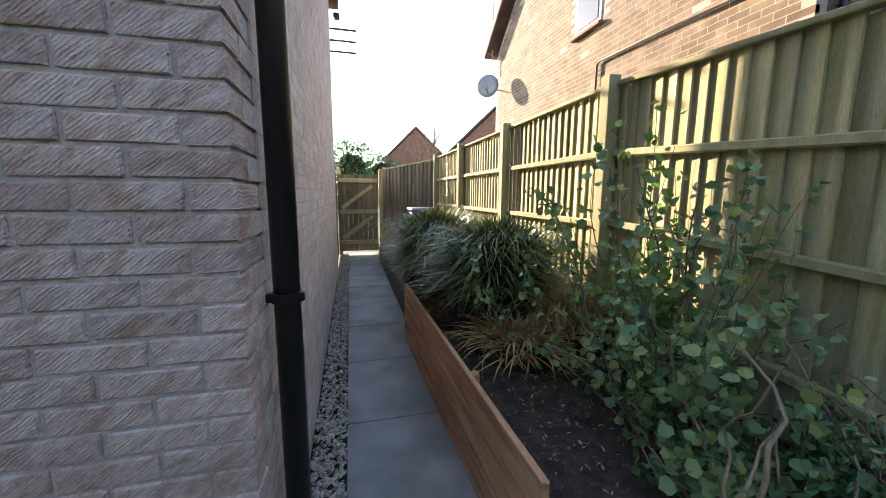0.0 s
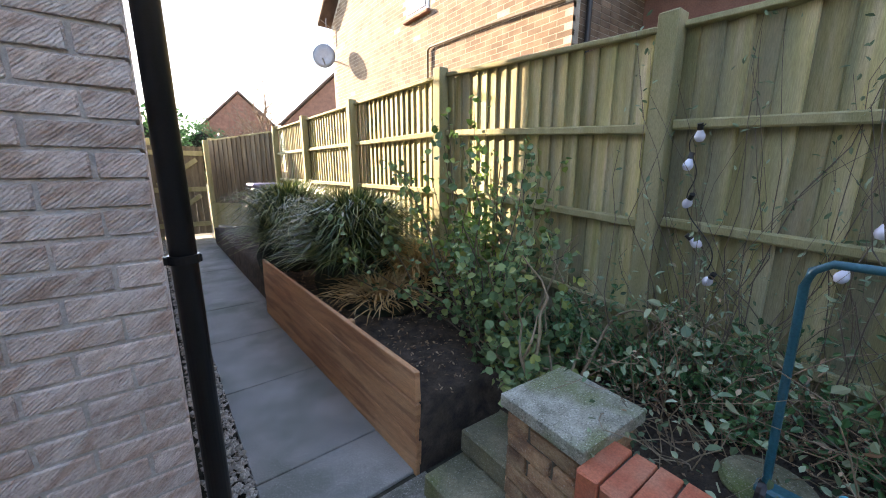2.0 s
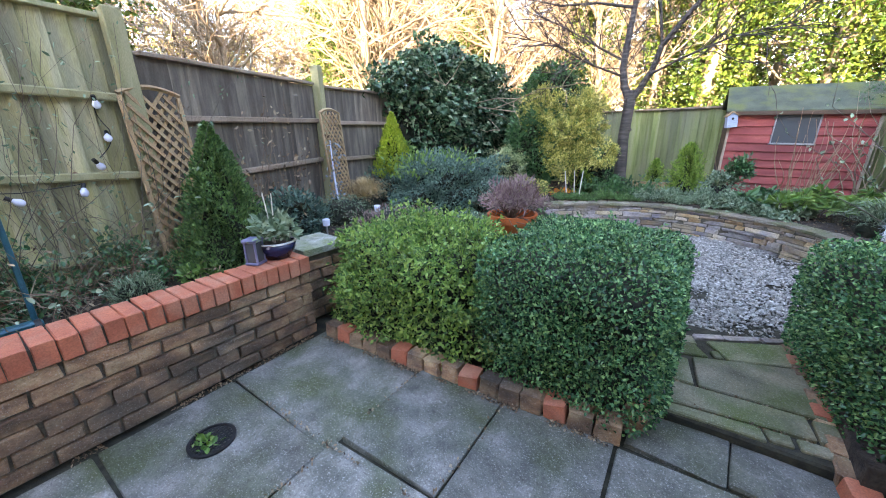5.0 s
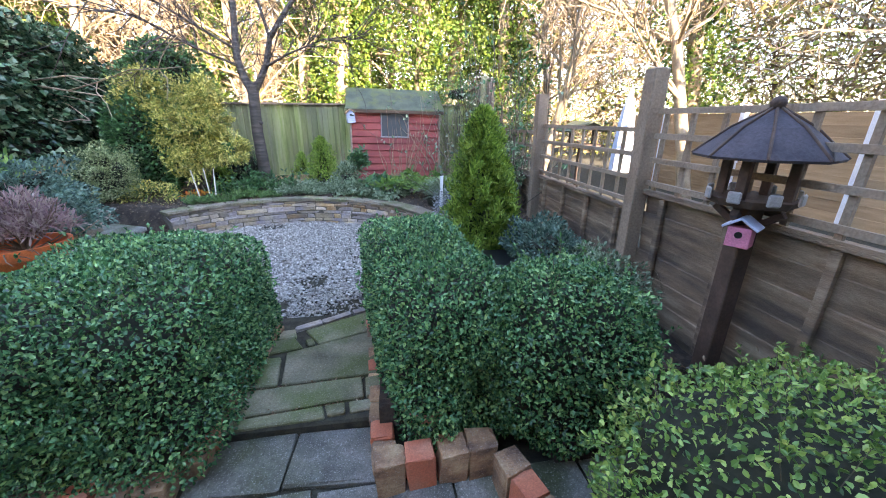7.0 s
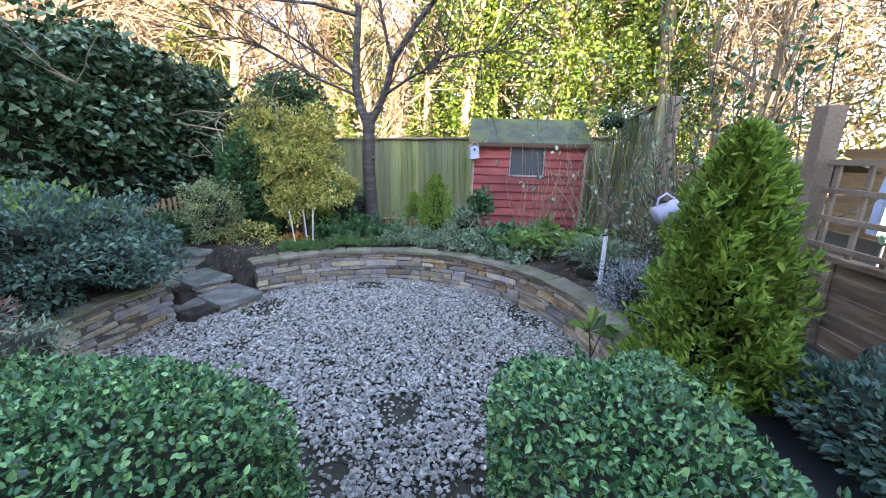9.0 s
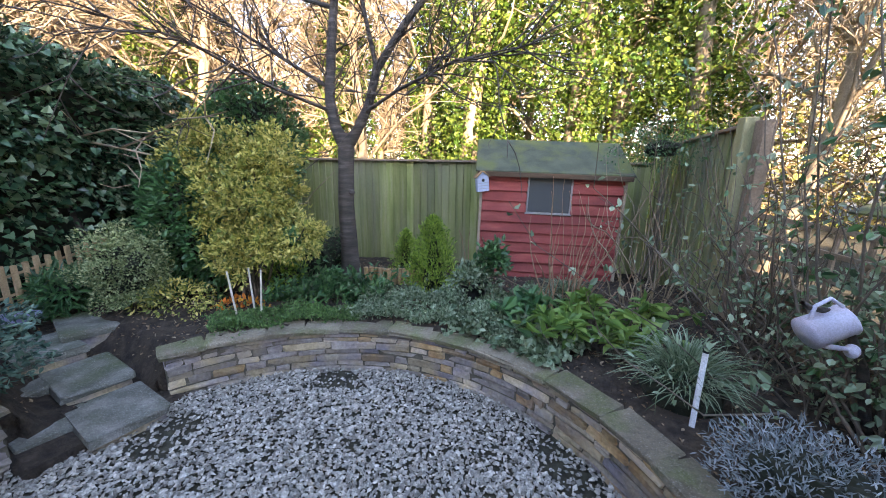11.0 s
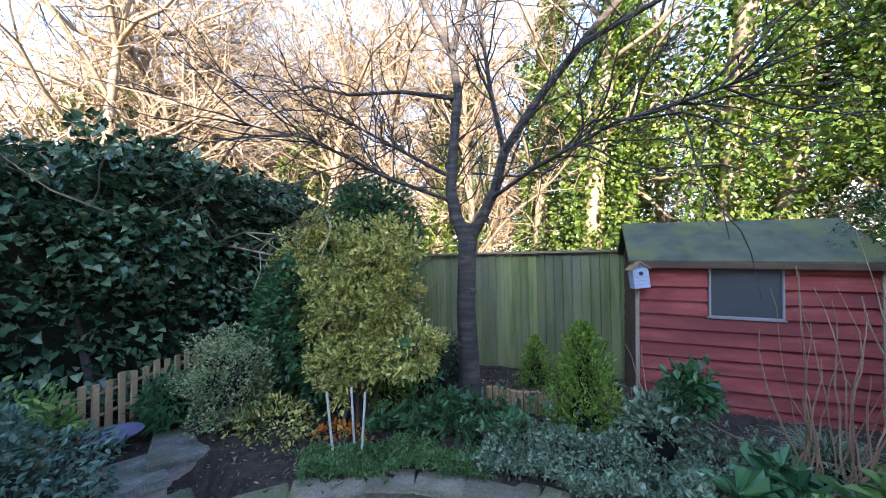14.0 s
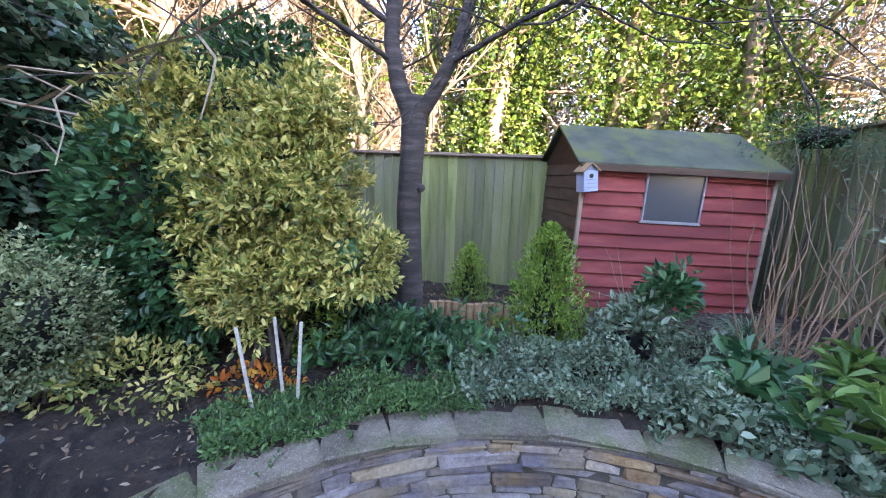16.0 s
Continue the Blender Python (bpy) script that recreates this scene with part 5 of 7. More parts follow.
bush("euphorbia_tips", (2.0, -3.75, 0.95), (0.6, 0.6, 0.12), 420, L_FRESH, 0.06, 0.025, "pale yellow-green euphorbia shoots on the bush top", seed=27, inside=0)
bush("low_shrub", (1.6, -2.6, 0.5), (0.5, 0.35, 0.12), 1500, L_HEATHER, 0.03, 0.008, "faded brown low heathers in the bed", "plant", seed=28)
bush("low_shrub", (0.9, -2.85, 0.47), (0.35, 0.3, 0.12), 1500, L_GREY, 0.03, 0.01, "dull grey-green low plants in the bed", "plant", seed=29)

# ---- things on and behind the brick wall ----
handle = thing("lawn_tool", "teal tubular push-tool handle standing in the bed", "garden tool", at=(1.74, 0.0, 0.42))
arc = [(0, -0.155, 0.02), (0.0, -0.16, 0.3), (0, -0.165, 0.72), (0, -0.155, 0.765), (0, -0.12, 0.79), (0, 0.12, 0.79), (0, 0.155, 0.765), (0, 0.165, 0.72), (0, 0.16, 0.3), (0, 0.155, 0.02)]
put("handle_bar", tube_mesh("handle_bar", [(np.array(arc), [0.0115] * 10)], M_TEAL, 10), handle)
part("base_bar", box(0.06, 0.36, 0.035, 0.01, Matrix.Translation((0, 0, 0.06))), M_TEAL, handle)
part("grip", box(0.025, 0.025, 0.14, 0.008, pose(-0.04, 0.0, 0.07, 0, -8, 0)), M_TEAL_LIGHT, handle, "turquoise lever")
for s in (-1, 1):
    part("wheel", moved(lathe([(0, -0.012), (0.05, -0.012), (0.055, 0), (0.05, 0.012), (0, 0.012)], 20), pose(0, 0.16 * s, 0.05, 90, 0, 0)), M_BLACK, handle)
disc = thing("stone_disc", "round mossy stone disc lying on the soil", "stone", at=(1.85, 0.16, 0.415))
part("disc", lathe([(0, 0), (0.13, 0), (0.135, 0.015), (0.125, 0.03), (0, 0.03)], 28), M_FLAG, disc)


def bulb(pts, label):
    """A festoon bulb: frosted globe in a black holder."""
    g = thing("festoon_bulb", label, "light bulb", group="festoon bulbs")
    part("globe", lathe([(0.0, -0.036), (0.014, -0.033), (0.022, -0.018), (0.022, -0.004), (0.014, 0.012), (0.011, 0.02)], 14), M_BULB, g, smooth=True)
    part("holder", lathe([(0.0, 0.05), (0.012, 0.05), (0.013, 0.02), (0.0, 0.018)], 12), M_BLACK, g, "black lamp holder")
    for i, (y, z) in enumerate(pts):
        m = pose(2.4, y, z, rng.normal(0, 35), rng.normal(0, 25), 0)
        if i == 0:
            g.matrix_basis = m
        else:
            copy_thing(g, m)


spots = ((0.68, 1.61), (0.71, 1.48), (0.69, 1.30), (0.64, 1.11), (0.56, 0.94), (-0.02, 1.57), (0.01, 1.51), (0.02, 1.40), (-0.05, 1.33), (0.07, 1.24), (-0.13, 1.18),
         (-0.77, 1.54), (-0.78, 1.34), (-0.70, 1.17), (0.14, 1.06), (-0.59, 1.02), (-0.3, 1.0))
bulb(spots, "frosted bluish-white bulb in a black holder hanging on the fence")
cord = thing("festoon_cable", "thin black lighting cable draped on the fence", "cable")
for k, seq in enumerate(((0, 1, 2, 3, 4), (5, 6, 7, 8, 9, 10), (11, 12, 13), (14, 16, 15))):
    pts = np.array([(2.405, spots[i][0] + rng.normal(0, 0.02), spots[i][1] + 0.045) for i in seq])
    t = np.linspace(0, len(pts) - 1, 40)
    line = np.stack([np.interp(t, np.arange(len(pts)), pts[:, j]) for j in range(3)], 1)
    line[:, 1] += 0.03 * np.sin(t * 3.1)
    put("strand", tube_mesh("strand", [(line, [0.003] * 40)], M_BLACK, 5), cord)


def trellis(m, w, h, label):
    """An arch-topped diamond trellis panel."""
    t = thing("trellis", label, "trellis", group="arched trellis panels")
    for s in (-1, 1):
        part("stile", box(0.025, 0.022, h - 0.06, 0.003, Matrix.Translation((s * (w / 2 - 0.012), 0, 0))), M_TRELLIS, t)
    arcp = [(x, 0, h - 0.06 + 0.06 * math.cos(x / (w / 2) * 1.35)) for x in np.linspace(-w / 2, w / 2, 9)]
    put("arch", tube_mesh("arch", [(np.array(arcp), [0.016] * 9)], M_TRELLIS, 4, False), t)
    part("foot_rail", box(w, 0.02, 0.03, 0.003, Matrix.Translation((0, 0, 0.02))), M_TRELLIS, t)
    for sgn in (-1, 1):
        c = -h
        while c < h * 2:
            x0, x1 = -w / 2 + 0.02, w / 2 - 0.02
            z0, z1 = c, c + (x1 - x0) * 1.25
            lo, hi = max(0.0, (0.03 - z0) / (z1 - z0)), min(1.0, (h - 0.05 - z0) / (z1 - z0))
            if hi - lo > 0.15:
                a = np.array([x0 + (x1 - x0) * lo, 0.006 * sgn, z0 + (z1 - z0) * lo])
                b = np.array([x0 + (x1 - x0) * hi, 0.006 * sgn, z0 + (z1 - z0) * hi])
                if sgn < 0:
                    a[0], b[0] = -a[0], -b[0]
                d = b - a
                L = float(np.linalg.norm(d))
                block("lath", 0.022, 0.008, round(L, 1) if L > 0.15 else L, 0.001, M_TRELLIS, t, Matrix.Translation(a) @ pose(0, 0, 0, 0, math.degrees(math.atan2(d[0], d[2])), 0))
            c += 0.085
    t.matrix_basis = m
    return t


trellis(pose(2.27, -1.06, 0.38, 4, 0, 98), 0.37, 1.27, "arch-topped tan diamond trellis against the fence post")
trellis(pose(2.9, -3.02, 0.4, 4, 0, 105), 0.38, 1.2, "arch-topped tan diamond trellis further along the dark fence")

lantern = thing("lantern", "small lilac-grey metal lantern on the brick coping", "lantern", at=(1.44, -1.09, 0.57))
lantern.rotation_euler = (0, 0, radians(25))
for sx in (-1, 1):
    for sy in (-1, 1):
        part("corner_post", box(0.012, 0.012, 0.125, 0.002, Matrix.Translation((sx * 0.035, sy * 0.035, 0.015))), M_LILAC, lantern)
part("base", box(0.09, 0.09, 0.015, 0.003), M_LILAC, lantern)
part("top", box(0.095, 0.095, 0.022, 0.006, Matrix.Translation((0, 0, 0.14))), M_LILAC, lantern)
for k in range(4):
    part("pane", box(0.058, 0.003, 0.12, 0, pose(0, 0, 0.017, 0, 0, 90 * k) @ Matrix.Translation((0, 0.035, 0))), M_DUSTY, lantern)

bpot = thing("blue_pot", "glazed navy bowl with a white rim holding succulents", "plant pot", at=(1.44, -1.24, 0.57))
part("bowl", lathe([(0, 0), (0.07, 0), (0.11, 0.06), (0.118, 0.105), (0.112, 0.105), (0.1, 0.06), (0, 0.05)], 30), M_BLUEPOT, bpot, smooth=True)
part("rim", lathe([(0.118, 0.103), (0.121, 0.112), (0.112, 0.114), (0.11, 0.103)], 30), M_WHITE, bpot, "white glazed rim")
part("soil", lathe([(0.111, 0.095), (0, 0.1)], 24), M_SOIL, bpot)
p, w = blob(260, (0, 0, 0.17), (0.12, 0.12, 0.1), 2, 0.2, 0.8, -0.4, seed=31)
put("succulent", leaves("succulent", p, w, 0.065, 0.03, L_GREY, up=0.8), bpot, "fleshy pale green rosettes")
put("flower_stalk", tube_mesh("flower_stalk", [(wander((0.01 * k, 0.01, 0.1), (rng.normal(0, 0.1), rng.normal(0, 0.1), 1), 0.32, 5, 0.1), np.linspace(0.006, 0.003, 6)) for k in range(3)], M_STICK, 5), bpot)

opot = thing("orange_pot", "orange terracotta tub of faded purple heather", "plant pot", at=(0.36, -2.46, 0.42))
part("tub", lathe([(0, 0), (0.13, 0), (0.16, 0.27), (0.178, 0.27), (0.182, 0.325), (0.165, 0.325), (0.15, 0.27), (0, 0.26)], 32), M_TERRACOTTA, opot, smooth=False)
p, w = blob(2600, (0, 0, 0.36), (0.2, 0.2, 0.2), 2, 0.25, 0.8, 0.1, seed=32)
put("heather", leaves("heather", p, w, 0.045, 0.008, L_HEATHER, up=0.9), opot, "dry purple-brown heather")
put("twig_haze", tube_mesh("twig_haze", [(wander((0, 0, 0.27), rng.normal(0, 0.6, 3) + [0, 0, 0.9], 0.33, 5, 0.4), np.linspace(0.004, 0.002, 6)) for _ in range(60)], M_DEAD, 4), opot)["kind"] = "stuff"

lpot = thing("dark_pot", "dark slatted planter under the lime conifer", "plant pot", at=(2.85, -3.92, 0.36))
part("tub", lathe([(0, 0), (0.14, 0), (0.19, 0.36), (0.17, 0.36), (0.15, 0.3), (0, 0.3)], 12), M_BLACK, lpot)
wand = thing("white_angel_tree", "pale frosted twig ornament leaning by the trellis", "ornament", at=(2.72, -2.8, 0.4))
put("stem", tube_mesh("stem", [(np.array([(0, 0, 0), (0.02, 0.02, 0.5), (0.05, 0.0, 0.85)]), [0.012, 0.01, 0.006])], M_BULB, 6), wand)
p = np.stack([rng.normal(0.02, 0.04, 160), rng.normal(0, 0.04, 160), rng.uniform(0.1, 0.85, 160)], 1)
put("tufts", leaves("tufts", p, rng.normal(0, 1, (160, 3)), 0.04, 0.025, L_SILVER), wand)
slab2 = thing("paving_stone", "loose grey paving stone lying in the bed", "stone", at=(1.0, -2.2, 0.4))
part("slab", box(0.4, 0.3, 0.04, 0.008), M_SLAB, slab2)
for x, y in ((2.0, -2.05), (2.05, -2.75)):
    g = thing("solar_light", "small clear plastic solar stake light", "garden light", at=(x, y, 0.38))
    part("stake", lathe([(0, 0), (0.008, 0), (0.008, 0.14), (0, 0.14)], 8), M_GREYPLASTIC, g)
    part("cup", lathe([(0.01, 0.14), (0.03, 0.15), (0.034, 0.2), (0.03, 0.21), (0, 0.215)], 14), M_BULB, g)

# ---- the cherry tree and the shed bed ----
tree = thing("cherry_tree", "leafless cherry tree with banded grey bark forking at head height", "tree")
T = np.array([0.36, -6.42, 0.3])
trunk = np.array([(0, 0, 0), (0.01, 0.0, 0.45), (0.02, 0.01, 0.85), (0.0, 0.02, 1.2), (-0.01, 0.02, 1.43), (-0.01, 0.02, 1.53)]) + T
put("trunk", tube_mesh("trunk", [(trunk, [0.1, 0.085, 0.077, 0.074, 0.08, 0.068])], M_BARK, 14), tree)
for dz, dx in ((0.98, -0.06), (0.55, 0.06)):
    bm = bmesh.new()
    bmesh.ops.create_icosphere(bm, subdivisions=2, radius=0.03, matrix=Matrix.Translation(Vector(T) + Vector((dx, 0.05, dz))))
    part("burr", bm, M_BARK, tree)
F = trunk[-2]
limbs = [
    (np.array([(0, 0, -0.05), (0.1, 0.0, 0.16), (0.15, -0.02, 0.4), (0.13, -0.05, 0.8), (0.1, -0.1, 1.25), (0.15, -0.1, 1.6)]) + F, [0.085, 0.075, 0.066, 0.058, 0.052, 0.045]),
    (np.array([(0, 0, -0.05), (-0.12, 0.02, 0.12), (-0.24, 0.02, 0.34), (-0.32, 0.0, 0.65), (-0.6, 0.05, 1.0), (-1.0, 0.1, 1.4), (-1.5, 0.2, 1.8)]) + F, [0.075, 0.062, 0.055, 0.05, 0.042, 0.034, 0.022]),
    (np.array([(0.15, -0.1, 1.6), (0.4, -0.1, 2.1), (0.65, 0.0, 2.8), (0.75, 0.1, 3.5)]) + F, [0.045, 0.036, 0.026, 0.012]),
    (np.array([(0.15, -0.1, 1.6), (0.0, -0.1, 2.1), (-0.25, 0.0, 2.7), (-0.4, 0.1, 3.4)]) + F, [0.043, 0.034, 0.024, 0.01]),
    (np.array([(0.14, -0.03, 0.5), (0.5, 0.1, 0.72), (0.95, 0.3, 1.0), (1.45, 0.5, 1.25)]) + F, [0.026, 0.02, 0.014, 0.006]),
    (np.array([(0.14, 0.0, 0.3), (0.5, 0.4, 0.45), (0.9, 0.8, 0.7), (1.2, 1.2, 0.75)]) + F, [0.022, 0.018, 0.012, 0.005]),
    (np.array([(0.13, -0.08, 1.2), (0.6, 0.0, 1.32), (1.1, 0.1, 1.35), (1.6, 0.25, 1.5), (2.2, 0.3, 1.7)]) + F, [0.03, 0.024, 0.018, 0.012, 0.005]),
    (np.array([(-0.2, 0.02, 0.28), (-0.6, 0.3, 0.42), (-1.1, 0.6, 0.55), (-1.7, 0.8, 0.6)]) + F, [0.024, 0.019, 0.013, 0.005]),
    (np.array([(-0.32, 0.0, 0.65), (-0.25, 0.1, 1.1), (-0.2, 0.2, 1.7), (-0.3, 0.2, 2.4)]) + F, [0.03, 0.024, 0.016, 0.006]),
    (np.array([(-0.9, 0.1, 1.3), (-1.5, 0.3, 1.4), (-2.1, 0.5, 1.75), (-2.7, 0.6, 1.9)]) + F, [0.028, 0.02, 0.013, 0.005]),
]
for pts, rad in limbs:
    put("limb", tube_mesh("limb", [(pts, [q * 0.74 for q in rad])], M_BARK, 9), tree)
twigs = []
for pts, rad in limbs:
    for _ in range(26):
        i = rng.uniform(0.25, 1) * (len(pts) - 1)
        k = min(int(i), len(pts) - 2)
        s = pts[k] + (pts[k + 1] - pts[k]) * (i - k)
        d = (pts[k + 1] - pts[k]) / np.linalg.norm(pts[k + 1] - pts[k]) + rng.normal(0, 0.75, 3) + [0, 0, 0.15]
        L = rng.uniform(0.3, 1.0)
        line = wander(s, d, L, 6, 0.35, 0, 0.02)
        twigs.append((line, np.linspace(0.0075, 0.0025, 7)))
        for _ in range(3):
            j = int(rng.integers(2, 6))
            twigs.append((wander(line[j], line[j] - line[j - 1] + rng.normal(0, 0.1, 3), L * 0.5, 4, 0.4), np.linspace(0.004, 0.0018, 5)))
tw = put("twig_haze", tube_mesh("twig_haze", twigs, M_BARK, 4), tree)
tw["kind"] = "stuff"

S = (-0.884, -7.08)
shed = thing("garden_shed", "small red overlap-boarded shed with a mossy felt roof, closed", "shed", at=(S[0], S[1], 0.16))
shed.rotation_euler = (0, radians(-1.3), radians(3))
SW, SD, SH, RH = 1.52, 1.15, 1.36, 0.32
part("frame", box(SW - 0.03, SD - 0.03, SH, 0, Matrix.Translation((-SW / 2, -SD / 2, 0))), M_SHED_SIDE, shed)
nb = 12
for i in range(nb):
    z = SH * i / nb
    zz = z / SH
    if 0.62 < zz + 0.01 < 0.97:
        for x0, x1 in ((0.0, 0.5), (0.98, SW)):
            block("cladding", x1 - x0, 0.018, SH / nb + 0.012, 0.003, M_SHED, shed, pose(-(x0 + x1) / 2, 0.018, z, 13.0), 0.0015)
    else:
        block("cladding", SW, 0.018, SH / nb + 0.012, 0.003, M_SHED, shed, pose(-SW / 2, 0.018, z, 13.0), 0.0015)
    block("side_board", 0.012, SD, SH / nb + 0.012, 0.003, M_SHED_SIDE, shed, pose(0.0, -SD / 2, z, 0, -5.0), 0.0015)
wz0, wz1 = SH * 8 / nb, SH * 11.5 / nb
win = put("window", raw("window", [(0, 0, 0), (1, 0, 0), (1, 0, 1)], [(0, 1, 2)], M_SHED), shed)
win.data = part("tmp_frame", box(0.5, 0.012, wz1 - wz0 + 0.05, 0.002, Matrix.Translation((-0.74, 0.0, wz0 - 0.03))), M_SHED_SIDE).data
bpy.data.objects.remove(bpy.data.objects["tmp_frame"])
part("pane", box(0.44, 0.006, wz1 - wz0 - 0.03, 0, Matrix.Translation((-0.74, 0.008, wz0 + 0.01))), M_DUSTY, win, "dusty grey window pane")
for x, y, w_, h_, z_ in ((-0.74, 0.016, 0.5, 0.024, wz0 - 0.015), (-0.74, 0.016, 0.5, 0.02, wz1 - 0.015)):
    part("bead", box(w_, 0.014, h_, 0.002, Matrix.Translation((x, y, z_))), M_GREYPLASTIC, win)
for x in (-0.97, -0.51):
    part("bead", box(0.016, 0.014, wz1 - wz0 - 0.02, 0.002, Matrix.Translation((x, 0.016, wz0 + 0.005))), M_GREYPLASTIC, win)
part("corner_trim", box(0.03, 0.03, SH, 0.003, Matrix.Translation((0.0, 0.016, 0))), M_TRIM, shed, "pale bare corner batten")
part("corner_trim", box(0.03, 0.03, SH, 0.003, Matrix.Translation((-SW, 0.016, 0))), M_TRIM, shed, "pale bare corner batten")
for x in (0.006, -SW):
    bm = bmesh.new()
    bm.faces.new([bm.verts.new((x, 0, SH)), bm.verts.new((x, -SD / 2, SH + RH)), bm.verts.new((x, -SD, SH))])
    bmesh.ops.solidify(bm, geom=bm.faces[:], thickness=0.02)
    part("gable", bm, M_SHED_SIDE, shed)
sl = math.hypot(SD / 2, RH) + 0.09
an = math.degrees(math.atan2(RH, SD / 2))
for s in (1, -1):
    yc, zc = -SD / 2 + s * (SD / 4 + 0.03), SH + RH / 2 - 0.012
    part("roof_slope", box(SW + 0.14, sl, 0.022, 0.006, pose(-SW / 2, yc, zc, -an * s, 0, 0)), M_FELT, shed, "mossy green felt")
part("eave_board", box(SW + 0.1, 0.02, 0.05, 0.003, Matrix.Translation((-SW / 2, 0.075, SH - 0.075))), M_SHED_SIDE, shed)
base = thing("shed_base", "weathered timber bearer and slab under the shed", "base", kind="structure")
part("bearer", box(1.75, 1.35, 0.22, 0.01, pose(-1.66, -7.58, -0.05, rz=3)), M_SLAB, base)
part("sill_slab", box(1.4, 0.3, 0.1, 0.01, pose(-1.75, -6.86, 0.18, rz=3)), M_SLAB, base)

bh = thing("bird_box", "small pale blue nest box hung on the shed corner", "bird box", at=(-0.93, -7.0, 1.28))
bh.rotation_euler = (0, radians(6), radians(18))
bm = box(0.125, 0.1, 0.16, 0.003)
part("body", bm, M_PALEBLUE, bh)
for s in (-1, 1):
    part("roof_board", box(0.1, 0.13, 0.012, 0.002, pose(0.036 * s, 0, 0.178, 0, 40 * s, 0)), M_TRELLIS, bh, "yellowish roof")
bm = bmesh.new()
q = [bm.verts.new(c) for c in ((-0.06, 0.05, 0.16), (0.06, 0.05, 0.16), (0, 0.05, 0.21))]
bm.faces.new(q)
bmesh.ops.solidify(bm, geom=bm.faces[:], thickness=0.09)
part("front_gable", bm, M_PALEBLUE, bh)
part("hole", moved(lathe([(0, 0), (0.017, 0), (0.017, 0.004), (0, 0.004)], 14), pose(0, 0.052, 0.12, -90, 0, 0)), M_BLACK, bh)
for z in (0.03, 0.06, 0.09):
    part("slat_line", box(0.11, 0.004, 0.004, 0, Matrix.Translation((0, 0.051, z))), M_GREYPLASTIC, bh)


# ---- shrubs of the far bed ----
eu = thing("variegated_shrub", "large golden variegated evergreen shrub with bare lower stems", "shrub")
arms = (((0.92, -5.8, 1.28), (0.34, 0.28, 0.32), 64), ((1.5, -5.95, 1.6), (0.32, 0.26, 0.32), 46), ((0.6, -5.76, 0.95), (0.27, 0.22, 0.2), 34), ((0.82, -5.88, 1.6), (0.28, 0.22, 0.24), 34),
        ((1.02, -5.7, 0.85), (0.27, 0.2, 0.22), 30), ((1.26, -5.8, 1.15), (0.24, 0.2, 0.26), 26))
for sd, (c, r, n) in enumerate(arms):
    core("inside", c, r, 2.2, L_DARK, eu, 0.3, sd + 39, 0.4)
    p, w = blob(n * 45, c, r, 2.2, 0.3, 0.75, -0.95, seed=sd + 39)
    put("inner_foliage", leaves("inner_foliage", p, w, 0.04, 0.018, L_YELLOW, up=0.4), eu)
    mids, _ = blob(n, c, r, 2.1, 0.3, 0.5, -0.95, seed=sd + 39)
    tips, ways = [], []
    for q in mids:
        k = rng.uniform(0.04, 0.095)
        t, u = blob(24, q, (k, k, k * 0.85), 2.0, 0.3, 0.7, -0.7, seed=sd)
        tips.append(t)
        ways.append(u + (q - np.array(c)) * 2.0)
    p, w = whorls(np.concatenate(tips), np.concatenate(ways), 6)
    put("foliage", leaves("foliage", p, w, 0.037, 0.015, L_YELLOW, up=0.5, fold=0.5), eu)
    put("branch_spray", tube_mesh("branch_spray", [(np.linspace(np.array(c) - [0, 0, 0.1], q, 4) + rng.normal(0, 0.012, (4, 3)), np.linspace(0.007, 0.003, 4)) for q in mids], M_TWIG, 4), eu)["kind"] = "stuff"
for _ in range(7):
    line = wander((1.0 + rng.normal(0, 0.06), -5.8 + rng.normal(0, 0.05), 0.33), (rng.normal(0, 0.25), rng.normal(0, 0.2), 1), 0.7, 5, 0.25)
    put("stem", tube_mesh("stem", [(line, np.linspace(0.016, 0.008, 6))], M_TWIG), eu)
bush("laurel", (1.6, -5.9, 0.95), (0.48, 0.32, 0.64), 10000, L_DARK, 0.058, 0.03, "dark glossy evergreen shrub with a few red berries", seed=46, base=0.3)
bush("tall_evergreen", (1.75, -6.9, 1.75), (0.6, 0.4, 0.65), 7500, L_DARK, 0.06, 0.03, "tall dark evergreen behind the golden shrub", seed=47, base=0.2)
bush("cream_shrub", (1.8, -5.38, 0.68), (0.26, 0.26, 0.36), 13000, L_CREAM, 0.021, 0.012, "rounded cream-variegated small-leaved shrub", seed=48, rough=0.38, depth=0.6, inside=0.6)
bush("golden_sprigs", (1.45, -5.42, 0.45), (0.35, 0.2, 0.14), 900, L_YELLOW, 0.034, 0.017, "yellow-leaved low sprigs at the bed edge", "plant", seed=49, inside=0)
bush("ember_leaves", (0.95, -5.55, 0.38), (0.2, 0.12, 0.06), 160, L_RED, 0.04, 0.025, "fallen orange-red leaves by the canes", "leaf litter", seed=50, inside=0)
for k, (x, y, lean) in enumerate(((0.84, -5.34, 7), (0.77, -5.45, 3), (0.7, -5.42, -5))):
    cane = thing("cane", "pale bare cane stuck in the soil", "cane", group="pale canes")
    cane.matrix_basis = pose(x, y, 0.33, 0, lean, 0)
    part("cane", lathe([(0, 0), (0.008, 0), (0.007, 0.42), (0, 0.42)], 8), M_STICK, cane)
bush("blue_shrub", (0.72, -6.5, 0.6), (0.3, 0.25, 0.3), 2500, L_IVY, 0.03, 0.012, "dark blue-green small shrub beside the tree", seed=51)
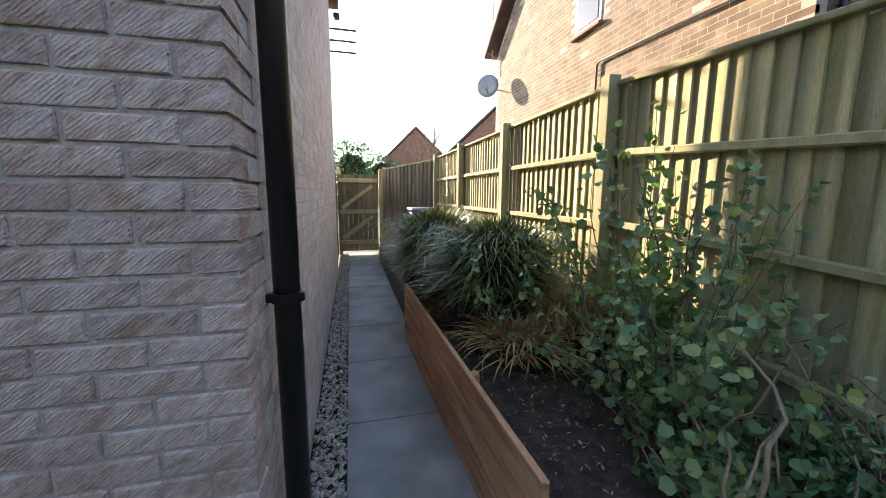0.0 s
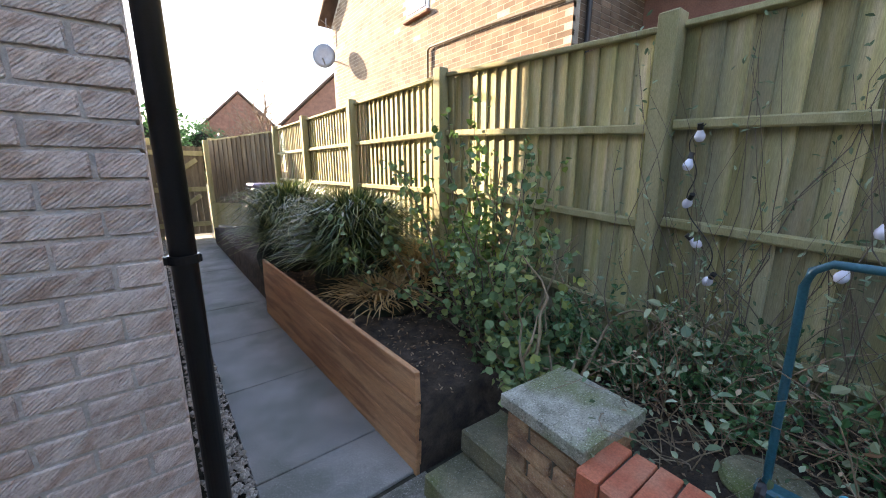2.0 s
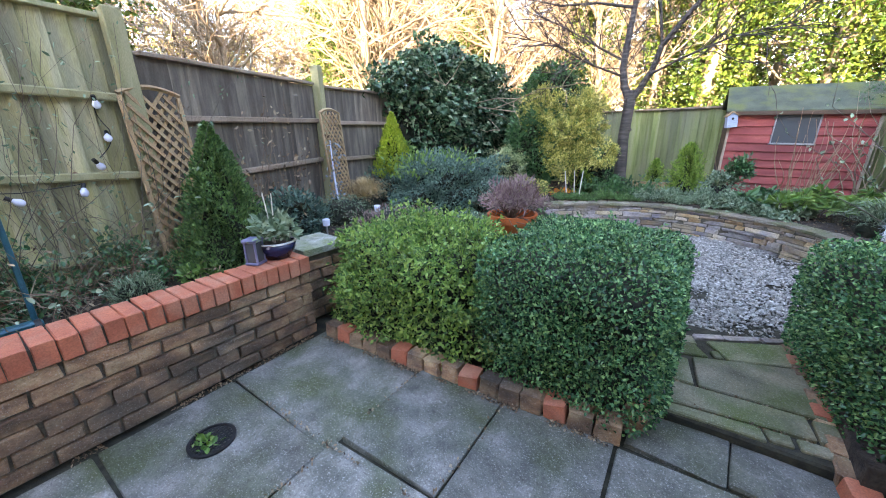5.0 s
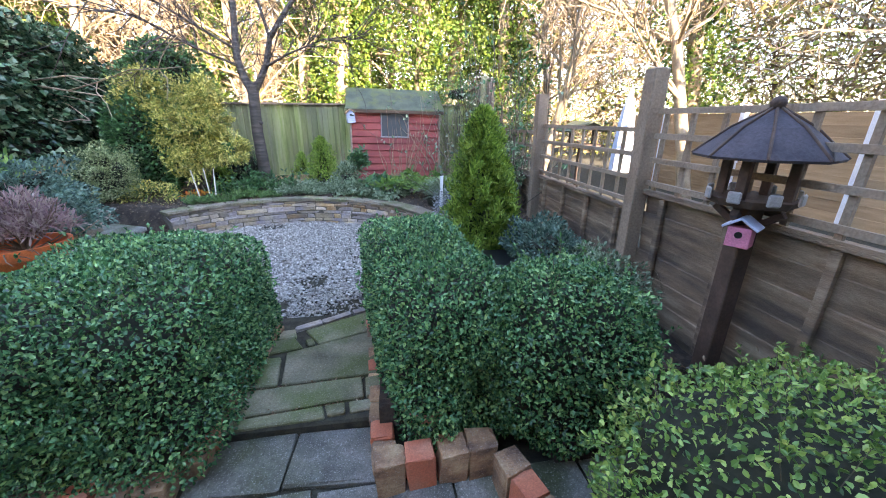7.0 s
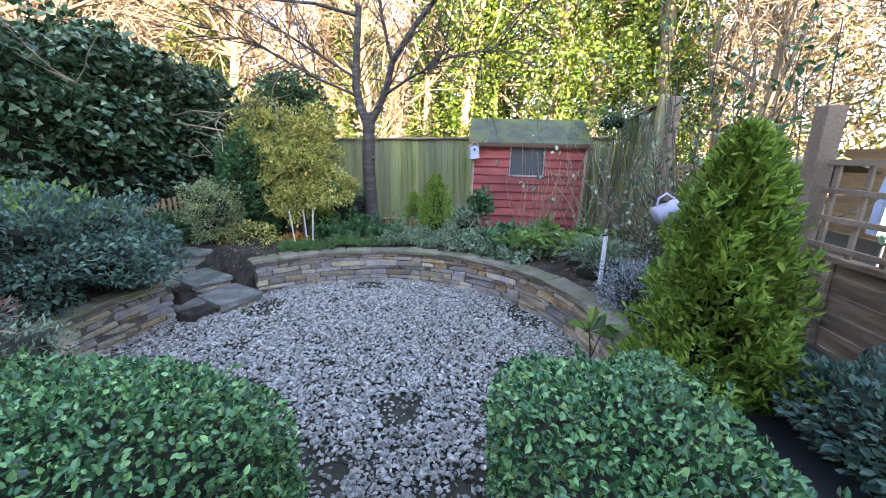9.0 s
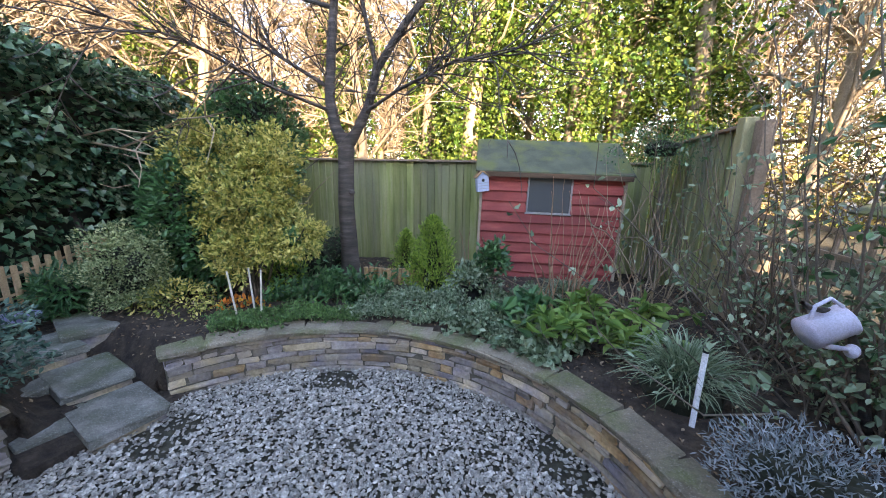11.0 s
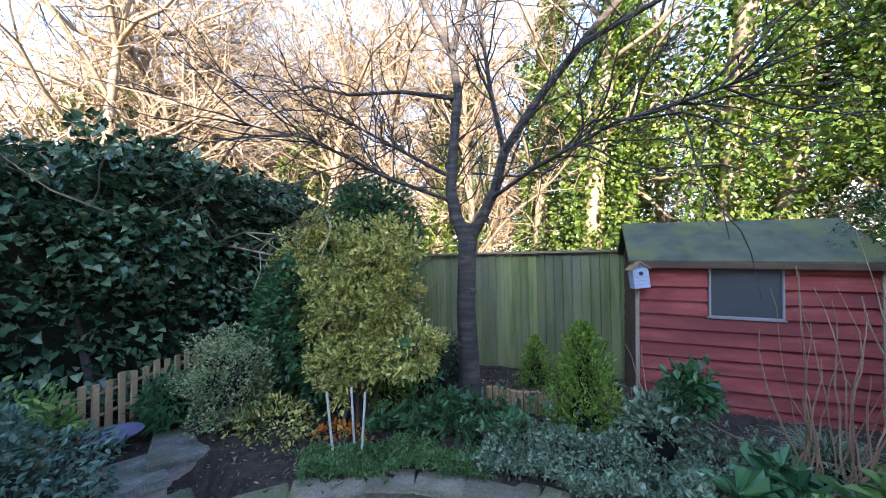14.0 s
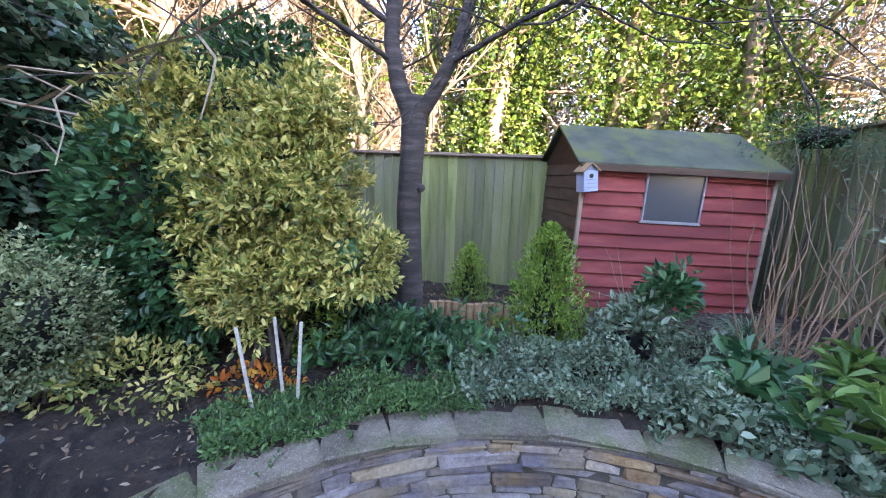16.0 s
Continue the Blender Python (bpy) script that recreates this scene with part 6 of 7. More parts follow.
bush("lime_shrub", (0.85, -6.0, 0.5), (0.16, 0.16, 0.2), 1400, L_THUJA, 0.04, 0.015, "yellow-green feathery low shrub", seed=52)


def cover(name, a0, a1, r0, r1, n, leaf, L, W, label, z=0.36, h=0.14):
    """Low plants spilling along the back of the curved wall."""
    g = thing(name, label, "ground cover")
    a, r = rng.uniform(min(a0, a1), max(a0, a1), n), rng.uniform(r0, r1, n)
    x, y = C_X + r * np.cos(np.radians(a)), C_Y + r * np.sin(np.radians(a))
    lump = np.array([noise.noise(Vector((p * 4.5, q * 4.5, 1.0))) for p, q in zip(x, y)])
    zz = z + h * np.clip(0.55 + lump * 1.2, 0.05, 1.3) * (0.4 + 0.6 * rng.random(n))
    put("foliage", leaves("foliage", np.stack([x, y, zz], 1), rng.normal(0, 0.5, (n, 3)), L, W, leaf, up=0.9), g)
    runners, tips = [], []
    for _ in range(70):
        b, q = radians(rng.uniform(min(a0, a1), max(a0, a1))), rng.uniform(r0, r1)
        line = wander((C_X + q * math.cos(b), C_Y + q * math.sin(b), z), rng.normal(0, 0.6, 3) + [0, 0, 0.9], h * rng.uniform(0.7, 1.7), 4, 0.5)
        runners.append((line, np.linspace(0.0025, 0.001, 5)))
        tips.append(line[2:])
    put("runner_haze", tube_mesh("runner_haze", runners, M_TWIG, 3), g)["kind"] = "stuff"
    p, w = whorls(np.concatenate(tips), np.tile([0, 0, 0.5], (210, 1)), 5)
    put("shoot_foliage", leaves("shoot_foliage", p, w, L, W, leaf, up=0.7), g)["kind"] = "stuff"


cover("creeping_cover", -48, -82, 1.72, 2.05, 9000, L_SPRUCE, 0.024, 0.009, "dark green creeping cover along the wall", 0.35, 0.12)
cover("variegated_cover", -80, -122, 1.74, 2.35, 13000, L_GREY, 0.027, 0.015, "grey-green variegated ground cover behind the stone wall", 0.34, 0.2)
cover("silver_cover", -105, -132, 1.72, 2.15, 1500, L_GREY, 0.05, 0.034, "pale toothed leaves trailing to the wall cap", 0.34, 0.12)
cover("sage_cover", -95, -125, 2.35, 2.8, 2400, L_GREY, 0.036, 0.015, "grey-green sage shrubs near the shed", 0.32, 0.16)
cover("mixed_cover", -60, -85, 2.1, 2.6, 1800, L_DARK, 0.06, 0.025, "dark leafy perennials under the tree", 0.33, 0.24)


def rosette(c, n, L, W, leaf, label, r=0.1):
    g = thing("hellebore", label, "plant", group="broad-leaved perennials")
    p = np.array(c) + rng.normal(0, r, (n // 8, 3)) * [1, 1, 0.35]
    q, a = np.repeat(p, 8, axis=0), np.tile(np.arange(8) * math.pi / 4, n // 8) + np.repeat(rng.random(n // 8) * 6, 8)
    d = np.stack([np.cos(a), np.sin(a), rng.uniform(0.15, 0.6, len(a))], 1) * 3.0
    put("leaves", leaves("leaves", q, d, L, W, leaf, up=0.2, droop=0.8, shape=(0.42, 0.62, 0.78, 1.0)), g)
    for q in p:
        put("stalk", tube_mesh("stalk", [(np.array([(c[0], c[1], c[2] - 0.22), q]), [0.006, 0.004])], M_TWIG, 4), g)


for c in ((-1.55, -5.35, 0.52), (-1.8, -5.55, 0.55), (-1.9, -5.25, 0.5), (-2.15, -5.5, 0.55)):
    rosette(c, 104, 0.12, 0.038, L_FRESH, "hellebore with bright green fingered leaves")
for c in ((-1.3, -5.55, 0.48), (-1.4, -5.8, 0.48)):
    rosette(c, 60, 0.13, 0.055, L_DARK, "dark broad-leaved perennial near the shed")
rosette((-1.85, -3.8, 0.4), 22, 0.12, 0.055, L_FRESH, "broad fresh green leaf clump", 0.08)

roll = thing("log_roll", "brown half-log edging roll in the far bed", "edging", kind="structure")
for k in range(14):
    if "log" not in KEPT:
        KEPT["log"] = bpy.data.meshes.new("log")
        bm = lathe([(0, 0), (0.024, 0), (0.024, 0.16), (0, 0.162)], 10)
        bm.to_mesh(KEPT["log"])
        bm.free()
        KEPT["log"].materials.append(M_TRELLIS)
    put("log", KEPT["log"], roll).matrix_basis = pose(0.2 - 0.05 * k, -6.42 - 0.02 * math.sin(k), 0.36)

blackpot = thing("black_pot", "black plastic pot with a green shrub and a bare twig", "plant pot", at=(-0.93, -5.98, 0.36))
part("pot", lathe([(0, 0), (0.09, 0), (0.115, 0.19), (0.122, 0.19), (0.122, 0.21), (0.105, 0.21), (0.1, 0.17), (0, 0.16)], 24), M_BLACK, blackpot)
p, w = blob(650, (0, 0, 0.27), (0.17, 0.17, 0.12), 2, 0.3, 0.8, -0.5, seed=53)
put("foliage", leaves("foliage", p, w, 0.05, 0.022, L_GREY, up=0.7), blackpot)
p, w = blob(420, (-0.16, 0, 0.42), (0.12, 0.1, 0.14), 2, 0.3, 0.8, -0.8, seed=54)
put("foliage", leaves("foliage", p, w, 0.06, 0.03, L_DARK, up=0.5), blackpot)
put("twig", tube_mesh("twig", [(wander((0.03, 0, 0.18), (0.2, 0, 1), 0.5, 6, 0.2), np.linspace(0.005, 0.002, 7)) for _ in range(2)], M_RED_TWIG, 4), blackpot)

picket = thing("picket_fence", "low row of tan picket pales in front of the ivy", "fence")
for k in range(17):
    y = -4.62 - 0.076 * k
    block("pale", 0.014, 0.045, 0.36 + 0.02 * (k % 3 == 0), 0.006, M_TRELLIS, picket, pose(2.58, y, 0.31 + 0.011 * k, 0, 0, rng.normal(0, 3)), 0.002)
for z in (0.45, 0.6):
    block("rail", 0.012, 1.3, 0.02, 0.002, M_TRELLIS, picket, pose(2.592, -5.23, z + 0.07, -8.2, 0, 0))
dish_b = thing("bird_bath", "shallow blue dish on the ground by the pickets", "bird bath", at=(2.32, -4.92, 0.38))
part("bowl", lathe([(0, 0), (0.07, 0), (0.15, 0.04), (0.155, 0.05), (0.12, 0.04), (0, 0.02)], 24), M_LILAC, dish_b)
cpot = thing("clay_pot", "clay pot with a leafy green perennial", "plant pot", at=(2.2, -4.46, 0.35))
part("pot", lathe([(0, 0), (0.08, 0), (0.11, 0.16), (0.12, 0.16), (0.12, 0.2), (0.1, 0.2), (0, 0.15)], 22), M_CLAY, cpot)
p, w = blob(700, (0, 0, 0.3), (0.22, 0.22, 0.16), 2, 0.25, 0.8, -0.5, seed=55)
put("foliage", leaves("foliage", p, w, 0.055, 0.02, L_FRESH, up=0.7), cpot)
bush("fern", (2.35, -5.3, 0.5), (0.2, 0.2, 0.17), 900, L_DARK, 0.09, 0.02, "green ferny clump by the pickets", "plant", seed=56, inside=0.5)
bush("corner_shrub", (3.0, -4.15, 0.95), (0.25, 0.3, 0.3), 900, L_FRESH, 0.06, 0.03, "thin yellow-green shrub in front of the dark fence", seed=57, inside=0, base=0.4)

# ---- the side by the trellis fence ----
straggle("dogwood", [(-1.66, -5.98, 0.36)], 26, 1.1, M_RED_TWIG, "leafless red-stemmed dogwood in front of the shed", "shrub", 0.0075, lift=0.3, bend=0.3, way=(-0.35, 0, 1.2))
straggle("dogwood", [(-2.35, -6.1, 0.34)], 24, 1.5, M_PALE_TWIG, "leafless pale-stemmed shrub beside the fence", "shrub", 0.009, lift=0.15, bend=0.4)
straggle("honeysuckle", [(-2.75, -5.3, 0.33), (-2.8, -4.9, 0.33), (-2.85, -5.7, 0.33)], 60, 1.9, M_TWIG, "rambling honeysuckle with grey-green leaves over the fence", "climber", 0.006, L_GREY, 1000, 0.045, 0.025, 0.12, 0.55)
straggle("honeysuckle", [(-2.9, -5.6, 0.33), (-2.95, -6.4, 0.33)], 30, 2.2, M_TWIG, "rambling honeysuckle with grey-green leaves over the fence", "climber", 0.006, L_GREY, 260, 0.04, 0.022, 0.2, 0.5)
straggle("rambler", [(-2.9, -4.5, 0.3), (-2.95, -4.7, 0.3)], 26, 2.3, M_TWIG, "tall bare rambler stems by the trellis post", "climber", 0.009, L_DARK, 500, 0.06, 0.03, 0.3, 0.3, way=(-0.2, -0.3, 1.3))
bush("overhanging_shrub", (-2.75, -7.2, 1.75), (0.5, 0.55, 0.26), 2600, L_DARK, 0.028, 0.01, "wiry grey shrub hanging over the shed roof", seed=61, inside=0.3, base=0.2, depth=0.8)
bush("shade_foliage", (-2.85, -4.75, 0.75), (0.2, 0.4, 0.4), 900, L_GREY, 0.045, 0.028, "dull grey-green leaves under the rambler", seed=62, inside=0.0, base=0.3)
bush("silver_lavender", (-2.25, -4.2, 0.45), (0.28, 0.28, 0.2), 3600, L_SILVER, 0.03, 0.006, "silver-grey lavender bush behind the wall", "plant", seed=63, inside=0.6)
bush("trough_shrub", (-2.68, -3.0, 0.36), (0.28, 0.52, 0.22), 7500, L_BLUE, 0.032, 0.018, "blue-grey low shrub by the trellis fence", seed=64)
bush("trough_shrub", (-2.85, -2.5, 0.3), (0.26, 0.4, 0.24), 3400, L_GREY, 0.03, 0.016, "dull grey-green low shrub by the trellis fence", seed=65)
straggle("dead_stalks", [(-2.9, -2.2, 0.12), (-2.85, -2.7, 0.14)], 26, 0.6, M_PALE_TWIG, "dry pale stalks against the low panels", "undergrowth", 0.004)
trough = thing("trough", "long black planter trough with a brown timber edge", "planter", at=(-2.32, -2.85, 0.1))
part("trough", box(0.3, 0.8, 0.2, 0.01), M_BLACK, trough)
part("edge", box(0.03, 0.86, 0.1, 0.005, Matrix.Translation((0.17, 0, 0.1))), M_PLANK, trough)
flower = thing("white_ornament", "small pinkish-white star ornament in the shrub", "ornament", at=(-2.6, -2.98, 0.42))
bm = bmesh.new()
c0 = [bm.verts.new((0, 0, 0.09 + 0.02 * s)) for s in (-1, 1)]
rim = [bm.verts.new((0.01 * (k % 2), (0.055 if k % 2 == 0 else 0.022) * math.cos(k * math.pi / 5), 0.09 + (0.055 if k % 2 == 0 else 0.022) * math.sin(k * math.pi / 5))) for k in range(10)]
for k in range(10):
    bm.faces.new((c0[0], rim[k], rim[(k + 1) % 10]))
bmesh.ops.solidify(bm, geom=bm.faces[:], thickness=0.008)
part("star", bm, M_WHITE, flower)
part("pin", lathe([(0, -0.1), (0.004, -0.1), (0.004, 0.08), (0, 0.08)], 6), M_BLACK, flower)

can = thing("watering_can", "lilac-white enamel watering can hung on a branch, tipped", "watering can", at=(-2.4, -4.58, 0.9))
can.rotation_euler = (radians(-18), radians(-62), radians(25))
part("body", lathe([(0, 0), (0.068, 0), (0.062, 0.15), (0.066, 0.155), (0.058, 0.15), (0.06, 0.01), (0, 0.01)], 26), M_CAN, can, smooth=True)
put("spout", tube_mesh("spout", [(np.array([(-0.06, 0, 0.03), (-0.11, 0, 0.08), (-0.16, 0, 0.15)]), [0.016, 0.012, 0.01])], M_CAN, 10), can)
part("rose", moved(lathe([(0.01, 0), (0.03, 0.025), (0.03, 0.032), (0, 0.034)], 16), pose(-0.16, 0, 0.145, 0, -40, 0)), M_CAN, can)
put("handle", tube_mesh("handle", [(np.array([(0.06, 0, 0.02), (0.12, 0, 0.05), (0.13, 0, 0.11), (0.07, 0, 0.15)]), [0.008] * 4)], M_CAN, 8), can)
hook = thing("hanging_branch", "bent brown branch holding the watering can", "branch")
put("branch", tube_mesh("branch", [(np.array([(-2.9, -4.75, 0.3), (-2.75, -4.7, 0.7), (-2.55, -4.62, 0.98), (-2.38, -4.57, 1.02), (-2.3, -4.5, 1.06)]), [0.022, 0.02, 0.016, 0.012, 0.008])], M_BARK, 8), hook)
stake = thing("white_stake", "short white-topped flat timber stake", "stake")
stake.matrix_basis = pose(-2.1, -4.68, 0.3, 0, -4, 60)
part("stake", box(0.045, 0.025, 0.42, 0.004), M_WHITE, stake)
part("cap", box(0.047, 0.027, 0.025, 0.004, Matrix.Translation((0, 0, 0.42))), M_BLACK, stake)

table = thing("bird_table_house", "brown bird table with a faceted dark conical roof", "bird table", at=(-3.02, -1.74, 0.0))
part("post", box(0.08, 0.08, 1.02, 0.005), M_DARKWOOD, table)
part("foot", box(0.1, 0.1, 0.14, 0.005, pose(0, 0, 0.0, 0, 0, 5)), M_SLAB, table)
for k in range(2):
    part("stay", box(0.05, 0.6, 0.05, 0.004, pose(0.1, 0.15, 0.06, -18, 0, 90 * k + 30)), M_DARKWOOD, table)
part("tray", moved(lathe([(0, 1.01), (0.155, 1.01), (0.17, 1.04), (0.155, 1.04), (0, 1.025)], 8), pose(0, 0, 0)), M_DARKWOOD, table)
for k in range(8):
    a = radians(45 * k + 22)
    part("edge_pale", box(0.05, 0.012, 0.05, 0.006, pose(0.165 * math.cos(a), 0.165 * math.sin(a), 1.025, 0, 0, math.degrees(a) + 90)), M_GREYPLASTIC, table)
    if k % 2 == 0:
        part("upright", box(0.035, 0.035, 0.19, 0.003, pose(0.12 * math.cos(a), 0.12 * math.sin(a), 1.03, 0, 0, math.degrees(a))), M_DARKWOOD, table)
        part("bracket", box(0.03, 0.14, 0.03, 0.003, pose(0.08 * math.cos(a), 0.08 * math.sin(a), 0.93, 38, 0, math.degrees(a) - 90)), M_DARKWOOD, table)
bm = lathe([(0.245, 1.2), (0.25, 1.21), (0.13, 1.32), (0.02, 1.39), (0.0, 1.39)], 8)
part("roof", bm, M_BTROOF, table, "dark faceted canopy")
for k in range(8):
    a = radians(45 * k)
    put("roof_rib", tube_mesh("roof_rib", [(np.array([(0.25 * math.cos(a), 0.25 * math.sin(a), 1.21), (0.13 * math.cos(a), 0.13 * math.sin(a), 1.322), (0.02 * math.cos(a), 0.02 * math.sin(a), 1.392)]), [0.006] * 3)], M_DARKWOOD, 5), table)
bm = bmesh.new()
bmesh.ops.create_uvsphere(bm, u_segments=14, v_segments=10, radius=0.028, matrix=Matrix.Translation((0, 0, 1.41)))
part("finial", bm, M_DARKWOOD, table, smooth=True)
nb2 = thing("nest_box", "pink nest box with a pale roof on the bird table post", "bird box", at=(-2.95, -1.68, 0.84))
nb2.rotation_euler = (0, 0, radians(-60))
part("body", box(0.085, 0.075, 0.085, 0.003), M_PINK, nb2)
for s in (-1, 1):
    part("roof_board", box(0.075, 0.1, 0.01, 0.002, pose(0.028 * s, 0, 0.1, 0, 35 * s, 0)), M_PALEBLUE, nb2)
part("hole", moved(lathe([(0, 0), (0.014, 0), (0.014, 0.004), (0, 0.004)], 12), pose(0, 0.038, 0.055, -90, 0, 0)), M_BLACK, nb2)
terr = thing("terracotta_saucer", "broken terracotta pot rim in the hedge edging", "plant pot", at=(-1.6, -1.68, 0.14))
part("rim", lathe([(0.09, 0), (0.1, 0.05), (0.085, 0.05), (0.08, 0)], 20), M_CLAY, terr)


# ---- neighbouring houses ----
nh = thing("neighbour_house", "tan brick gable end of the neighbouring house", "house")
NX, NY0, NY1, NE, NR = 4.5, 2.85, 10.0, 5.05, 8.1
bm = bmesh.new()
prof = [(NY0, -0.1), (NY1, -0.1), (NY1, NE), ((NY0 + NY1) / 2, NR), (NY0, NE)]
f = bm.faces.new([bm.verts.new((NX + 0.02, y, z)) for y, z in prof])
ext = bmesh.ops.extrude_face_region(bm, geom=[f])
bmesh.ops.translate(bm, vec=(6, 0, 0), verts=[v for v in ext["geom"] if isinstance(v, bmesh.types.BMVert)])
bmesh.ops.recalc_face_normals(bm, faces=bm.faces)
part("wall", bm, M_MORTAR_TAN, nh)
items = []
wy0, wy1, wz = 5.72, 6.42, 4.16
for row in range(105):
    z = 0.5 + row * 0.075
    y = NY0 + (0.1125 if row % 2 else 0)
    while y < NY1 - 0.2:
        top = NE + (NR - NE) * (1 - abs(y + 0.1 - (NY0 + NY1) / 2) / ((NY1 - NY0) / 2))
        if z < top - 0.1 and not (wy0 - 0.25 < y < wy1 and wz - 0.06 < z < wz + 1.15):
            items.append(((NX + 0.0443 + rng.normal(0, 0.0003), y + 0.1075, z), (0.05, 0.215, 0.065)))
        y += 0.225
for row in range(55):
    z = 0.5 + row * 0.075
    x = NX + 0.16
    while x < NX + 5:
        items.append(((x + 0.1, NY0 + 0.021, z), (0.215, 0.05, 0.065)))
        x += 0.225
v, f = box_rows(items)
rows = put("brickwork", raw("brickwork", v, f, M_NEIGHBOUR), nh)
rows["kind"] = "stuff"
for s, ya, yb in ((1, NY1 + 0.25, (NY0 + NY1) / 2), (-1, NY0 - 0.25, (NY0 + NY1) / 2)):
    sl = math.hypot(ya - yb, NR - NE)
    an = math.degrees(math.atan2(NR - NE, abs(ya - yb)))
    part("roof_slope", box(6.5, sl, 0.12, 0.02, pose(NX + 3, (ya + yb) / 2, (NR + NE) / 2 + 0.02, -an * s, 0, 0)), M_TILE, nh, "brown tiles")
nwin = part("window", box(0.06, wy1 - wy0, 1.1, 0.01, Matrix.Translation((NX + 0.03, (wy0 + wy1) / 2, wz))), M_WHITE, nh, "white plastic window")
part("pane", box(0.02, wy1 - wy0 - 0.14, 0.96, 0, Matrix.Translation((NX - 0.003, (wy0 + wy1) / 2, wz + 0.07))), M_GLASS, nwin)
part("sill", box(0.1, wy1 - wy0 + 0.08, 0.06, 0.01, Matrix.Translation((NX - 0.01, (wy0 + wy1) / 2, wz - 0.06))), M_NEIGHBOUR_RED, nh)
put("conduit", tube_mesh("conduit", [(np.array([(NX - 0.02, 5.72, 2.4), (NX - 0.02, 5.72, 3.5), (NX - 0.02, 5.66, 3.54), (NX - 0.02, 4.3, 3.5), (NX - 0.02, 2.95, 3.42)]), [0.02] * 5)], M_TWIG, 8), nh, "thin brown conduit")
put("downpipe", tube_mesh("downpipe", [(np.array([(NX + 0.25, NY0 - 0.06, 0.0), (NX + 0.25, NY0 - 0.06, 5.0)]), [0.035] * 2)], M_BLACK, 10), nh)
ext2 = thing("neighbour_extension", "lower red-brown brick wing with a tiled roof", "house")
part("wall", box(4, 1.9, 4.4, 0, Matrix.Translation((8.2, 1.9, -0.1))), M_NEIGHBOUR_RED, ext2)
part("roof", box(4.8, 2.4, 0.14, 0.02, pose(8.1, 1.8, 4.9, 0, -24, 0)), M_TILE, ext2)
part("fascia", box(0.04, 2.4, 0.18, 0.01, Matrix.Translation((5.95, 1.8, 3.9))), M_DARKWOOD, ext2)
sat = thing("satellite_dish", "grey satellite dish on a wall bracket", "satellite dish", at=(4.18, 9.7, 4.22))
bm = lathe([(0.0, 0.0), (0.15, 0.02), (0.27, 0.075), (0.28, 0.08), (0.15, 0.03), (0, 0.01)], 28)
part("reflector", moved(bm, pose(0, 0, 0, 90, 0, -35)), M_DISHGREY, sat, smooth=True)
put("arm", tube_mesh("arm", [(np.array([(0.35, 0.05, -0.05), (0.1, 0.02, -0.05), (0, 0, 0)]), [0.015] * 3)], M_GREYPLASTIC, 8), sat)
put("feed", tube_mesh("feed", [(np.array([(0, 0, -0.2), (-0.15, -0.25, -0.12)]), [0.012, 0.02])], M_GREYPLASTIC, 8), sat)
aer = thing("tv_aerial", "grey television aerial on a pole at the gable", "aerial", at=(4.4, 10.05, 4.6))
put("pole", tube_mesh("pole", [(np.array([(0, 0, 0), (0, 0, 1.9)]), [0.015] * 2)], M_GREYPLASTIC, 6), aer)
for z in (0.5, 0.9, 1.4, 1.5, 1.6, 1.75):
    put("rod", tube_mesh("rod", [(np.array([(-0.22, -0.2, z), (0.22, 0.2, z)]), [0.008] * 2)], M_GREYPLASTIC, 5), aer)


def far_house(x, y, w, d, eave, ridge, turn, label):
    h = thing("far_house", label, "house", group="houses beyond the gate")
    bm = bmesh.new()
    prof = [(-w / 2, 0), (w / 2, 0), (w / 2, eave), (0, ridge), (-w / 2, eave)]
    f = bm.faces.new([bm.verts.new((px, 0, pz)) for px, pz in prof])
    e = bmesh.ops.extrude_face_region(bm, geom=[f])
    bmesh.ops.translate(bm, vec=(0, d, 0), verts=[v for v in e["geom"] if isinstance(v, bmesh.types.BMVert)])
    bmesh.ops.recalc_face_normals(bm, faces=bm.faces)
    part("wall", bm, M_NEIGHBOUR_RED, h)
    an = math.degrees(math.atan2(ridge - eave, w / 2))
    sl = math.hypot(w / 2, ridge - eave) + 0.4
    for s in (-1, 1):
        part("roof_slope", box(sl, d + 0.5, 0.14, 0.02, pose(s * (w / 4 + 0.08), d / 2, (eave + ridge) / 2 + 0.02, 0, an * s, 0)), M_TILE, h)
    part("chimney", box(0.6, 0.6, 1.2, 0.02, Matrix.Translation((0, d * 0.6, ridge - 0.4))), M_NEIGHBOUR_RED, h)
    win = part("window", box(0.9, 0.06, 1.1, 0.01, Matrix.Translation((-w / 4, -0.03, eave - 1.6))), M_WHITE, h)
    part("pane", box(0.75, 0.03, 0.95, 0, Matrix.Translation((-w / 4, -0.06, eave - 1.53))), M_GLASS, win)
    h.matrix_basis = pose(x, y, -0.06, 0, 0, turn)


far_house(7.6, 40, 6.5, 9, 5.2, 8.4, -8, "red-brick house with a tiled gable beyond the gate")
far_house(12.5, 29, 8.5, 9, 5.0, 8.6, -35, "red-brick house with a tiled gable beyond the fence")


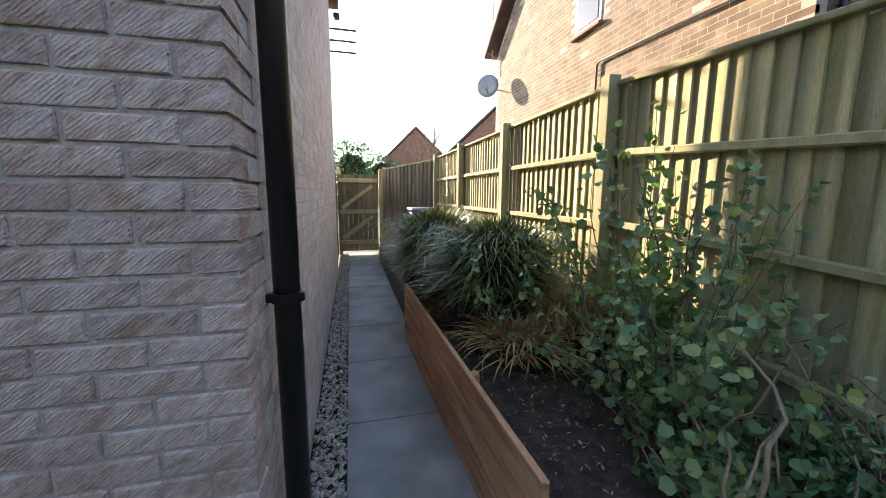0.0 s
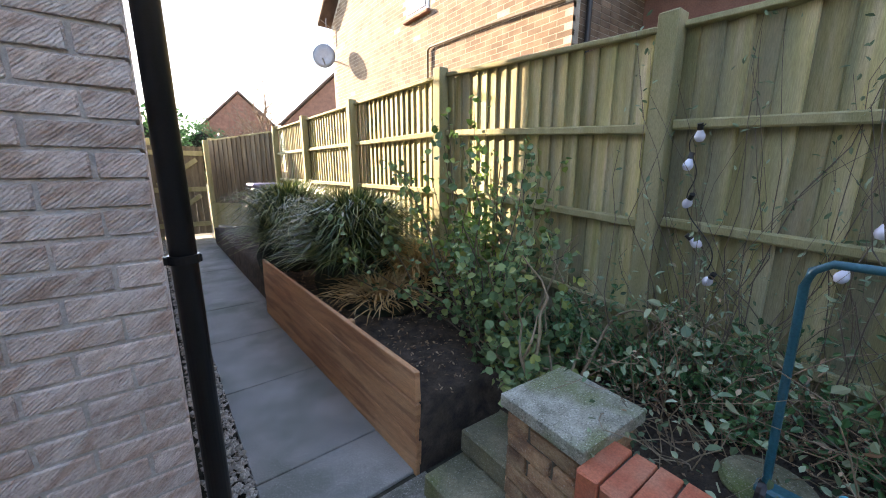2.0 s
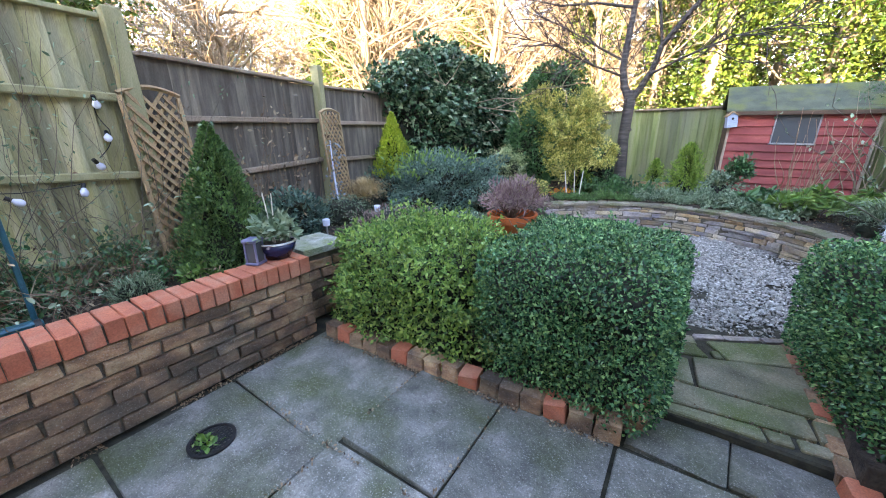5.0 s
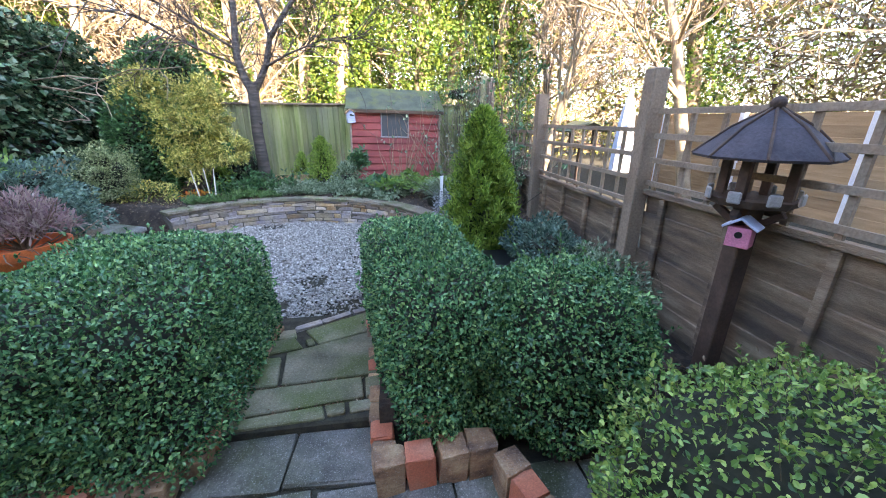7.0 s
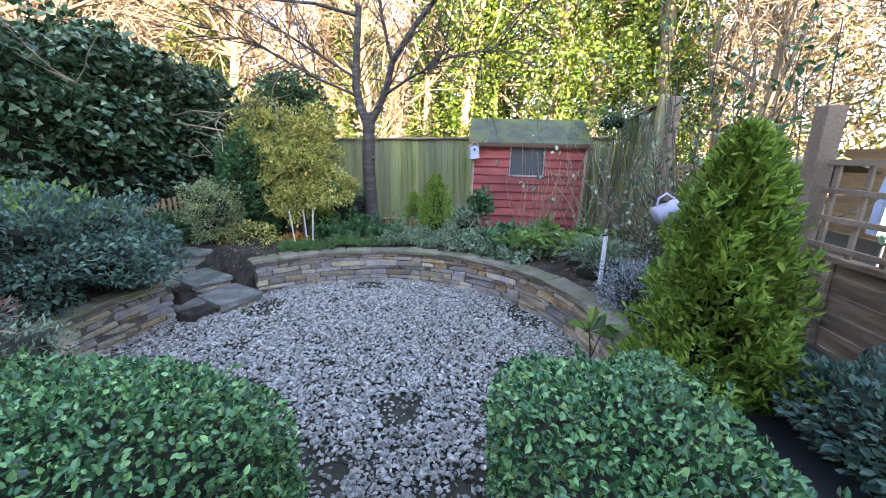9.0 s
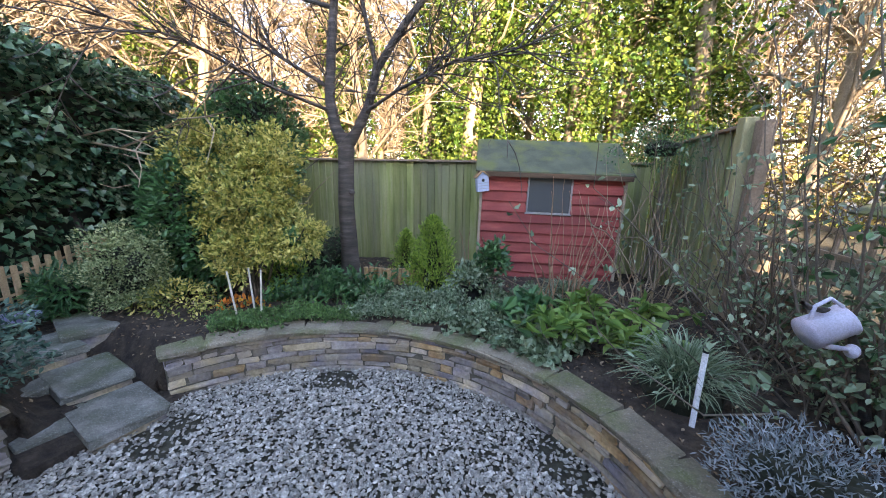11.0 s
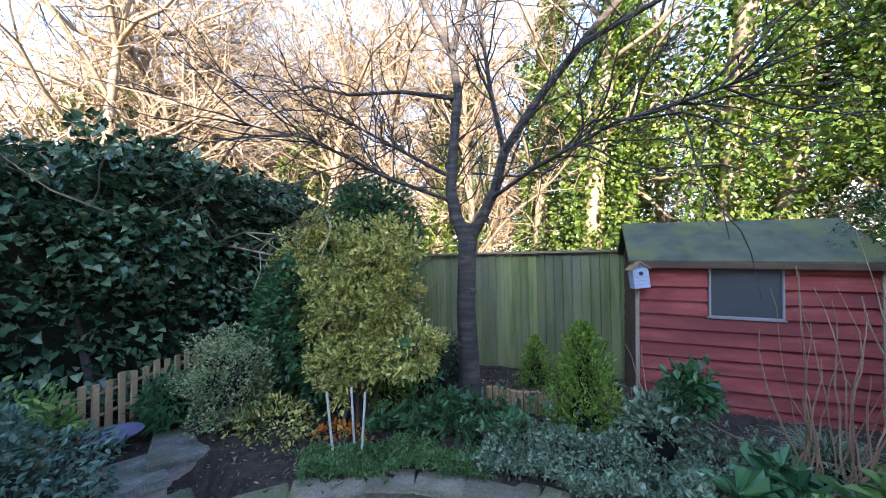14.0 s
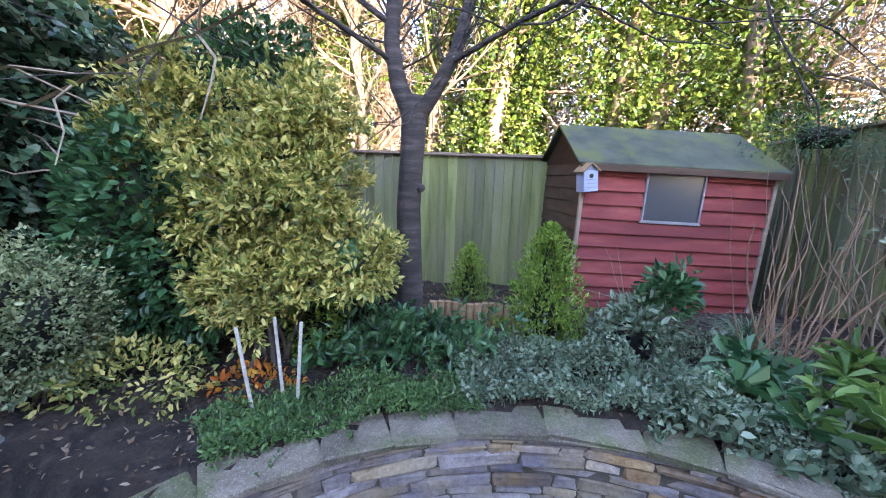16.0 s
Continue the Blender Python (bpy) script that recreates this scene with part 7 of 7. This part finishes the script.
# ---- trees beyond the fences ----
def ivy_tree(c, h, r, n, leaf=L_IVY_SUN, label="tall tree trunk clothed in sunlit ivy", L=0.085, start=0.6):
    t = thing("ivy_clad_tree", label, "tree", group="trees beyond the fence")
    line = wander((c[0], c[1], -0.1), (rng.normal(0, 0.05), rng.normal(0, 0.05), 1), h * 1.25, 8, 0.08)
    put("trunk", tube_mesh("trunk", [(line, np.linspace(0.2, 0.07, 9))], M_PALE_TWIG, 8), t)
    limbs = []
    for _ in range(12):
        k = int(rng.integers(3, 8))
        limbs.append((wander(line[k], rng.normal(0, 0.8, 3) + [0, 0, 0.6], rng.uniform(1.2, 2.6), 6, 0.35), np.linspace(0.05, 0.012, 7)))
    for q in limbs:
        put("limb", tube_mesh("limb", [q], M_PALE_TWIG, 5), t)
    u = rng.random(n) * (1 - start / h) + start / h
    a = rng.random(n) * 6.28
    base = np.stack([np.interp(u * h, line[:, 2], line[:, k]) for k in range(2)], 1)
    lump = np.array([noise.noise(Vector((math.cos(q) * 1.1 + c[0], math.sin(q) * 1.1 + c[1], s * h * 0.75))) for q, s in zip(a, u)])
    rr = r * np.clip(0.65 + lump * 1.5, 0.05, 1.7) * (1 - 0.6 * rng.random(n) ** 2) * np.clip(1.4 - u, 0.4, 1)
    p = np.stack([base[:, 0] + rr * np.cos(a), base[:, 1] + rr * np.sin(a), u * h], 1)
    w = np.stack([np.cos(a), np.sin(a), np.zeros(n)], 1)
    put("ivy", leaves("ivy", p, w, L, L * 0.8, leaf, up=0.1), t)


for c, h, r, n in (((3.0, -11.2), 6.0, 1.15, 7000), ((0.9, -12.6), 7.5, 0.8, 5500), ((-0.9, -12.0), 6.5, 1.0, 6500), ((-3.0, -11.4), 8.5, 1.5, 11000), ((-4.6, -10.6), 7.0, 1.3, 8000),
                   ((5.2, -10.2), 4.5, 1.4, 6500), ((7.4, -6.4), 4.6, 1.5, 7000), ((8.6, -2.2), 5.5, 1.3, 5500), ((-8.5, -8.5), 7.0, 1.0, 4500), ((-10.0, -4.5), 8.0, 1.0, 4000), ((7.0, -9.0), 4.5, 1.2, 5500),
                   ((-0.3, -10.9), 8.0, 0.9, 7500), ((-2.3, -10.7), 8.0, 1.0, 7000)):
    ivy_tree(c, h, r, int(n * 1.6))


def bare_tree(c, h, n, material, label, spread=0.7, name="bare_tree"):
    """A leafless tree: trunk, limbs and a haze of twigs."""
    t = thing(name, label, "tree", group="trees beyond the fence")
    line = wander((c[0], c[1], -0.1), (rng.normal(0, 0.08), rng.normal(0, 0.08), 1), h * 0.8, 7, 0.15)
    put("trunk", tube_mesh("trunk", [(line, np.linspace(0.13, 0.04, 8))], material, 7), t)
    limbs, tw = [], []
    for _ in range(n):
        k = int(rng.integers(2, 8))
        d = rng.normal(0, spread, 3)
        d[2] = abs(d[2]) * 0.6 + 0.35
        L = h * rng.uniform(0.25, 0.5)
        lm = wander(line[k], d, L, 6, 0.35, 0.0, 0.03)
        limbs.append((lm, np.linspace(0.04, 0.01, 7)))
        for _ in range(13):
            j = int(rng.integers(1, 7))
            q = wander(lm[j], (lm[j] - lm[j - 1]) / np.linalg.norm(lm[j] - lm[j - 1]) + rng.normal(0, 0.65, 3), L * rng.uniform(0.2, 0.55), 4, 0.45)
            tw.append((q, np.linspace(0.012, 0.005, 5)))
            for _ in range(3):
                i = int(rng.integers(1, 5))
                tw.append((wander(q[i], rng.normal(0, 0.7, 3) + [0, 0, 0.2], L * rng.uniform(0.1, 0.28), 3, 0.5), np.linspace(0.007, 0.003, 4)))
    for q in limbs:
        put("limb", tube_mesh("limb", [q], material, 5), t)
    ob = put("twig_haze", tube_mesh("twig_haze", tw, material, 3, False), t)
    ob["kind"] = "stuff"


B_LABEL = "leafless sunlit tree with a haze of pale twigs"
for c, h, n in (((4.6, -9.6), 6.0, 34), ((6.4, -8.0), 5.5, 34), ((2.0, -11.0), 7.0, 26), ((8.0, -10.5), 8.5, 34), ((0.0, -13.5), 9.0, 26), ((-1.8, -13.0), 9.0, 24), ((4.0, -14.0), 9.5, 34),
                ((-5.2, -9.2), 7.5, 28), ((-7.0, -6.5), 8.0, 28), ((-9.0, -2.5), 8.0, 26), ((9.5, -4.5), 7.0, 30), ((-6.5, -12.0), 9.0, 28), ((10.5, -13.0), 10.0, 30), ((7.6, -4.2), 4.6, 22), ((5.6, -6.6), 7.0, 40), ((4.2, -10.6), 8.0, 40), ((6.6, -11.0), 9.0, 44), ((8.6, -8.4), 9.0, 44), ((10.6, -9.0), 10.0, 40), ((5.4, -13.0), 10.0, 40), ((2.6, -13.4), 9.0, 34)):
    bare_tree(c, h, n, M_PALE_TWIG, B_LABEL)
bare_tree((2.6, 16.0), 3.6, 20, M_DEAD, "small reddish bare tree beyond the gate")
bare_tree((5.2, 19.0), 4.6, 20, M_DEAD, "small reddish bare tree beyond the gate")
bush("garden_conifer", (0.7, 14.5, 1.9), (0.7, 0.7, 1.5), 3500, L_DARK, 0.12, 0.06, "dark green evergreen beyond the gate", "tree", seed=71, base=0.0)
bush("garden_conifer", (1.9, 16.5, 1.9), (0.9, 0.8, 1.3), 3000, L_DARK, 0.12, 0.06, "dark green evergreen beyond the gate", "tree", seed=72, base=0.0)

# distant wood behind the garden, so that the horizon is closed with growth
wood = thing("far_wood", "distant tangle of winter woodland", "woodland", kind="stuff")
n = 76000
a = rng.uniform(math.radians(165), math.radians(390), n)
r = rng.uniform(15, 24, n)
hh = np.array([7.5 + 7.0 * noise.noise(Vector((math.cos(q) * 5, math.sin(q) * 5, 2))) for q in a])
p = np.stack([r * np.cos(a), r * np.sin(a) - 1.0, hh * rng.random(n) ** 0.85], 1)
put("growth", leaves("growth", p, rng.normal(0, 1, (n, 3)), 0.75, 0.035, L_HAZE, fold=0.05), wood)
n = 44000
a = rng.uniform(math.radians(165), math.radians(390), n)
r = rng.uniform(15, 22, n)
p = np.stack([r * np.cos(a), r * np.sin(a) - 1.0, 5.0 * rng.random(n) ** 1.2], 1)
put("growth", leaves("growth", p, rng.normal(0, 1, (n, 3)), 0.15, 0.1, L_WOOD), wood)
